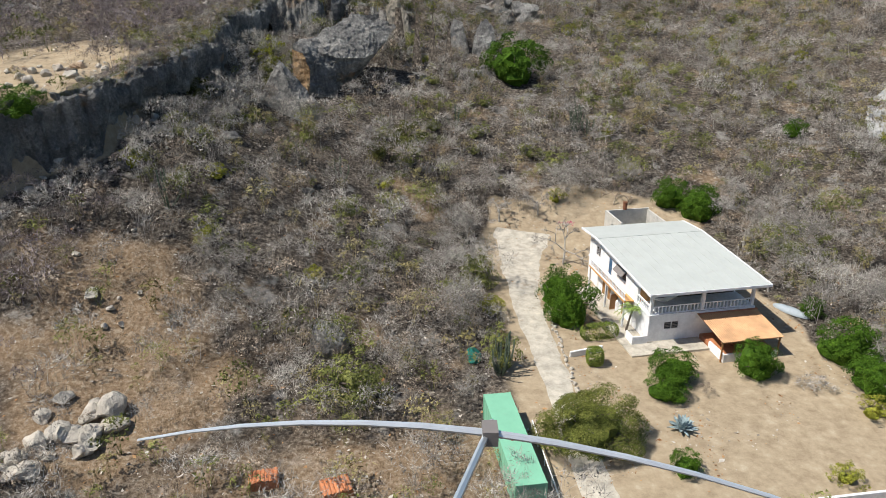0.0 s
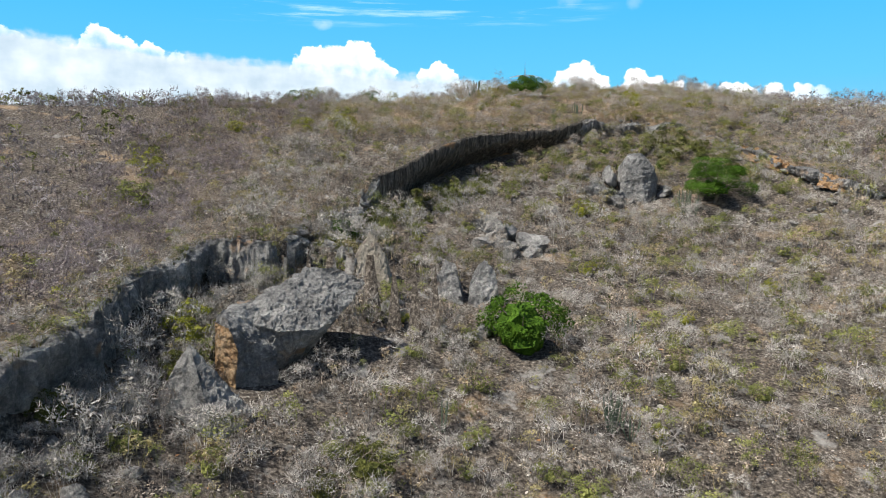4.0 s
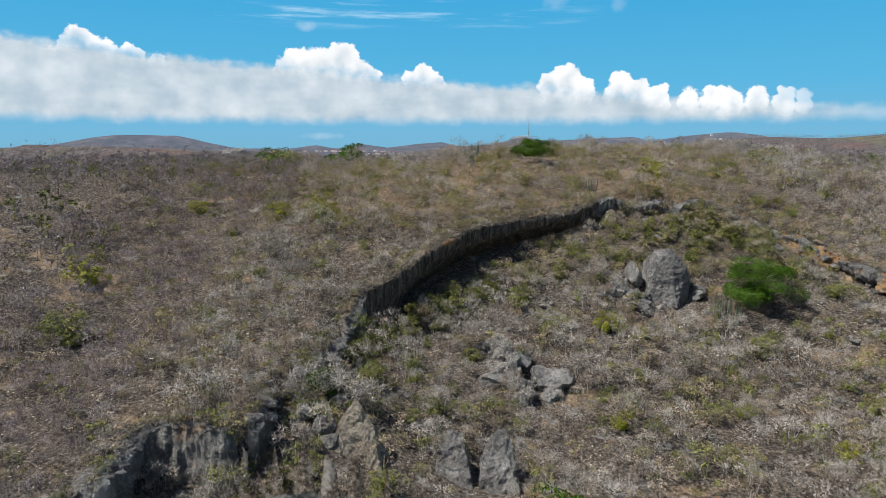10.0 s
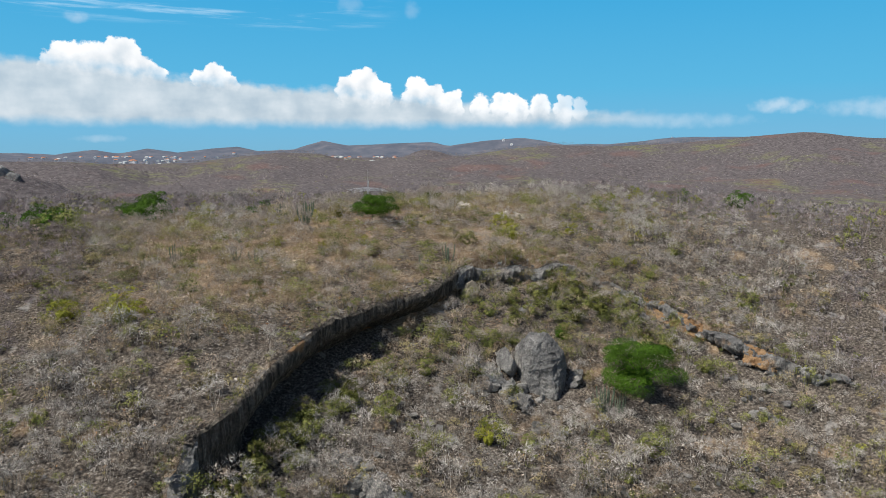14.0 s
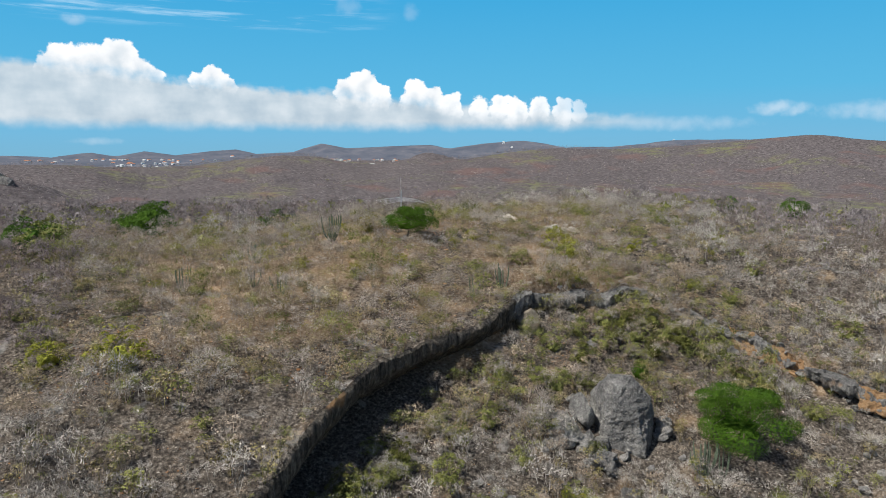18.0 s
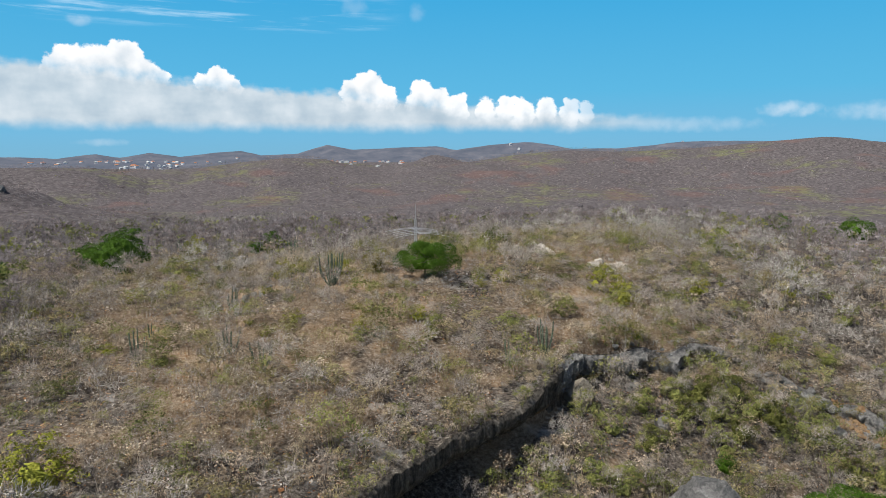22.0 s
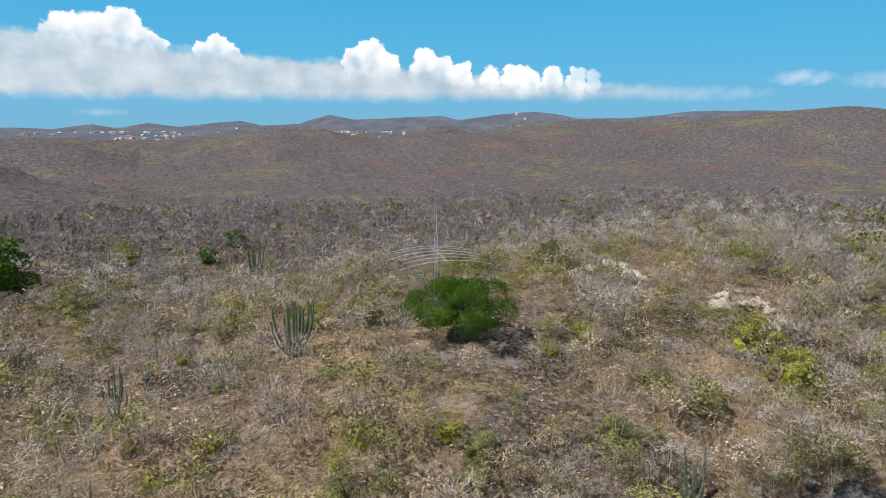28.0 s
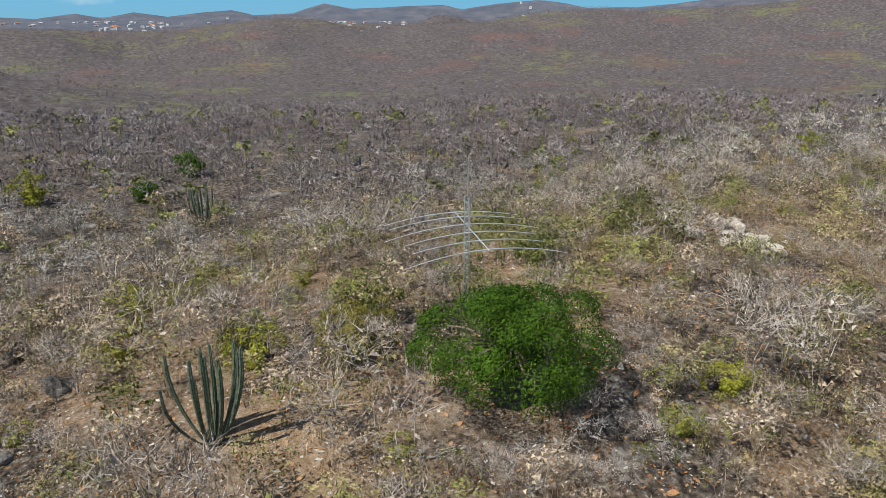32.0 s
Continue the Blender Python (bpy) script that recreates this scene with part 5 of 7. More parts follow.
def limbs(bm, root, tips, r0, r):
    """A short trunk and bent limbs out to the clumps."""
    fork = Vector(root) + Vector((r.normal() * 0.05, r.normal() * 0.05, 0.22))
    tube(bm, (root[0], root[1], root[2] - 0.06), fork, r0, r0 * 0.8, 7)
    for tip in tips:
        tip = Vector(tip)
        mid = fork.lerp(tip, 0.5) + Vector(r.normal(size=3) * 0.04)
        tube(bm, fork, mid, r0 * 0.5, r0 * 0.33, 5)
        tube(bm, mid, tip, r0 * 0.33, r0 * 0.1, 4)
    return bm


def tree(name, seed, clumps, leaves, leaf, material, label, category, low=0.18, squash=1.0, trunk=0.035, bare=14, group="", bough=(0.07, 0.12), fill=0.0):
    """A crowned tree or bush of about 1 m across and 0.75 m high: thing > trunk, crown."""
    r = np.random.default_rng(seed)
    root = new(name)
    tagged(root, label, category, group)
    d = r.normal(size=(clumps, 3))
    d /= np.linalg.norm(d, axis=1)[:, None]
    d[:, 2] = np.where(d[:, 2] > -0.25, np.abs(d[:, 2]), -d[:, 2]) ** 0.9 - 0.08
    lump = 1 + 0.34 * vnoise3(d + seed, 0.6, 3)
    rad = np.where(r.random(clumps) < 0.75, r.uniform(0.80, 1.0, clumps), r.uniform(0.4, 0.8, clumps)) * lump
    reach = 0.52 - sum(bough) / 2
    cen = d * rad[:, None] * np.array([reach, reach, (0.80 - low - sum(bough) / 2) * squash]) + np.array([0, 0, low])
    V, F = blades(cen, d, leaves, r.uniform(*bough, clumps), leaf, r)
    core = thatch(seed, 3, 0.30 + fill, (0.46 + fill - low) * squash, low)
    V, F = np.concatenate([V, core.reshape(-1, 3)]), F.tolist() + (np.arange(len(core) * 3).reshape(-1, 3) + len(V)).tolist()
    part("trunk", limbs(bmesh.new(), (0, 0, 0), cen[:bare], trunk, r), M_BARK, root)
    crown = bpy.data.meshes.new("crown")
    crown.from_pydata(V.tolist(), [], F)
    crown.materials.append(material)
    new("crown", crown).parent = root
    return root


def put(ob, x, y, w, h=None, dz=0.0, turn=None):
    """Stands a copy of a unit tree on the ground, w across and h high."""
    h = w * 0.72 if h is None else h
    turn = rng.uniform(0, 360) if turn is None else turn
    return copy_thing(ob, pose(x, y, tree_z(x, y) - 0.05 + dz, 0, 0, turn) @ Matrix.Diagonal((w, w, h / 0.75, 1)))


def drop(ob):
    for o in [ob, *ob.children_recursive]:
        bpy.data.objects.remove(o)


GREENS = [tree("green_bush", 200 + i, 60, 5200, 0.016, M_GREEN, "dense bright green bush among dry scrub", "bush", low=0.16, group="green bushes", bare=8, bough=(0.09, 0.14), fill=0.05) for i in range(3)]
YELLOWS = [tree("yellow_bush", 210 + i, 40, 1700, 0.020, M_YELLOW, "yellow-green leafy bush among bare scrub", "bush", low=0.14, group="yellow bushes", bare=8, fill=-0.1) for i in range(3)]
OLIVES = [tree("olive_bush", 220 + i, 44, 1600, 0.021, M_OLIVE, "dull olive-green bush with open twigs", "bush", low=0.12, group="olive bushes", bare=12, fill=-0.1) for i in range(3)]
AT_GREEN = [(62, 121, 4.4), (14.9, 140.2, 13.0), (-15, 164, 6.2), (-47, 80, 6.5), (-45, 276, 12), (-30, 300, 9), (-58, 290, 7), (-66, 270, 8), (-24, 296, 12), (56.4, 212.6, 3), (170, 300, 10), (3, 317, 4.2), (8, 332, 5), (158, 318, 8)]
AT_YELLOW = [(6.3, 74.6, 3), (-14.5, 75.6, 2.2), (-27.8, 85.7, 3), (-27, 77, 2.5), (-37, 83, 3.4), (29.4, 166, 3.2), (-59, 189, 6.8), (-29, 128, 6.5), (-30.7, 216, 5), (-21, 211, 7), (-10.6, 320, 5), (72.8, 242, 4.6), (33, 191, 4.2),
             (92, 300, 5), (22.3, 237.5, 3), (5, 241, 3), (56.3, 245, 5.4), (58.2, 240.5, 5), (130, 305, 6), (55, 232, 2.9), (40.4, 249.3, 3)]
AT_YELLOW2 = [(91, 275, 4), (6.3, 271, 4), (14.5, 259.5, 3.6), (35.7, 247, 1.9), (17.9, 269, 2), (20.8, 248.6, 1.8), (8.7, 277, 2.2), (12, 273, 2.4), (-40, 118, 3), (-8, 100, 2.6), (18, 104, 3), (-3, 141, 2.4), (42, 150, 3), (60, 160, 3.4), (75, 150, 3), (50, 170, 2.6), (-42, 168, 3), (-50, 225, 4.5), (100, 250, 4)]
AT_OLIVE = [(-5, 107.5, 5.4), (5.3, 82, 5.5), (-33, 223, 6), (59.8, 186, 6.5), (9.7, 204, 4), (-54, 172, 8.5), (4.2, 194.5, 7), (18.4, 198, 5.5), (34.6, 193, 4.6), (-41, 268, 12), (1.5, 193, 6), (99.5, 213, 6), (21.8, 262, 5.6), (-12.4, 284, 6), (79, 276, 5.7), (45.6, 238, 4.6), (60, 219.5, 6), (65, 218.7, 6), (35, 206.5, 3.6), (41, 212, 4.9), (19, 112, 5.4)]
AT_OLIVE2 = [(53, 219, 5), (48, 217, 4.4), (70, 214, 5), (38, 213, 4.5), (-6, 180, 5), (-2, 176, 4.6), (-8, 170, 4.5), (-14, 147, 5), (-5, 148, 4), (2, 166, 4), (-20, 105, 4.5), (-30, 98, 4), (-12, 90, 4.4), (28, 134, 4), (46, 130, 4), (70, 170, 5), (-26, 133, 4.5), (8, 128, 3.6), (84, 225, 5), (95, 232, 4.4), (44, 220, 4.5), (50, 222.5, 4), (56, 223, 4.6), (63, 222.5, 5), (68, 219, 4.4), (73, 214, 4.6), (76.5, 207, 5), (80, 200, 4.2), (58, 214.5, 4), (52, 213, 3.6), (46, 213, 4), (27, 206, 4), (12, 200, 4.5), (-3, 186, 4.6), (-11, 178, 4.2), (-17, 167, 4), (-24, 139, 4), (-27, 122, 4.5), (-28, 104, 4), (-34, 92, 4.4), (9, 199, 4.4), (20, 207, 4), (-13, 165, 4.4), (-16, 158, 4), (32, 214.5, 4), (3, 190, 4.2), (30, 200, 3.6), (22, 190, 3.4), (8, 181, 3.6), (40, 190, 3.6), (52, 190, 4), (36, 178, 3.4), (-2, 163, 3.6), (14, 165, 3.2)]
M_OLIVE_DARK = leaf_material("dark_olive_leaves", (0.035, 0.042, 0.010), (0.085, 0.090, 0.022), (0.17, 0.165, 0.05))
DARKS = [tree("olive_tree", 230 + i, 26, 1900, 0.019, M_OLIVE_DARK, "dark olive small tree at the foot of the cliff", "tree", low=0.22, group="olive trees", bare=20) for i in range(3)]
AT_DARK = [(0.5, 192, 6.5), (-2.5, 187.5, 5), (5, 197, 5), (-6.5, 181, 5), (-11, 175.5, 4.5), (13, 201, 4.5), (59, 221.5, 5.5), (63.5, 220.5, 5), (55, 219.5, 4.4), (67, 216, 5), (48, 217, 4.2), (61, 215.5, 4.4), (-20, 141.5, 4.5), (-17, 144, 4), (-5, 109.5, 6.5), (-9, 106.5, 4.6), (-28, 118, 4.2), (-34, 103, 4.5), (72, 208, 4)]
for spots, stock in ((AT_DARK, DARKS), (AT_GREEN, GREENS), (AT_YELLOW + AT_YELLOW2, YELLOWS), (AT_OLIVE + AT_OLIVE2, OLIVES)):
    for i, (x, y, w) in enumerate(spots):
        w = w * (1.3 if stock is YELLOWS else 1.1)
        put(stock[i % len(stock)], x, y, w, w * rng.uniform(0.55, 0.78) * (1.3 if stock is DARKS else 1))

wild = np.random.default_rng(240)
for stock, area, count, lo, hi in ((YELLOWS, (-55, 208, 95, 285), 34, 1.6, 4.2), (OLIVES, (-60, 205, 100, 290), 46, 2.2, 4.6), (OLIVES, (-30, 112, 95, 200), 40, 2.0, 4.2), (YELLOWS, (-25, 112, 95, 195), 12, 1.4, 2.8)):
    made = 0
    while made < count:
        x, y = wild.uniform(area[0], area[2]), wild.uniform(area[1], area[3])
        if abs(float(rim_dist(np.array([x]), np.array([y]))[0])) > 4 and min(math.hypot(x - cx, y - cy) - cr for cx, cy, cr in CLEAR) > 2.5:
            w = wild.uniform(lo, hi)
            put(stock[made % len(stock)], x, y, w, w * wild.uniform(0.5, 0.75))
            made += 1

M_OCHRE_LEAF = leaf_material("ochre_leaves", (0.075, 0.068, 0.012), (0.17, 0.145, 0.028), (0.29, 0.25, 0.06))
top_tree = tree("hilltop_tree", 300, 30, 40000, 0.0058, M_GREEN, "broad bright green dome-shaped tree on the hilltop", "tree", low=0.17, squash=0.5, trunk=0.014, bare=30, bough=(0.09, 0.15), fill=-0.1)
top_tree.matrix_world = pose(27.2, 251.6, tree_z(27.2, 251.6) - 0.1, 0, 0, 20) @ Matrix.Diagonal((12.6, 11.6, 14.6, 1))
slope_tree = tree("slope_tree", 301, 24, 26000, 0.0070, M_GREEN, "large spreading green tree below the ledge", "tree", low=0.24, trunk=0.022, bare=30, bough=(0.10, 0.17), fill=-0.08)
slope_tree.matrix_world = pose(64.2, 198.8, tree_z(64.2, 198.8) - 0.1, 0, 0, 70) @ Matrix.Diagonal((20.5, 19.0, 14.5, 1))
brown_tree = tree("brown_leaved_tree", 302, 34, 9000, 0.0105, M_OCHRE_LEAF, "yellow-brown tree with thin foliage", "tree", low=0.2, trunk=0.012, bare=34)
brown_tree.matrix_world = pose(20.4, 257.5, tree_z(20.4, 257.5) - 0.1) @ Matrix.Diagonal((6.2, 5.8, 5.2, 1))


def candelabra(seed, columns, label, group="columnar cacti"):
    """A columnar cactus of about 1 m: thing > column each, ribbed and rounded at the tip."""
    r = np.random.default_rng(seed)
    root = tagged(new("columnar_cactus"), label, "cactus", group)
    for i in range(columns):
        az = 2 * np.pi * i / columns + r.uniform(-0.5, 0.5)
        out = r.uniform(0.03, 0.30) if i else 0.0
        h = r.uniform(0.62, 1.0)
        base = np.array([np.cos(az), np.sin(az)]) * 0.05 * (i > 0)
        lean = np.array([np.cos(az), np.sin(az)]) * out
        rad = r.uniform(0.0125, 0.0185)
        rows, sides = 9, 14
        V = []
        for j in range(rows):
            f = j / (rows - 1)
            cx, cy = base + lean * (1 - (1 - f) ** 2.2)
            rr = rad * (0.8 + 0.3 * min(f * 3, 1)) * (1.0 if j < rows - 2 else (0.72 if j == rows - 2 else 0.05))
            zz = -0.03 + (h + 0.03) * (f if j < rows - 2 else (0.975 if j == rows - 2 else 1.0))
            for k in range(sides):
                a = 2 * np.pi * k / sides
                q = rr * (1.0 if k % 2 else 0.74)
                V.append((cx + q * np.cos(a), cy + q * np.sin(a), zz))
        F = [[j * sides + k, j * sides + (k + 1) % sides, (j + 1) * sides + (k + 1) % sides, (j + 1) * sides + k] for j in range(rows - 1) for k in range(sides)]
        part_np("column", np.array(V), np.array(F), M_CACTUS, root)
    return root


CACTI = [candelabra(400, 15, "tall grey-green columnar cactus with many arms"), candelabra(401, 7, "grey-green columnar cactus with several arms"), candelabra(402, 5, "slender columnar cactus with few arms")]
AT_CACTUS = [(12.2, 252.4, 5.6, 0), (10.5, 303, 5, 0), (-14, 320, 4, 1), (-3.3, 305, 3, 1), (39.2, 279, 2.4, 1), (38, 283, 2, 2), (-3, 251.5, 3.9, 2), (-0.4, 260.5, 2.6, 2), (0, 229, 4.2, 1), (-3.5, 234.5, 3.9, 1), (2.9, 119.8, 4.2, 2), (23.7, 121.7, 5, 0),
             (25.6, 120.3, 3.6, 1), (31.8, 143.7, 5, 2), (56.4, 195.6, 5.5, 0), (58.6, 194.6, 5, 1), (-31.7, 79, 5, 2), (-13.8, 96.8, 4.2, 2), (38.6, 229, 5.4, 1), (-14.7, 235.6, 5, 2), (6.2, 61.5, 4.6, 0), (32.4, 227.5, 3.8, 2), (-2.3, 248.3, 3.4, 1), (-13.7, 242.3, 3, 2)]
for x, y, h, kind in AT_CACTUS:
    copy_thing(CACTI[kind], pose(x, y, tree_z(x, y) - 0.05, 0, 0, rng.uniform(0, 360)) @ Matrix.Diagonal((h * 1.15, h * 1.15, h, 1)))


# fallen bleached branches on the hilltop and the slope
def fallen_branch(x, y, length, turn, seed):
    r = np.random.default_rng(seed)
    bm = bmesh.new()
    p, way = Vector((0, 0, 0.12)), 0.0
    for i in range(5):
        way += r.normal() * 0.35
        q = p + Vector((math.cos(way), math.sin(way), r.normal() * 0.06)) * length / 5
        q.z = max(q.z, 0.08)
        tube(bm, p, q, 0.055 - i * 0.009, 0.047 - i * 0.009, 6)
        if i > 0:
            s = p + Vector((math.cos(way + r.choice([-0.8, 0.8])), math.sin(way + r.choice([-0.8, 0.8])), r.uniform(0, 0.5))) * length * 0.22
            tube(bm, p, s, 0.028, 0.012, 5)
        p = q
    ob = part("fallen_branch", bm, M_TWIG_PALE)
    ob.matrix_world = pose(x, y, tree_z(x, y), 0, 0, turn)
    return tagged(ob, "bleached fallen branch lying on the ground", "branch", "fallen branches")


for i, (x, y, length, turn) in enumerate([(15.5, 253.5, 3.2, 30), (14.2, 250.6, 2.6, -30), (17.6, 255.2, 3.0, 75), (38, 247.5, 3.4, 140), (22, 248, 2.4, 10), (41, 243, 3.0, 60), (5, 246, 2.6, 100), (11, 243, 2.8, -20), (30, 240, 2.6, 45), (48, 250, 3, 160), (16, 186, 3.6, 70), (24, 181, 3, 20)]):
    fallen_branch(x, y, length, turn, 700 + i)


# ---------------------------------------------------------------- the house and its plot
M_WHITE = plain("white_plaster", (0.78, 0.78, 0.79), 0.8, dirt=(0.55, 0.52, 0.48))
M_ROOF = plain("roof_sheet", (0.46, 0.48, 0.455), 0.5, spread=0.06, scale=0.5, dirt=(0.38, 0.37, 0.34))
M_CONCRETE = plain("bare_concrete", (0.48, 0.46, 0.42), 0.9, spread=0.2, scale=0.9, dirt=(0.30, 0.28, 0.26))
M_PAVING = plain("pale_paving", (0.43, 0.395, 0.33), 0.9, spread=0.35, scale=0.9, dirt=(0.25, 0.19, 0.13))
M_WOOD = plain("brown_door_wood", (0.30, 0.15, 0.055), 0.55, spread=0.25, scale=3)
M_BLUE = plain("blue_door_paint", (0.03, 0.10, 0.20), 0.5)
M_TERRA = plain("terracotta_sheet", (0.50, 0.30, 0.16), 0.8, spread=0.25, scale=0.7, dirt=(0.46, 0.38, 0.25))
M_TILE = plain("terracotta_tile", (0.42, 0.17, 0.08), 0.75, spread=0.25, scale=2)
M_ORANGE = plain("orange_paint", (0.60, 0.33, 0.13), 0.7)
# near-black colour stands in for deep shade inside the rooms and verandah
M_ROOM_SHADE = plain("painted_room_shade", (0.02, 0.018, 0.016), 0.7)
M_LOUVRE = plain("louvre_metal", (0.20, 0.18, 0.17), 0.5)
M_STEEL = plain("galvanised_steel", (0.55, 0.57, 0.58), 0.4, metal=0.7)
M_ALU = plain("aluminium_tube", (0.72, 0.73, 0.74), 0.35, metal=0.6)
M_GREENPAINT = plain("green_container_paint", (0.20, 0.46, 0.31), 0.5, spread=0.08, scale=0.6, dirt=(0.30, 0.45, 0.33))
M_RUST = plain("rust", (0.20, 0.08, 0.04), 0.9, spread=0.3)
M_CLOTH = plain("white_cloth", (0.75, 0.76, 0.76), 0.9)
M_AGAVE = leaf_material("agave_leaf", (0.22, 0.30, 0.32), (0.34, 0.43, 0.45), (0.46, 0.55, 0.56), 3)
M_PALM = leaf_material("palm_leaf", (0.10, 0.17, 0.03), (0.19, 0.28, 0.06), (0.32, 0.40, 0.12), 3)
M_PINK = leaf_material("pink_blossom", (0.35, 0.02, 0.08), (0.55, 0.04, 0.15), (0.62, 0.12, 0.25), 3)
M_TEAL = plain("teal_net", (0.02, 0.20, 0.16), 0.8)
M_GLASS = plain("dark_glass", (0.03, 0.035, 0.04), 0.1, spec=0.6)


def wall(bm, along, at, thick, lo, hi, z0, z1, holes=()):
    """A straight wall with rectangular openings (lo, hi, z0, z1) cut through it."""
    def blk(a, b, c, d):
        if b - a > 1e-3 and d - c > 1e-3:
            box(bm, *((a, at, c, b, at + thick, d) if along == "x" else (at, a, c, at + thick, b, d)))
    pos = lo
    for a, b, c, d in sorted(holes):
        blk(pos, a, z0, z1)
        blk(a, b, z0, c)
        blk(a, b, d, z1)
        pos = b
    blk(pos, hi, z0, z1)
    return bm


def at(ob, x, y, z):
    ob.location = (x, y, z)
    return ob


def baluster_bm(h):
    """A turned baluster: square ends and a swollen middle."""
    bm = bmesh.new()
    box(bm, -0.07, -0.07, 0, 0.07, 0.07, 0.08)
    tube(bm, (0, 0, 0.08), (0, 0, h * 0.45), 0.045, 0.085, 8)
    tube(bm, (0, 0, h * 0.45), (0, 0, h - 0.08), 0.085, 0.045, 8)
    box(bm, -0.07, -0.07, h - 0.08, 0.07, 0.07, h)
    return bm


def louvre_window(parent, along, at_, lo, hi, z0, z1, n=5):
    """Frame, glass and tilted slats in an opening."""
    d = (lambda a, b, c, e, f, g: (a, b + at_, c, e, f + at_, g)) if along == "x" else (lambda a, b, c, e, f, g: (b + at_, a, c, f + at_, e, g))
    bm = bmesh.new()
    for q in ((lo, 0.02, z0, lo + 0.07, 0.16, z1), (hi - 0.07, 0.02, z0, hi, 0.16, z1), (lo + 0.07, 0.02, z1 - 0.07, hi - 0.07, 0.16, z1), (lo + 0.07, 0.02, z0, hi - 0.07, 0.16, z0 + 0.07), ((lo + hi) / 2 - 0.03, 0.02, z0 + 0.07, (lo + hi) / 2 + 0.03, 0.16, z1 - 0.07)):
        box(bm, *d(*q))
    win = part("window", bm, M_WHITE, parent, "louvred window in a white frame")
    part("pane", boxes(d(lo + 0.07, 0.13, z0 + 0.07, hi - 0.07, 0.15, z1 - 0.07)), M_GLASS, win)
    for i in range(n):
        z = z0 + 0.12 + (z1 - z0 - 0.24) * i / (n - 1)
        part("slat", boxes(d(lo + 0.08, 0.05, z - 0.035, hi - 0.08, 0.09, z + 0.035)), M_LOUVRE, win)
    return win


def build_house():
    H = tagged(new("house"), "white two-storey house with balustraded verandah and flat grey roof", "house")
    H.matrix_world = pose(22.9, 68.0, 0.72, 0, 0, 10.5)
    # ground floor
    part("wall", wall(bmesh.new(), "x", 0, 0.2, 0, 12.4, -0.6, 3.1, [(1.8, 3.6, 1.35, 2.35)]), M_WHITE, H)
    doors = [(6.0, 6.9), (8.0, 8.95), (10.1, 11.0), (11.7, 12.6)]
    part("wall", wall(bmesh.new(), "y", 0, 0.2, 0.2, 17.4, -0.6, 3.1, [(a, b, 0.02, 2.1) for a, b in doors]), M_WHITE, H)
    part("wall", wall(bmesh.new(), "y", 12.2, 0.2, 0.2, 17.4, -0.6, 3.1), M_WHITE, H)
    part("wall", wall(bmesh.new(), "x", 17.2, 0.2, 0.2, 12.2, -0.6, 6.4), M_WHITE, H)
    # near-black backing added so the doorways read as shaded rooms
    part("partition", boxes((2.6, 0.2, 0, 2.7, 17.2, 3.08)), M_ROOM_SHADE, H, "inner wall painted near-black as room shade behind the doors")
    for i, (a, b) in enumerate(doors):
        if i == 1:
            leaf = boxes((-0.95, a + 0.02, 0.04, -0.02, a + 0.07, 2.06), bevel=0.008)
        else:
            leaf = boxes((0.05, a + 0.02, 0.04, 0.11, b - 0.02, 2.06), bevel=0.008)
        dr = part("door", leaf, M_WOOD, H, "brown wooden door standing open" if i == 1 else "brown wooden door")
        tx = -0.09 if i == 1 else 0.02
        part("handle", tube(bmesh.new(), (tx if i != 1 else -0.85, a + 0.1, 1.0), (tx if i != 1 else -0.85, a + 0.02 if i == 1 else a + 0.22, 1.0), 0.015), M_STEEL, dr)
    louvre_window(H, "x", 0, 1.8, 3.6, 1.35, 2.35)
    # upper floor
    part("floor_slab", boxes((-0.12, -0.12, 3.1, 12.52, 17.4, 3.34)), M_WHITE, H)
    part("balcony_slab", boxes((-1.3, 3.7, 3.1, -0.125, 14.2, 3.32)), M_ORANGE, H, "orange-painted balcony floor")
    part("wall", wall(bmesh.new(), "y", 0, 0.2, 3.6, 17.4, 3.345, 6.3, [(6.4, 8.9, 4.2, 5.6), (10.4, 11.3, 3.36, 5.45), (14.0, 15.3, 4.2, 5.5)]), M_WHITE, H)
    part("wall", wall(bmesh.new(), "y", 12.2, 0.2, 3.6, 17.2, 3.345, 6.3), M_WHITE, H)
    # verandah shade is put into the colour of these walls
    part("wall", wall(bmesh.new(), "x", 3.6, 0.2, 0.2, 12.2, 3.345, 6.3, [(1.0, 5.2, 3.36, 5.7), (7.0, 11.4, 3.36, 5.7)]), M_ROOM_SHADE, H, "verandah wall painted near-black to stand for deep shade")
    part("partition", boxes((0.2, 5.2, 3.35, 12.2, 5.3, 6.3)), M_ROOM_SHADE, H)
    bd = part("door", boxes((0.04, 10.42, 3.38, 0.10, 11.28, 5.43)), M_BLUE, H, "blue painted door")
    part("handle", tube(bmesh.new(), (0.02, 10.55, 4.4), (0.02, 10.75, 4.4), 0.015), M_STEEL, bd)
    louvre_window(H, "y", 0, 14.0, 15.3, 4.2, 5.5, 6)
    louvre_window(H, "y", 0, 6.4, 8.9, 4.2, 5.6, 6)
    bm = bmesh.new()
    box(bm, -0.03, -1.2, -0.9, 0.03, 1.2, 0.0)
    aw = part("awning", bm, M_LOUVRE, H, "grey flap propped open over the window")
    aw.matrix_local = pose(-0.05, 7.65, 5.65, 0, 42, 0)
    for x0, x1 in ((0.0, 0.32), (6.0, 6.4), (12.08, 12.4)):
        part("column", boxes((x0, 0.0, 3.345, x1, 0.34, 6.34), bevel=0.015), M_WHITE, H)
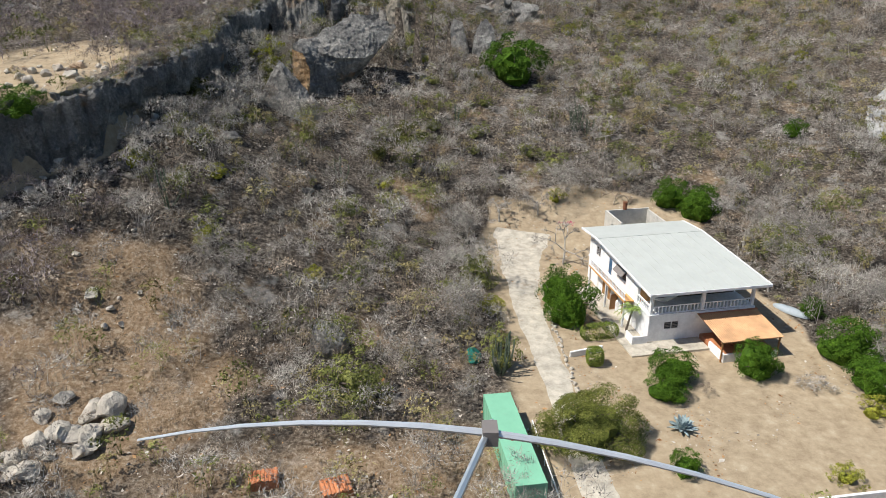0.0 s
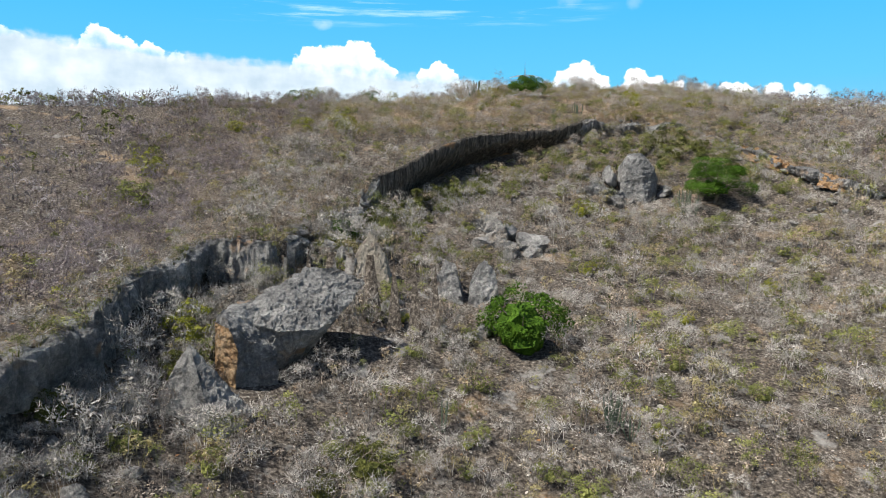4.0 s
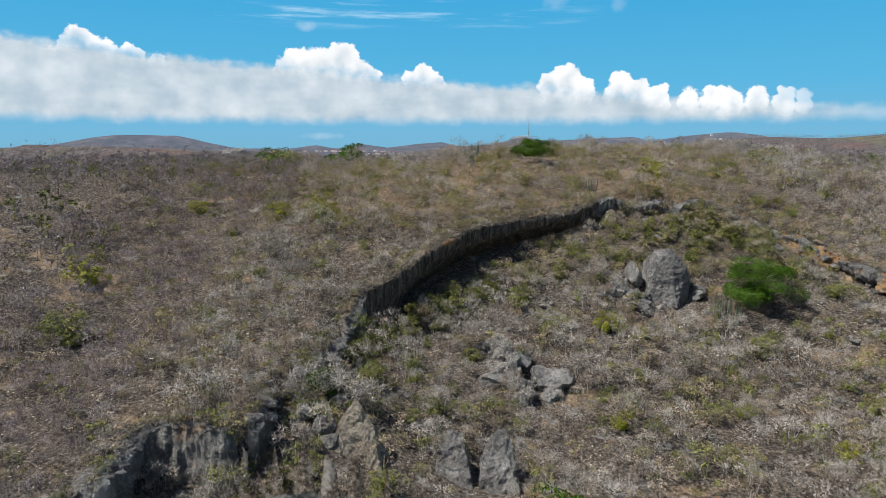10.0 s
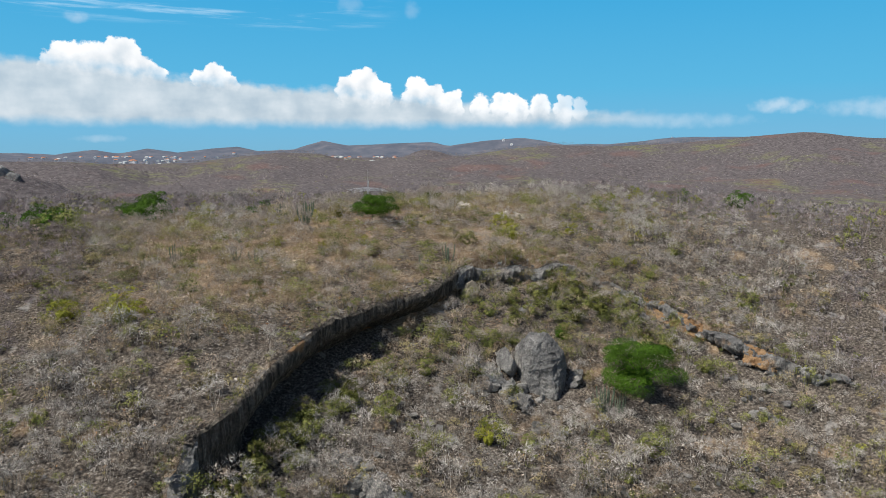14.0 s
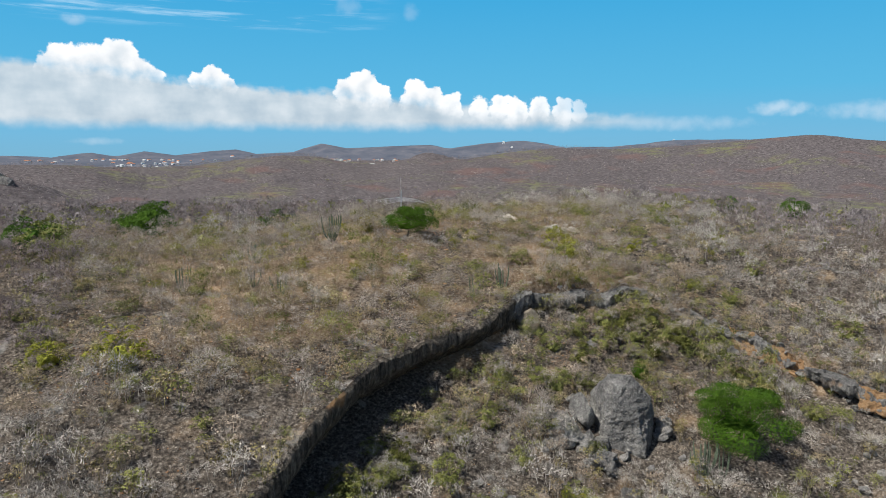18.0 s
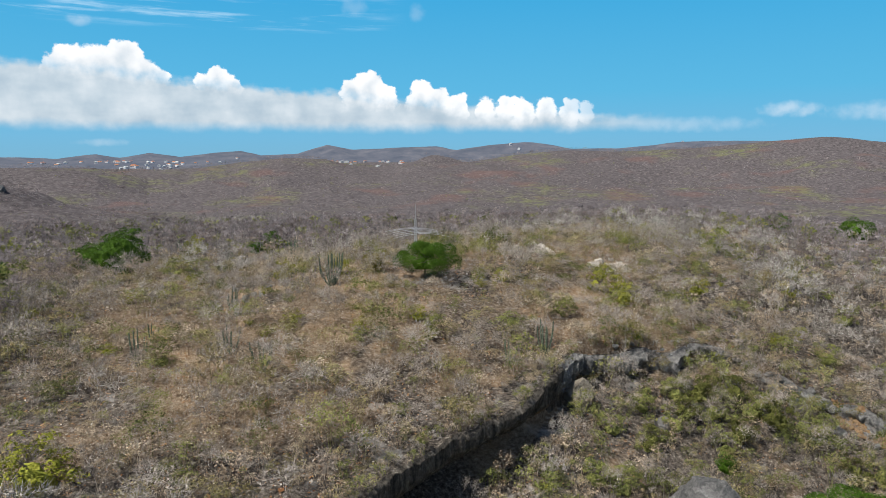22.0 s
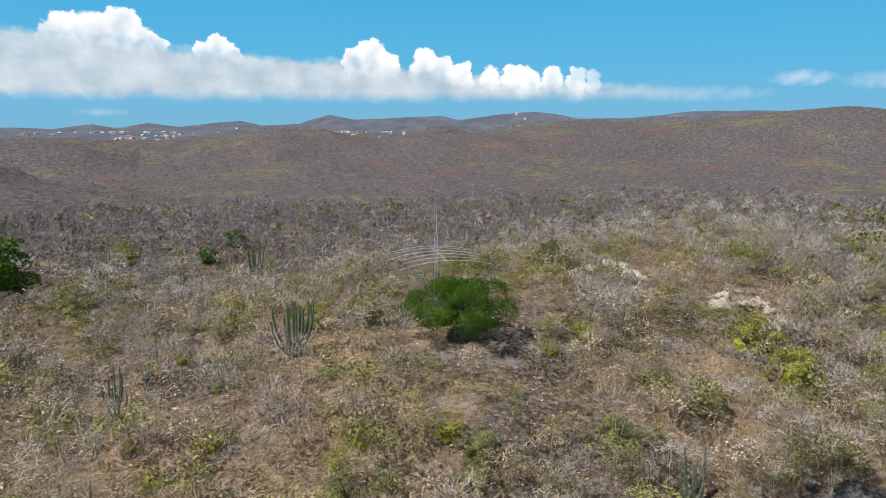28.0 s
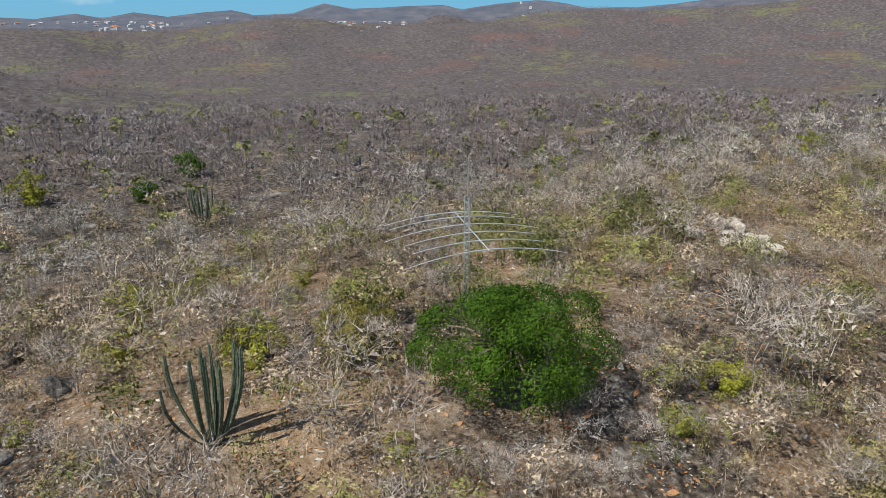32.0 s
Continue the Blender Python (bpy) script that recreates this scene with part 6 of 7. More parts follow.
    part("column", boxes((0.0, 3.25, 3.345, 0.32, 3.59, 6.34), bevel=0.015), M_WHITE, H)
    # balustrades: each baluster is a part
    shared = bpy.data.meshes.new("baluster")
    b = baluster_bm(0.72)
    b.to_mesh(shared)
    b.free()
    shared.materials.append(M_WHITE)

    def run(x0, y0, x1, y1):
        n = max(2, int(math.hypot(x1 - x0, y1 - y0) / 0.40))
        lo, hi = sorted((x0, x1)), sorted((y0, y1))
        for z in (3.345, 4.165):
            part("rail", boxes((lo[0] - 0.09, hi[0] - 0.09, z, lo[1] + 0.09, hi[1] + 0.09, z + 0.1), bevel=0.01), M_WHITE, H)
        for i in range(n):
            f = (i + 0.5) / n
            o = new("baluster", shared)
            o.parent = H
            o.location = (x0 + (x1 - x0) * f, y0 + (y1 - y0) * f, 3.445)

    run(0.42, 0.17, 5.9, 0.17)
    run(6.5, 0.17, 11.98, 0.17)
    run(0.16, 0.45, 0.16, 3.15)
    run(-1.2, 3.85, -1.2, 14.1)
    part("wall", boxes((0.33, 3.27, 3.345, 1.9, 3.57, 5.1)), M_ORANGE, H, "orange plastered wall piece")
    for y in (3.85, 8.9, 14.0):
        part("post", boxes((-1.3, y - 0.1, -0.4, -1.1, y + 0.1, 3.1), bevel=0.01), M_WHITE, H)
    # roof: long slope to the front, short one to the back, with white fascia
    prof = [(-1.25, 6.38), (13.6, 7.10), (18.5, 6.72), (18.5, 6.56), (13.6, 6.94), (-1.25, 6.22)]
    bm = bmesh.new()
    ring = [[bm.verts.new((x, y, z)) for y, z in prof] for x in (-0.85, 13.3)]
    for i in range(6):
        bm.faces.new((ring[0][i], ring[0][(i + 1) % 6], ring[1][(i + 1) % 6], ring[1][i]))
    bm.faces.new(ring[0][::-1])
    bm.faces.new(ring[1])
    roof = part("roof", bm, M_ROOF, H, "weathered pale grey sheet roof")
    part("fascia", boxes((-0.9, -1.33, 6.16, 13.35, -1.253, 6.46)), M_WHITE, roof)
    part("ridge_strip", boxes((-0.85, 13.45, 7.085, 13.3, 13.75, 7.13)), M_ROOF, roof)
    for x in np.arange(0.3, 13, 1.05):
        bm = bmesh.new()
        v = [bm.verts.new(p) for p in ((x, -1.24, 6.383), (x + 0.05, -1.24, 6.383), (x + 0.05, 13.44, 7.1), (x, 13.44, 7.1), (x, -1.24, 6.41), (x + 0.05, -1.24, 6.41), (x + 0.05, 13.44, 7.125), (x, 13.44, 7.125))]
        for f in ((0, 1, 5, 4), (4, 5, 6, 7), (0, 4, 7, 3), (1, 2, 6, 5), (2, 3, 7, 6)):
            bm.faces.new([v[i] for i in f])
        part("seam", bm, M_ROOF, roof)
    for y0, z0, y1, z1 in ((-1.25, 6.2, 13.6, 6.92), (13.6, 6.92, 18.5, 6.54)):
        for x in (-0.93, 13.305):
            bm = bmesh.new()
            v = [bm.verts.new(p) for p in ((x, y0, z0), (x + 0.075, y0, z0), (x + 0.075, y1, z1), (x, y1, z1), (x, y0, z0 + 0.26), (x + 0.075, y0, z0 + 0.26), (x + 0.075, y1, z1 + 0.26), (x, y1, z1 + 0.26))]
            for f in ((0, 1, 5, 4), (4, 5, 6, 7), (0, 4, 7, 3), (1, 2, 6, 5), (2, 3, 7, 6), (0, 3, 2, 1)):
                bm.faces.new([v[i] for i in f])
            part("fascia", bm, M_WHITE, roof)
    # patio with its sheet roof
    part("patio_floor", boxes((6.3, -5.0, -0.6, 12.4, -0.005, 0.42)), M_TILE, H, "terracotta-tiled patio floor")
    for q in ((6.1, -5.2, -0.6, 8.6, -5.005, 0.75), (6.1, -5.0, -0.6, 6.295, -2.2, 0.75), (9.4, -5.2, -0.6, 12.4, -5.005, 0.6)):
        part("patio_wall", boxes(q), M_WHITE, H, "low white patio wall")
    n = 62
    xs = np.linspace(5.6, 12.8, n)
    V, F = [], []
    for x, wv in zip(xs, 0.05 * np.cos(np.arange(n) * np.pi)):
        for y, z in ((-0.01, 3.0), (-5.3, 2.3), (-5.3, 2.26), (-0.01, 2.96)):
            V.append((x, y, z + wv))
    for i in range(n - 1):
        for j in range(4):
            F.append((4 * i + j, 4 * i + (j + 1) % 4, 4 * i + 4 + (j + 1) % 4, 4 * i + 4 + j))
    pr = part_np("patio_roof", np.array(V), np.array(F), M_TERRA, H, "faded terracotta corrugated sheet roof")
    part("ridge_tiles", boxes((5.6, -0.3, 2.99, 12.8, -0.012, 3.09)), M_TILE, pr)
    for x in (5.9, 9.3, 12.5):
        part("patio_post", boxes((x - 0.07, -5.1, -0.6, x + 0.07, -4.96, 2.2)), M_WOOD, H)
    part("patio_beam", boxes((5.7, -5.1, 2.04, 12.7, -4.96, 2.2)), M_WOOD, H)
    # front terrace, side path, low walls
    part("terrace", boxes((-2.9, -2.6, -0.5, 6.09, -0.005, 0.06)), M_PAVING, H, "pale concrete terrace")
    part("side_path", boxes((-2.9, -0.004, -0.5, -0.01, 14.5, 0.05)), M_PAVING, H, "pale concrete side path")
    part("planter_wall", boxes((-1.9, -0.3, 0.065, -0.1, -0.1, 0.95)), M_WHITE, H, "low white planter wall")
    part("planter_wall", boxes((-1.9, -0.099, 0.065, -1.75, 1.4, 0.95)), M_WHITE, H, "low white planter wall")
    # roofless annex behind
    for q in (("x", 23.6, 0.25, 4.6, 11.0, 0, 6.9), ("y", 4.6, 0.25, 18.6, 23.595, 0, 6.9, [(20.4, 21.5, 4.6, 5.8)]), ("y", 10.75, 0.25, 18.6, 23.595, 0, 6.7, [(19.3, 20.3, 3.6, 5.9)]), ("x", 18.55, 0.045, 4.86, 10.74, 0, 6.5)):
        part("annex_wall", wall(bmesh.new(), *q), M_CONCRETE, H, "bare grey concrete wall of an unroofed annex")
    part("annex_floor", boxes((4.86, 18.6, 2.9, 10.74, 23.59, 3.1)), M_CONCRETE, H)
    part("flue", tube(bmesh.new(), (7.4, 23.7, 6.9), (7.4, 23.7, 8.0), 0.3, 0.3, 10), M_RUST, H, "rusty drum on the annex wall")
    return H


house = build_house()


# ---------------------------------------------------------------- plot: drive, walls, container and garden plants
def ribbon(name, line, widths, material, label, lift=0.05, kind="structure", category="road"):
    """A strip draped on the ground along a centre line."""
    q = resample([(*p, w) for p, w in zip(line, widths)], 0.8)
    way = np.gradient(q[:, :2], axis=0)
    way /= np.linalg.norm(way, axis=1)[:, None]
    nl = np.stack([-way[:, 1], way[:, 0]], 1)
    cols = []
    for f in np.linspace(-1, 1, 7):
        w = q[:, 2] / 2 * f * (1 + (0.3 * vnoise(np.arange(len(q)) * 0.8, np.full(len(q), f * 9), 2.0, 3) if abs(f) == 1 else 0))
        x, y = q[:, 0] + nl[:, 0] * w, q[:, 1] + nl[:, 1] * w
        cols.append(np.stack([x, y, ground_z(x, y) + (lift if abs(f) < 1 else -0.02)], 1))
    V = np.stack(cols)
    i = np.arange(V.shape[0] * V.shape[1]).reshape(V.shape[:2])
    F = np.stack([i[:-1, :-1], i[:-1, 1:], i[1:, 1:], i[1:, :-1]], -1).reshape(-1, 4)
    return tagged(new(name, mesh_np(name, V.reshape(-1, 3), F, material, smooth=True)), label, category, kind=kind)


ribbon("road_drive", [(13.5, 38), (12.2, 52), (11.9, 60), (11.2, 69), (10.6, 80), (11.2, 90), (12.5, 97)], [3.3, 3.0, 3.1, 3.3, 4.0, 6.4, 8.6], M_PAVING, "pale dusty concrete drive beside the house")
ribbon("road_east", [(74, 117), (76.5, 122), (80, 128), (88, 134)], [2.5, 3.4, 3.8, 4], plain("grey_gravel", (0.36, 0.36, 0.35), 0.95, spread=0.3), "pale grey gravel track among scrub")


def stone_line(x0, y0, x1, y1, n, seed):
    r = np.random.default_rng(seed)
    root = tagged(new("stone_border"), "row of rough pale stones edging the drive", "border")
    base = bpy.data.meshes.new("stone")
    b = rock_mesh(seed, 2, 6, 0.15)
    b.to_mesh(base)
    b.free()
    base.materials.append(M_ROCK_PALE)
    for i in range(n):
        f = (i + r.uniform(0, 0.6)) / n
        x, y = x0 + (x1 - x0) * f + r.normal() * 0.12, y0 + (y1 - y0) * f
        o = new("stone", base)
        o.parent = root
        k = r.uniform(0.16, 0.34)
        o.matrix_local = pose(x, y, tree_z(x, y) + 0.05, 0, 0, r.uniform(0, 360)) @ Matrix.Diagonal((k, k, k * 0.8, 1))
    return root


stone_line(13.2, 84, 13.5, 58, 46, 610)

# shipping container
cont = tagged(new("shipping_container"), "long pale green shipping container with a rusty roof patch", "container")
cont.matrix_world = pose(4.1, 54.6, tree_z(5, 48) + 0.12, 0, 0, 8.0)
bm = bmesh.new()
n = 60
for side in (0.0, 2.44):
    ring = []
    for i in range(n + 1):
        y = -12.2 * i / n
        off = 0.045 if (i // 2) % 2 else 0.0
        x = side + (off if side == 0 else -off)
        ring.append((bm.verts.new((x, y, 0.0)), bm.verts.new((x, y, 2.5))))
    for a, b in zip(ring[:-1], ring[1:]):
        bm.faces.new((a[0], b[0], b[1], a[1]))
body = part("side_panel", bm, M_GREENPAINT, cont)
part("roof", boxes((-0.03, -12.23, 2.5, 2.47, 0.03, 2.6), bevel=0.015), M_GREENPAINT, cont)
part("end_panel", boxes((0, -0.05, 0, 2.44, -0.0, 2.5)), M_GREENPAINT, cont)
part("end_panel", boxes((0, -12.2, 0, 2.44, -12.15, 2.5)), M_GREENPAINT, cont)
part("rust_patch", boxes((0.7, -6.6, 2.6, 1.7, -6.3, 2.606), (0.9, -6.9, 2.6, 1.2, -6.75, 2.606)), M_RUST, cont)
for x in (-0.04, 2.36):
    for y in (-12.24, -0.12):
        part("corner_post", boxes((x, y, -0.1, x + 0.12, y + 0.16, 2.62)), M_GREENPAINT, cont)

# white pipe fence beside it
fence = tagged(new("pipe_fence"), "white pipe rail on short posts beside the container", "fence")
for i in range(5):
    x, y = 8.4 + 0.25 * i, 53 - 2.4 * i
    part("post", tube(bmesh.new(), (x, y, tree_z(x, y) - 0.2), (x, y, tree_z(x, y) + 0.9), 0.05), M_WHITE, fence)
part("rail", tube(bmesh.new(), (8.4, 53, tree_z(8.4, 53) + 0.9), (9.4, 43.4, tree_z(9.4, 43.4) + 0.9), 0.06), M_WHITE, fence)


def garden_wall(x0, y0, x1, y1, h, material, label):
    a = math.degrees(math.atan2(y1 - y0, x1 - x0))
    L = math.hypot(x1 - x0, y1 - y0)
    ob = part("garden_wall", boxes((0, -0.12, -0.4, L, 0.12, h), bevel=0.02), material)
    ob.matrix_world = pose(x0, y0, min(tree_z(x0, y0), tree_z(x1, y1)) + 0.02, 0, 0, a)
    return tagged(ob, label, "wall")


garden_wall(13.9, 64.9, 17.6, 66.2, 0.7, M_WHITE, "low pale blue-white retaining wall by the terrace")
garden_wall(29.5, 43.2, 36.5, 44.2, 1.2, M_WHITE, "white boundary wall at the foot of the garden")

for i, (x, y, w, h, stock) in enumerate([(15.4, 73.0, 7.2, 6.6, GREENS[0]), (14.6, 77.4, 6.0, 5.8, GREENS[1]), (38.6, 98.6, 7.4, 5.6, GREENS[2]), (35.4, 102.0, 6.4, 5.2, GREENS[1]), (43.0, 64.6, 8.0, 5.0, GREENS[0]), (43.2, 58.6, 7.5, 4.8, GREENS[2]), (40.5, 55, 4, 2.6, YELLOWS[1]),
                                        (23.6, 61.0, 5.8, 3.8, GREENS[1]), (22.0, 58.0, 5.0, 2.8, GREENS[0]), (32.4, 61.9, 5.4, 4.4, GREENS[2]), (20.6, 47.4, 3.2, 2.4, GREENS[1]), (33.6, 46.4, 3.4, 2.0, YELLOWS[2]), (6.4, 63.4, 5.4, 4.6, OLIVES[1]), (5.2, 82.4, 5.4, 4.8, OLIVES[2]), (6.4, 75.0, 3.0, 2.4, YELLOWS[1]), (-9.2, 58.4, 7.4, 6.2, OLIVES[0]), (43.6, 73.4, 3.6, 2.6, GREENS[0])]):
    put(stock, x, y, w, h)
M_SHADE_LEAF = leaf_material("shade_tree_leaves", (0.05, 0.065, 0.012), (0.12, 0.135, 0.028), (0.22, 0.225, 0.06))
shade_tree = tree("shade_tree", 303, 44, 24000, 0.0085, M_SHADE_LEAF, "wide dark olive shade tree beside the container", "tree", low=0.16, trunk=0.014, bare=40, bough=(0.08, 0.14))
shade_tree.matrix_world = pose(13.6, 51.4, tree_z(13.6, 51.4) - 0.1, 0, 0, 40) @ Matrix.Diagonal((12.2, 10.0, 6.4, 1))


def clipped(name, x, y, sx, sy, sz, seed, label):
    """A clipped hedge: leaves packed on a rounded box."""
    r = np.random.default_rng(seed)
    n = 5200
    u = r.uniform(-1, 1, (n, 3))
    k = np.argmax(np.abs(u), 1)
    u[np.arange(n), k] = np.sign(u[np.arange(n), k])
    rad = np.linalg.norm(u, axis=1)[:, None]
    c = u / rad ** 0.45 * np.array([sx, sy, sz]) / 2 + np.array([0, 0, sz / 2])
    c[:, 2] = np.maximum(c[:, 2], 0.02)
    V, F = blades(c, u / rad, n, np.full(n, 0.07), 0.07, r)
    root = tagged(new(name), label, "hedge")
    root.location = (x, y, tree_z(x, y))
    part("trunk", tube(bmesh.new(), (0, 0, -0.1), (0, 0, sz * 0.6), 0.06, 0.03), M_BARK, root)
    part_np("foliage", V, F, leaf_material("hedge_leaves", (0.09, 0.13, 0.02), (0.17, 0.22, 0.04), (0.28, 0.33, 0.08)), root)
    return root


h1 = clipped("clipped_hedge", 17.9, 69.2, 4.4, 1.8, 1.7, 620, "clipped yellow-green box hedge by the terrace")
h1.rotation_euler = (0, 0, radians(12))
clipped("clipped_bush", 16.2, 63.5, 1.7, 1.7, 1.9, 621, "small round clipped bush beside the drive")


def agave(x, y, k):
    r = np.random.default_rng(630)
    root = tagged(new("agave"), "large blue-grey agave rosette on bare earth", "plant")
    root.location = (x, y, tree_z(x, y))
    for i in range(40):
        az, up = i * 2.39996, 0.15 + 1.2 * (i / 40) ** 0.8
        L = k * r.uniform(0.85, 1.1) * (1 - 0.25 * i / 40)
        bm = bmesh.new()
        ring = []
        for f, w, t in ((0, 0.10, 0.04), (0.35, 0.13, 0.05), (0.7, 0.09, 0.03), (1.0, 0.008, 0.005)):
            d = L * f
            px, pz = d * math.cos(up) , d * math.sin(up) + 0.05 - 0.15 * f * f * math.cos(up)
            ring.append([bm.verts.new((px * math.cos(az) - s * w * k * math.sin(az), px * math.sin(az) + s * w * k * math.cos(az), pz + h * t * k + (0.04 * k if s else 0))) for s, h in ((-1, 0), (0, -1), (1, 0), (0, 0.2))])
        for a, b in zip(ring[:-1], ring[1:]):
            for j in range(4):
                bm.faces.new((a[j], a[(j + 1) % 4], b[(j + 1) % 4], b[j]))
        part("leaf", bm, M_AGAVE, root)
    return root


agave(22.0, 52.8, 1.55)


def palm(x, y, h):
    r = np.random.default_rng(640)
    root = tagged(new("palm"), "young palm with drooping yellow-green fronds by the house wall", "palm tree")
    root.location = (x, y, tree_z(x, y) - 0.05)
    bm = bmesh.new()
    p = Vector((0, 0, 0))
    for i in range(6):
        q = Vector((0.08 * i, -0.03 * i, h * (i + 1) / 6))
        tube(bm, p, q, 0.15 - 0.012 * i, 0.14 - 0.012 * i, 8)
        p = q
    part("trunk", bm, M_BARK, root)
    for i in range(15):
        az, up = i * 2.39996, r.uniform(0.1, 1.1)
        V, F = [], []
        for j in range(15):
            f = j / 14
            d = 1.9 * f
            c = np.array([math.cos(az) * d * math.cos(up), math.sin(az) * d * math.cos(up), d * math.sin(up) - 1.3 * f * f])
            side = np.array([-math.sin(az), math.cos(az), 0])
            for s in (-1, 1):
                tip = c + side * s * 0.42 * (1 - 0.6 * abs(f - 0.4)) + np.array([math.cos(az) * 0.2, math.sin(az) * 0.2, -0.22])
                k = len(V)
                V += [c + np.array([0, 0, 0.02]), c + np.array([math.cos(az) * 0.09, math.sin(az) * 0.09, 0]), tip]
                F.append((k, k + 1, k + 2))
        part_np("frond", np.array(V) + np.array(p), np.array(F), M_PALM, root)
    return root


palm(21.3, 70.6, 3.1)


def bare_tree(x, y, w, h, seed, material, label, name="bare_tree"):
    """A leafless tree: trunk, then a crown of forking limbs and twigs."""
    r = np.random.default_rng(seed)
    root = tagged(new(name), label, "tree")
    root.location = (x, y, tree_z(x, y) - 0.1)
    bm = bmesh.new()
    twigs = []

    def grow(a, way, length, rad, depth):
        b = a + way * length
        tube(bm, a, b, rad, rad * 0.7, 6 if depth < 2 else 4)
        if depth == 4:
            for _ in range(7):
                c = a.lerp(b, r.uniform(0.2, 1))
                v = (way + Vector(r.normal(size=3)) * 0.8).normalized() * length * r.uniform(0.6, 1.1)
                side = v.cross(Vector(r.normal(size=3))).normalized() * 0.022
                twigs.append((tuple(c - side), tuple(c + side), tuple(c + v)))
            return
        for _ in range(3 if depth < 3 else 4):
            v = (way + Vector(r.normal(size=3)) * 0.62 + Vector((0, 0, 0.1))).normalized()
            v = Vector((v.x * w / h * 1.2, v.y * w / h * 1.2, v.z)).normalized()
            grow(b, v, length * r.uniform(0.62, 0.85), rad * 0.6, depth + 1)

    grow(Vector((0, 0, 0)), Vector((r.normal() * 0.1, r.normal() * 0.1, 1)).normalized(), h * 0.30, 0.028 * h, 0)
    part("trunk", bm, material, root)
    T = np.array(twigs).reshape(-1, 3)
    tagged(part_np("twig_crown", T, np.arange(len(T)).reshape(-1, 3), material, root), kind="stuff")
    return root


bare_tree(17.0, 88.5, 9.5, 6.6, 650, M_TWIG_GREY, "spreading leafless grey tree beside the house")
bare_tree(26.9, 102.8, 3.5, 4.6, 651, M_TWIG_BROWN, "small leafless tree behind the annex")
for i, (x, y, w, h) in enumerate([(39, 84, 7, 5), (41, 79, 7, 4.8), (42, 90, 7, 5), (45, 85, 7, 4.6), (24, 107, 6, 4), (15, 101, 7, 5), (9, 99, 7, 5), (4, 92, 7, 5), (46, 95, 7, 5)]):
    bare_tree(x, y, w, h, 660 + i, M_TWIG_GREY, "leafless grey tree at the edge of the plot")
bare_tree(28.5, 118, 8, 5, 655, M_TWIG_PALE, "fallen-looking bleached bare tree on the slope", "bleached_tree")
r = np.random.default_rng(670)
V, F = blades(np.array([[17.9, 96.5, tree_z(17.9, 96.5) + 1.2], [19.2, 97.0, tree_z(19.2, 97) + 1.0]]), np.array([[0, 0, 1.0], [0, 0, 1.0]]), 110, np.array([0.8, 0.7]), 0.10, r)
bg = tagged(new("bougainvillea"), "bougainvillea with deep pink blossom by the drive", "bush")
part_np("blossom", V, F, M_PINK, bg)
part("stem", tube(bmesh.new(), (18.4, 96.7, tree_z(18.4, 96.7) - 0.1), (18.5, 96.7, tree_z(18.4, 96.7) + 1.1), 0.05, 0.02), M_BARK, bg)

# gas cylinder, dish, boat, brush pile, net, tile stacks
def on_plot(name, bm, x, y, material, label, category, dz=0.0, turn=0.0):
    ob = part(name, bm, material)
    ob.matrix_world = pose(x, y, tree_z(x, y) + dz, 0, 0, turn)
    return tagged(ob, label, category)


bm = tube(bmesh.new(), (0, 0, 0), (0, 0, 1.15), 0.26, 0.26, 14)
tube(bm, (0, 0, 1.15), (0, 0, 1.3), 0.26, 0.10, 14)
tube(bm, (0, 0, 1.3), (0, 0, 1.42), 0.05, 0.05, 8)
on_plot("gas_cylinder", bm, 21.4, 75.6, M_WHITE, "white gas cylinder by the side doors", "gas cylinder", 0.2)
bm = bmesh.new()
bmesh.ops.create_uvsphere(bm, u_segments=18, v_segments=10, radius=0.75)
bmesh.ops.delete(bm, geom=[v for v in bm.verts if v.co.z > -0.28], context="VERTS")
bmesh.ops.solidify(bm, geom=bm.faces[:], thickness=0.03)
tube(bm, (0, 0, -1.0), (0, 0, -0.7), 0.07)
on_plot("dish", bm, 19.4, 72.4, M_LOUVRE, "dark upturned dish lying by the path", "dish", 0.95)
bm = bmesh.new()
g = bmesh.ops.create_uvsphere(bm, u_segments=16, v_segments=10, radius=1.0)
for v in bm.verts:
    v.co = Vector((v.co.x * 0.75 * (1 - 0.35 * v.co.y ** 2), v.co.y * 2.3, max(v.co.z, 0) * 0.55 + (0.0 if v.co.z > 0 else -0.05)))
on_plot("upturned_boat", bm, 41.6, 74.2, plain("faded_blue_hull", (0.33, 0.38, 0.42), 0.6), "faded blue-grey upturned dinghy at the plot edge", "boat", 0.1, 35)
S = bare_shrub(680, 9, 400, 0.010)
o = part_np("brush_pile", (S * np.array([4.2, 3.6, 1.1])).reshape(-1, 3), np.arange(len(S) * 3).reshape(-1, 3), M_TWIG_GREY)
o.location = (37.4, 59.4, tree_z(37.4, 59.4))
tagged(o, "heap of dry cut brush on bare earth", "brush pile")
S = bare_shrub(681, 7, 260, 0.010)
o = part_np("dry_shrub", (S * np.array([1.8, 1.8, 1.3])).reshape(-1, 3), np.arange(len(S) * 3).reshape(-1, 3), M_TWIG_BROWN)
o.location = (26.1, 58.3, tree_z(26.1, 58.3))
tagged(o, "small withered shrub on bare earth", "shrub")
bm = rock_mesh(690, 3, 3, 0.12)
bmesh.ops.scale(bm, vec=(0.9, 0.9, 1.0), verts=bm.verts[:])
on_plot("garden_net", bm, 3.6, 64.4, M_TEAL, "crumpled teal shade net at the scrub edge", "net", 0.6)


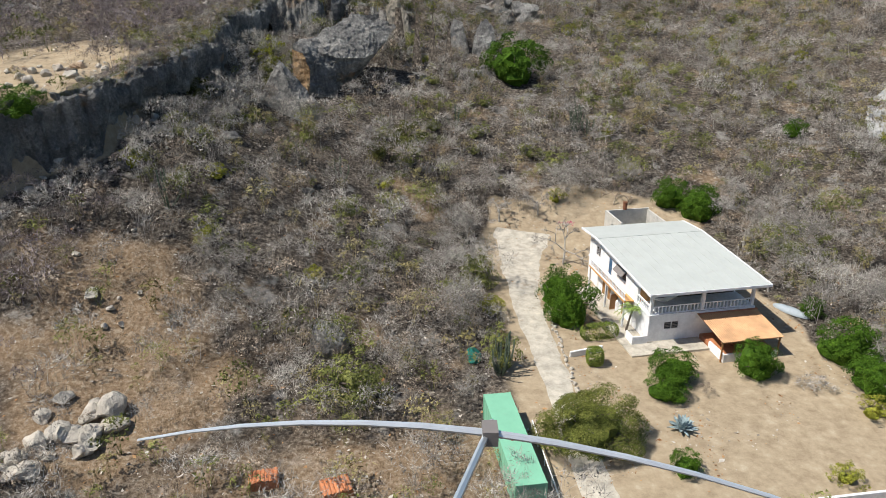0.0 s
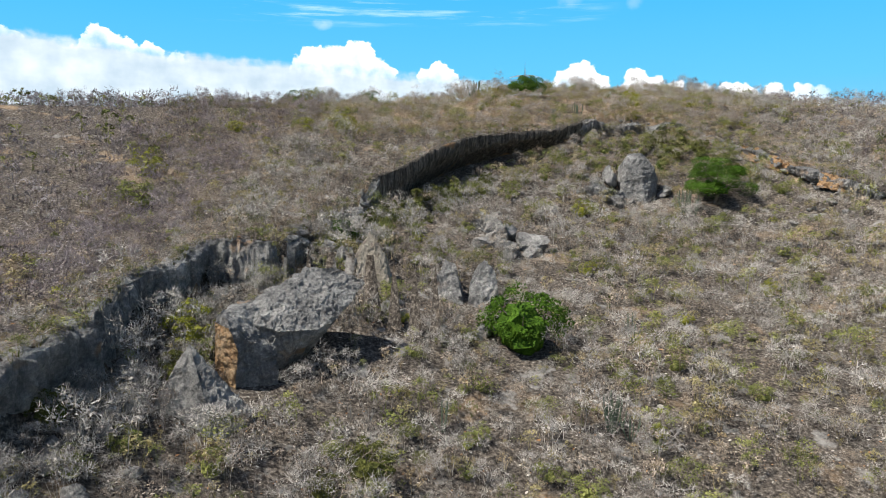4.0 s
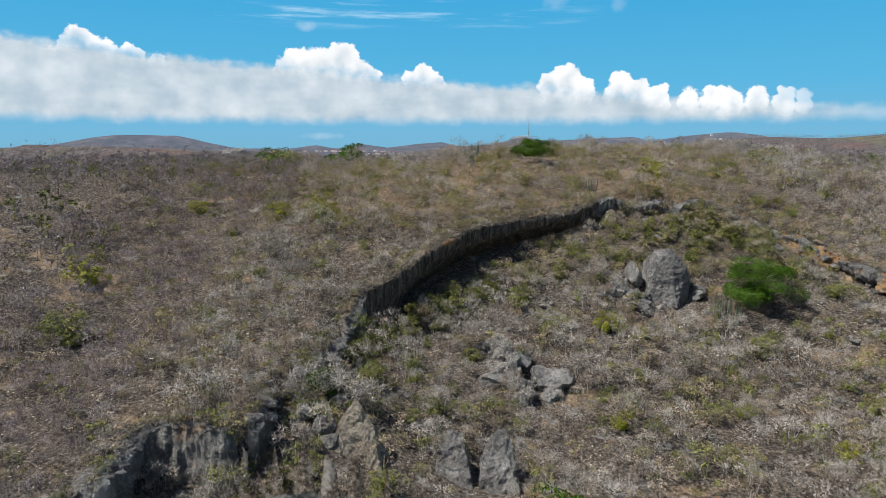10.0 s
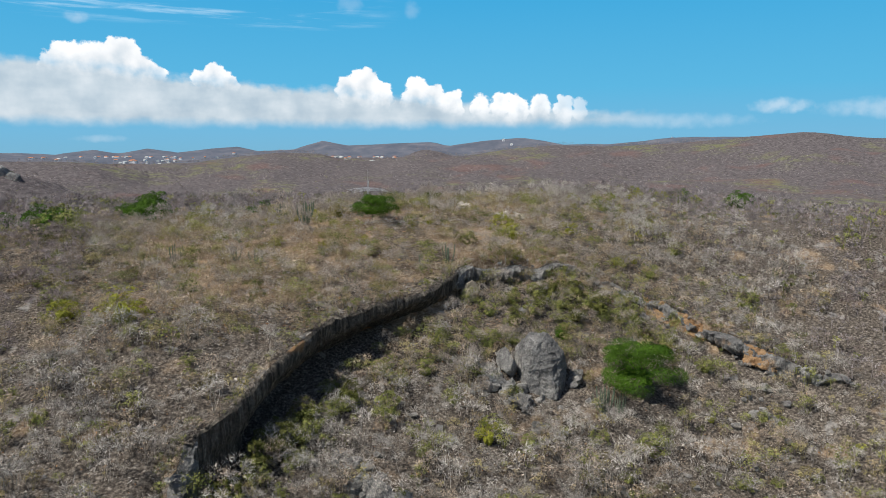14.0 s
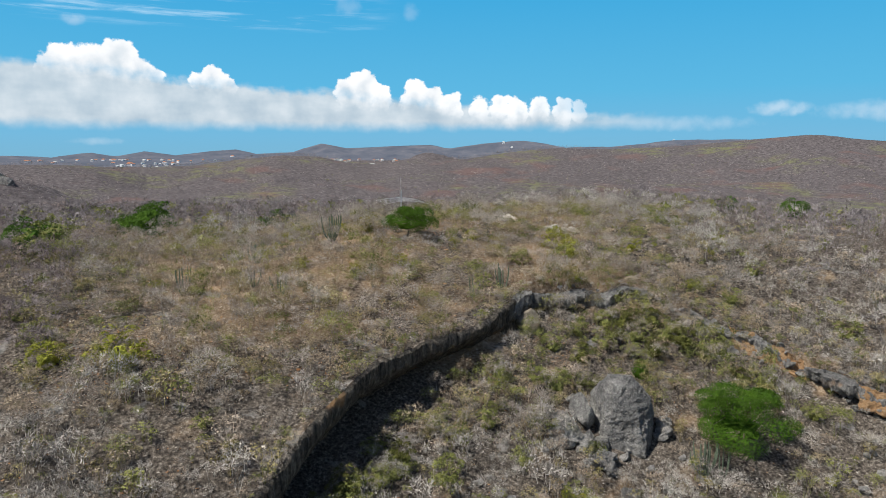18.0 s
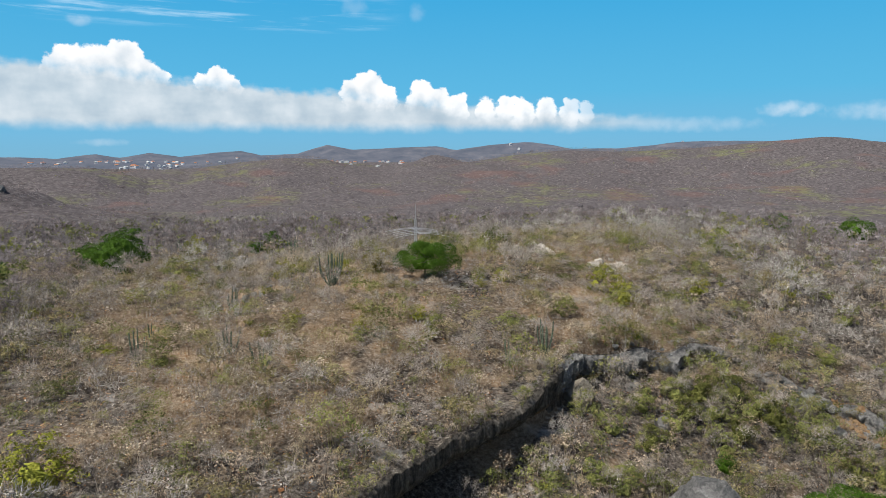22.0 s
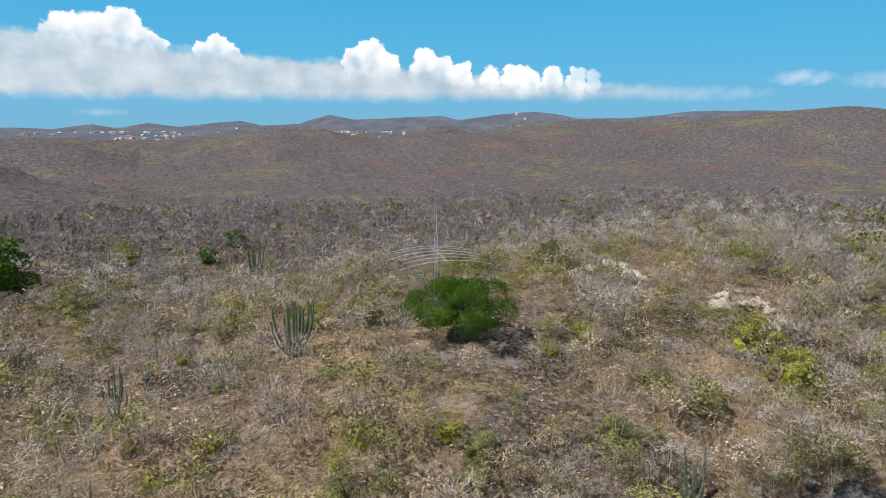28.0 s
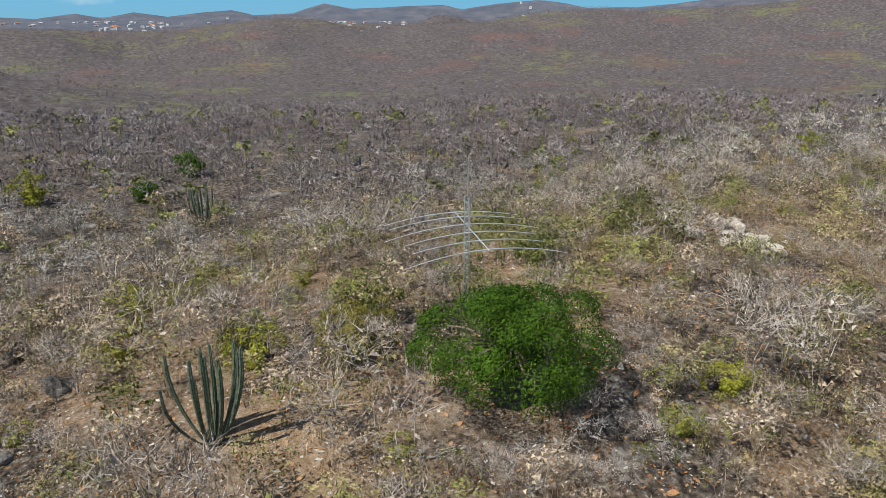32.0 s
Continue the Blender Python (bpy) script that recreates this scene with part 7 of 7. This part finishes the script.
def tile_stack(x, y, cols, rows, turn):
    root = tagged(new("tile_stack"), "stack of orange roof tiles on the ground", "tiles", "tile stacks")
    root.matrix_world = pose(x, y, tree_z(x, y), 0, 0, turn)
    me = bpy.data.meshes.new("tile")
    b = bmesh.new()
    for i in range(7):
        a0 = math.pi * i / 7
        a1 = math.pi * (i + 1) / 7
        q = [b.verts.new((0.16 * math.cos(a), yy, 0.10 * math.sin(a) + dz)) for a, yy, dz in ((a0, 0, 0), (a1, 0, 0), (a1, 0.42, 0), (a0, 0.42, 0))]
        b.faces.new(q)
    bmesh.ops.remove_doubles(b, verts=b.verts[:], dist=1e-4)
    bmesh.ops.solidify(b, geom=b.faces[:], thickness=0.02)
    b.to_mesh(me)
    b.free()
    me.materials.append(plain("orange_tile", (0.52, 0.20, 0.09), 0.8, spread=0.25, scale=3))
    for i in range(cols):
        for j in range(rows):
            o = new("tile", me)
            o.parent = root
            o.matrix_local = pose(i * 0.34, j * 0.38, 0.75 + rng.uniform(-0.02, 0.02), 5, 0, rng.uniform(-2, 2))
    part("crate", boxes((-0.2, 0, -0.1, cols * 0.34 - 0.15, rows * 0.38, 0.74)), M_TILE, root, "closely packed tiles below")
    return root


tile_stack(-15.4, 46.0, 7, 4, 12)
tile_stack(-9.0, 44.6, 7, 5, 20)

# verandah hammock and patio furniture
V, F = [], []
for i in range(15):
    f = i / 14
    x = 0.6 + 3.6 * f
    for j in range(5):
        g = (j - 2) / 2
        V.append((x, 1.6 + g * 0.45 * math.sin(math.pi * f), 4.75 - 0.75 * math.sin(math.pi * f) + 0.25 * g * g * math.sin(math.pi * f)))
for i in range(14):
    for j in range(4):
        F.append((i * 5 + j, i * 5 + j + 1, i * 5 + j + 6, i * 5 + j + 5))
hm = part_np("hammock", np.array(V), np.array(F), M_CLOTH)
hm.matrix_world = house.matrix_world.copy()
tagged(hm, "white cloth hammock slung in the verandah", "hammock")
tb = tagged(new("patio_table"), "patio table under a pale cloth", "table")
tb.matrix_world = house.matrix_world @ pose(9.6, -3.2, 0.42)
part("tabletop", boxes((-0.8, -0.5, 0.7, 0.8, 0.5, 0.75), bevel=0.01), M_CLOTH, tb)
for x in (-0.7, 0.7):
    for y in (-0.4, 0.4):
        part("leg", boxes((x - 0.04, y - 0.04, 0, x + 0.04, y + 0.04, 0.7)), M_WOOD, tb)
for cx, cy, a in ((8.3, -3.3, 90), (9.6, -4.3, 0), (9.6, -2.2, 180)):
    ch = tagged(new("patio_chair"), "small red-brown chair at the patio table", "chair", "patio chairs")
    ch.matrix_world = house.matrix_world @ pose(cx, cy, 0.42, 0, 0, a)
    part("seat", boxes((-0.22, -0.22, 0.42, 0.22, 0.22, 0.47)), M_TILE, ch)
    part("backrest", boxes((-0.22, -0.25, 0.47, 0.22, -0.205, 0.95)), M_TILE, ch)
    for x in (-0.18, 0.18):
        for y in (-0.18, 0.18):
            part("leg", boxes((x - 0.02, y - 0.02, 0, x + 0.02, y + 0.02, 0.42)), M_WOOD, ch)


# ---------------------------------------------------------------- aerials
def lattice(bm, h, w, step):
    """A three-legged lattice mast."""
    legs = [(w * math.cos(a), w * math.sin(a)) for a in (0.5, 2.594, 4.689)]
    for x, y in legs:
        tube(bm, (x, y, -0.3), (x, y, h), 0.036)
    z, k = 0.0, 0
    while z < h - step / 2:
        for i in range(3):
            a, b = legs[i], legs[(i + 1) % 3]
            tube(bm, (*a, z), (*b, min(z + step, h)), 0.014, sides=4)
            tube(bm, (*a, z), (*b, z), 0.014, sides=4)
        z += step
    return bm


def bent_element(parent, y, z, half, droop, r):
    """One drooping element across the boom: a single tapering tube."""
    n, sides, V, F = 13, 6, [], []
    for i in range(n):
        f = 2 * i / (n - 1) - 1
        rr = r * (1 - 0.6 * abs(f))
        for k in range(sides):
            a = 2 * math.pi * k / sides
            V.append((half * f, y + rr * math.cos(a), z - droop * f * f + rr * math.sin(a)))
    for i in range(n - 1):
        for k in range(sides):
            F.append((i * sides + k, i * sides + (k + 1) % sides, (i + 1) * sides + (k + 1) % sides, (i + 1) * sides + k))
    return part_np("element", np.array(V), np.array(F), M_ALU, parent)


hx, hy = 28.1, 260.2
hz = tree_z(hx, hy)
top = 70.6 - hz
beam = tagged(new("radio_mast"), "lattice radio mast with a drooping beam aerial and whip", "antenna")
beam.location = (hx, hy, hz)
part("lattice", lattice(bmesh.new(), top, 0.2, 0.45), M_STEEL, beam, "galvanised lattice mast")
part("whip", tube(bmesh.new(), (0, 0, top), (0, 0, 73.2 - hz), 0.045, 0.02), M_STEEL, beam)
part("boom", tube(bmesh.new(), (0.2, 3.3, 68.75 - hz), (-0.1, -4.2, 68.45 - hz), 0.036), M_ALU, beam, "pale metal boom")
part("boom_brace", tube(bmesh.new(), (0.1, 2.6, 68.8 - hz), (0, 0, 69.6 - hz), 0.02), M_STEEL, beam)
for y, z, half, droop in ((3.2, 68.75, 4.7, 0.55), (2.2, 68.7, 4.6, 0.5), (0.6, 68.65, 5.2, 0.7), (-1.0, 68.6, 4.3, 0.5), (-2.4, 68.5, 4.2, 0.45), (-4.0, 68.45, 5.0, 0.7)):
    bent_element(beam, y, z - hz, half, droop, 0.045)

# the tall mast under the start of the flight
gz = tree_z(-0.6, 1.0)
aerial = tagged(new("radio_mast"), "tall slim lattice mast with a grey beam aerial on top", "antenna")
aerial.location = (-0.6, 1.0, gz)
part("lattice", lattice(bmesh.new(), 36.5 - gz, 0.2, 0.9), M_STEEL, aerial, "galvanised lattice mast")
part("boom", tube(bmesh.new(), (-1.3, -3.0, 36.6 - gz), (1.02, 3.62, 36.62 - gz), 0.028), M_STEEL, aerial, "pale steel boom")
ar = bent_element(aerial, 0, 0, 3.1, 0.55, 0.03)
ar.matrix_local = pose(0.98, 3.48, 36.62 - gz, 0, 0, -12)
part("clamp", boxes((0.93, 3.4, 36.55 - gz, 1.05, 3.56, 36.68 - gz)), M_LOUVRE, aerial)
ar = bent_element(aerial, 0, 0, 3.0, 0.5, 0.03)
ar.matrix_local = pose(-1.25, -2.9, 36.6 - gz, 0, 0, -12)


# ---------------------------------------------------------------- far village
def cottage_mesh(w, d, h):
    bm = boxes((-w / 2, -d / 2, -3, w / 2, d / 2, h))
    return bm


def far_house(x, y, w, d, h, turn, roof_mat):
    root = tagged(new("village_house"), "small white house with a low hipped roof, far off", "house", "village houses")
    root.matrix_world = pose(x, y, float(ground_z(np.array([x]), np.array([y]))[0]), 0, 0, turn)
    part("wall", cottage_mesh(w, d, h), M_WHITE, root)
    bm = bmesh.new()
    v = [bm.verts.new(p) for p in ((-w / 2 - 0.5, -d / 2 - 0.5, h + 0.005), (w / 2 + 0.5, -d / 2 - 0.5, h + 0.005), (w / 2 + 0.5, d / 2 + 0.5, h + 0.005), (-w / 2 - 0.5, d / 2 + 0.5, h + 0.005), (-w / 4, 0, h + 2), (w / 4, 0, h + 2))]
    for f in ((0, 1, 5, 4), (1, 2, 5), (2, 3, 4, 5), (3, 0, 4), (3, 2, 1, 0)):
        bm.faces.new([v[i] for i in f])
    part("roof", bm, roof_mat, root)
    for k in (-0.28, 0.0, 0.28):
        part("window", boxes((k * w - 0.7, -d / 2 - 0.02, 1.0, k * w + 0.7, -d / 2 - 0.001, 2.2)), M_GLASS, root)
    return root


vr = np.random.default_rng(900)
VILLAGE = [(-0.13, 2380, 0.13, 40), (-0.08, 2250, 0.05, 14), (0.17, 2090, 0.05, 16), (0.225, 2060, 0.03, 14), (0.40, 2800, 0.02, 5), (0.62, 2800, 0.03, 2)]
for bearing, dist, spread, count in VILLAGE:
    for _ in range(count):
        a, d = bearing + vr.normal() * spread * 0.6, dist + vr.normal() * 160
        far_house(d * math.sin(a), 150 + d * math.cos(a), vr.uniform(7, 12), vr.uniform(6, 9), vr.uniform(2.8, 4.2), vr.uniform(-40, 40), M_ROOF if vr.random() < 0.6 else M_TILE)


# ---------------------------------------------------------------- unit shapes used for copying are taken away again
for stock in (GREENS, YELLOWS, OLIVES, DARKS, CACTI):
    for ob in stock:
        drop(ob)
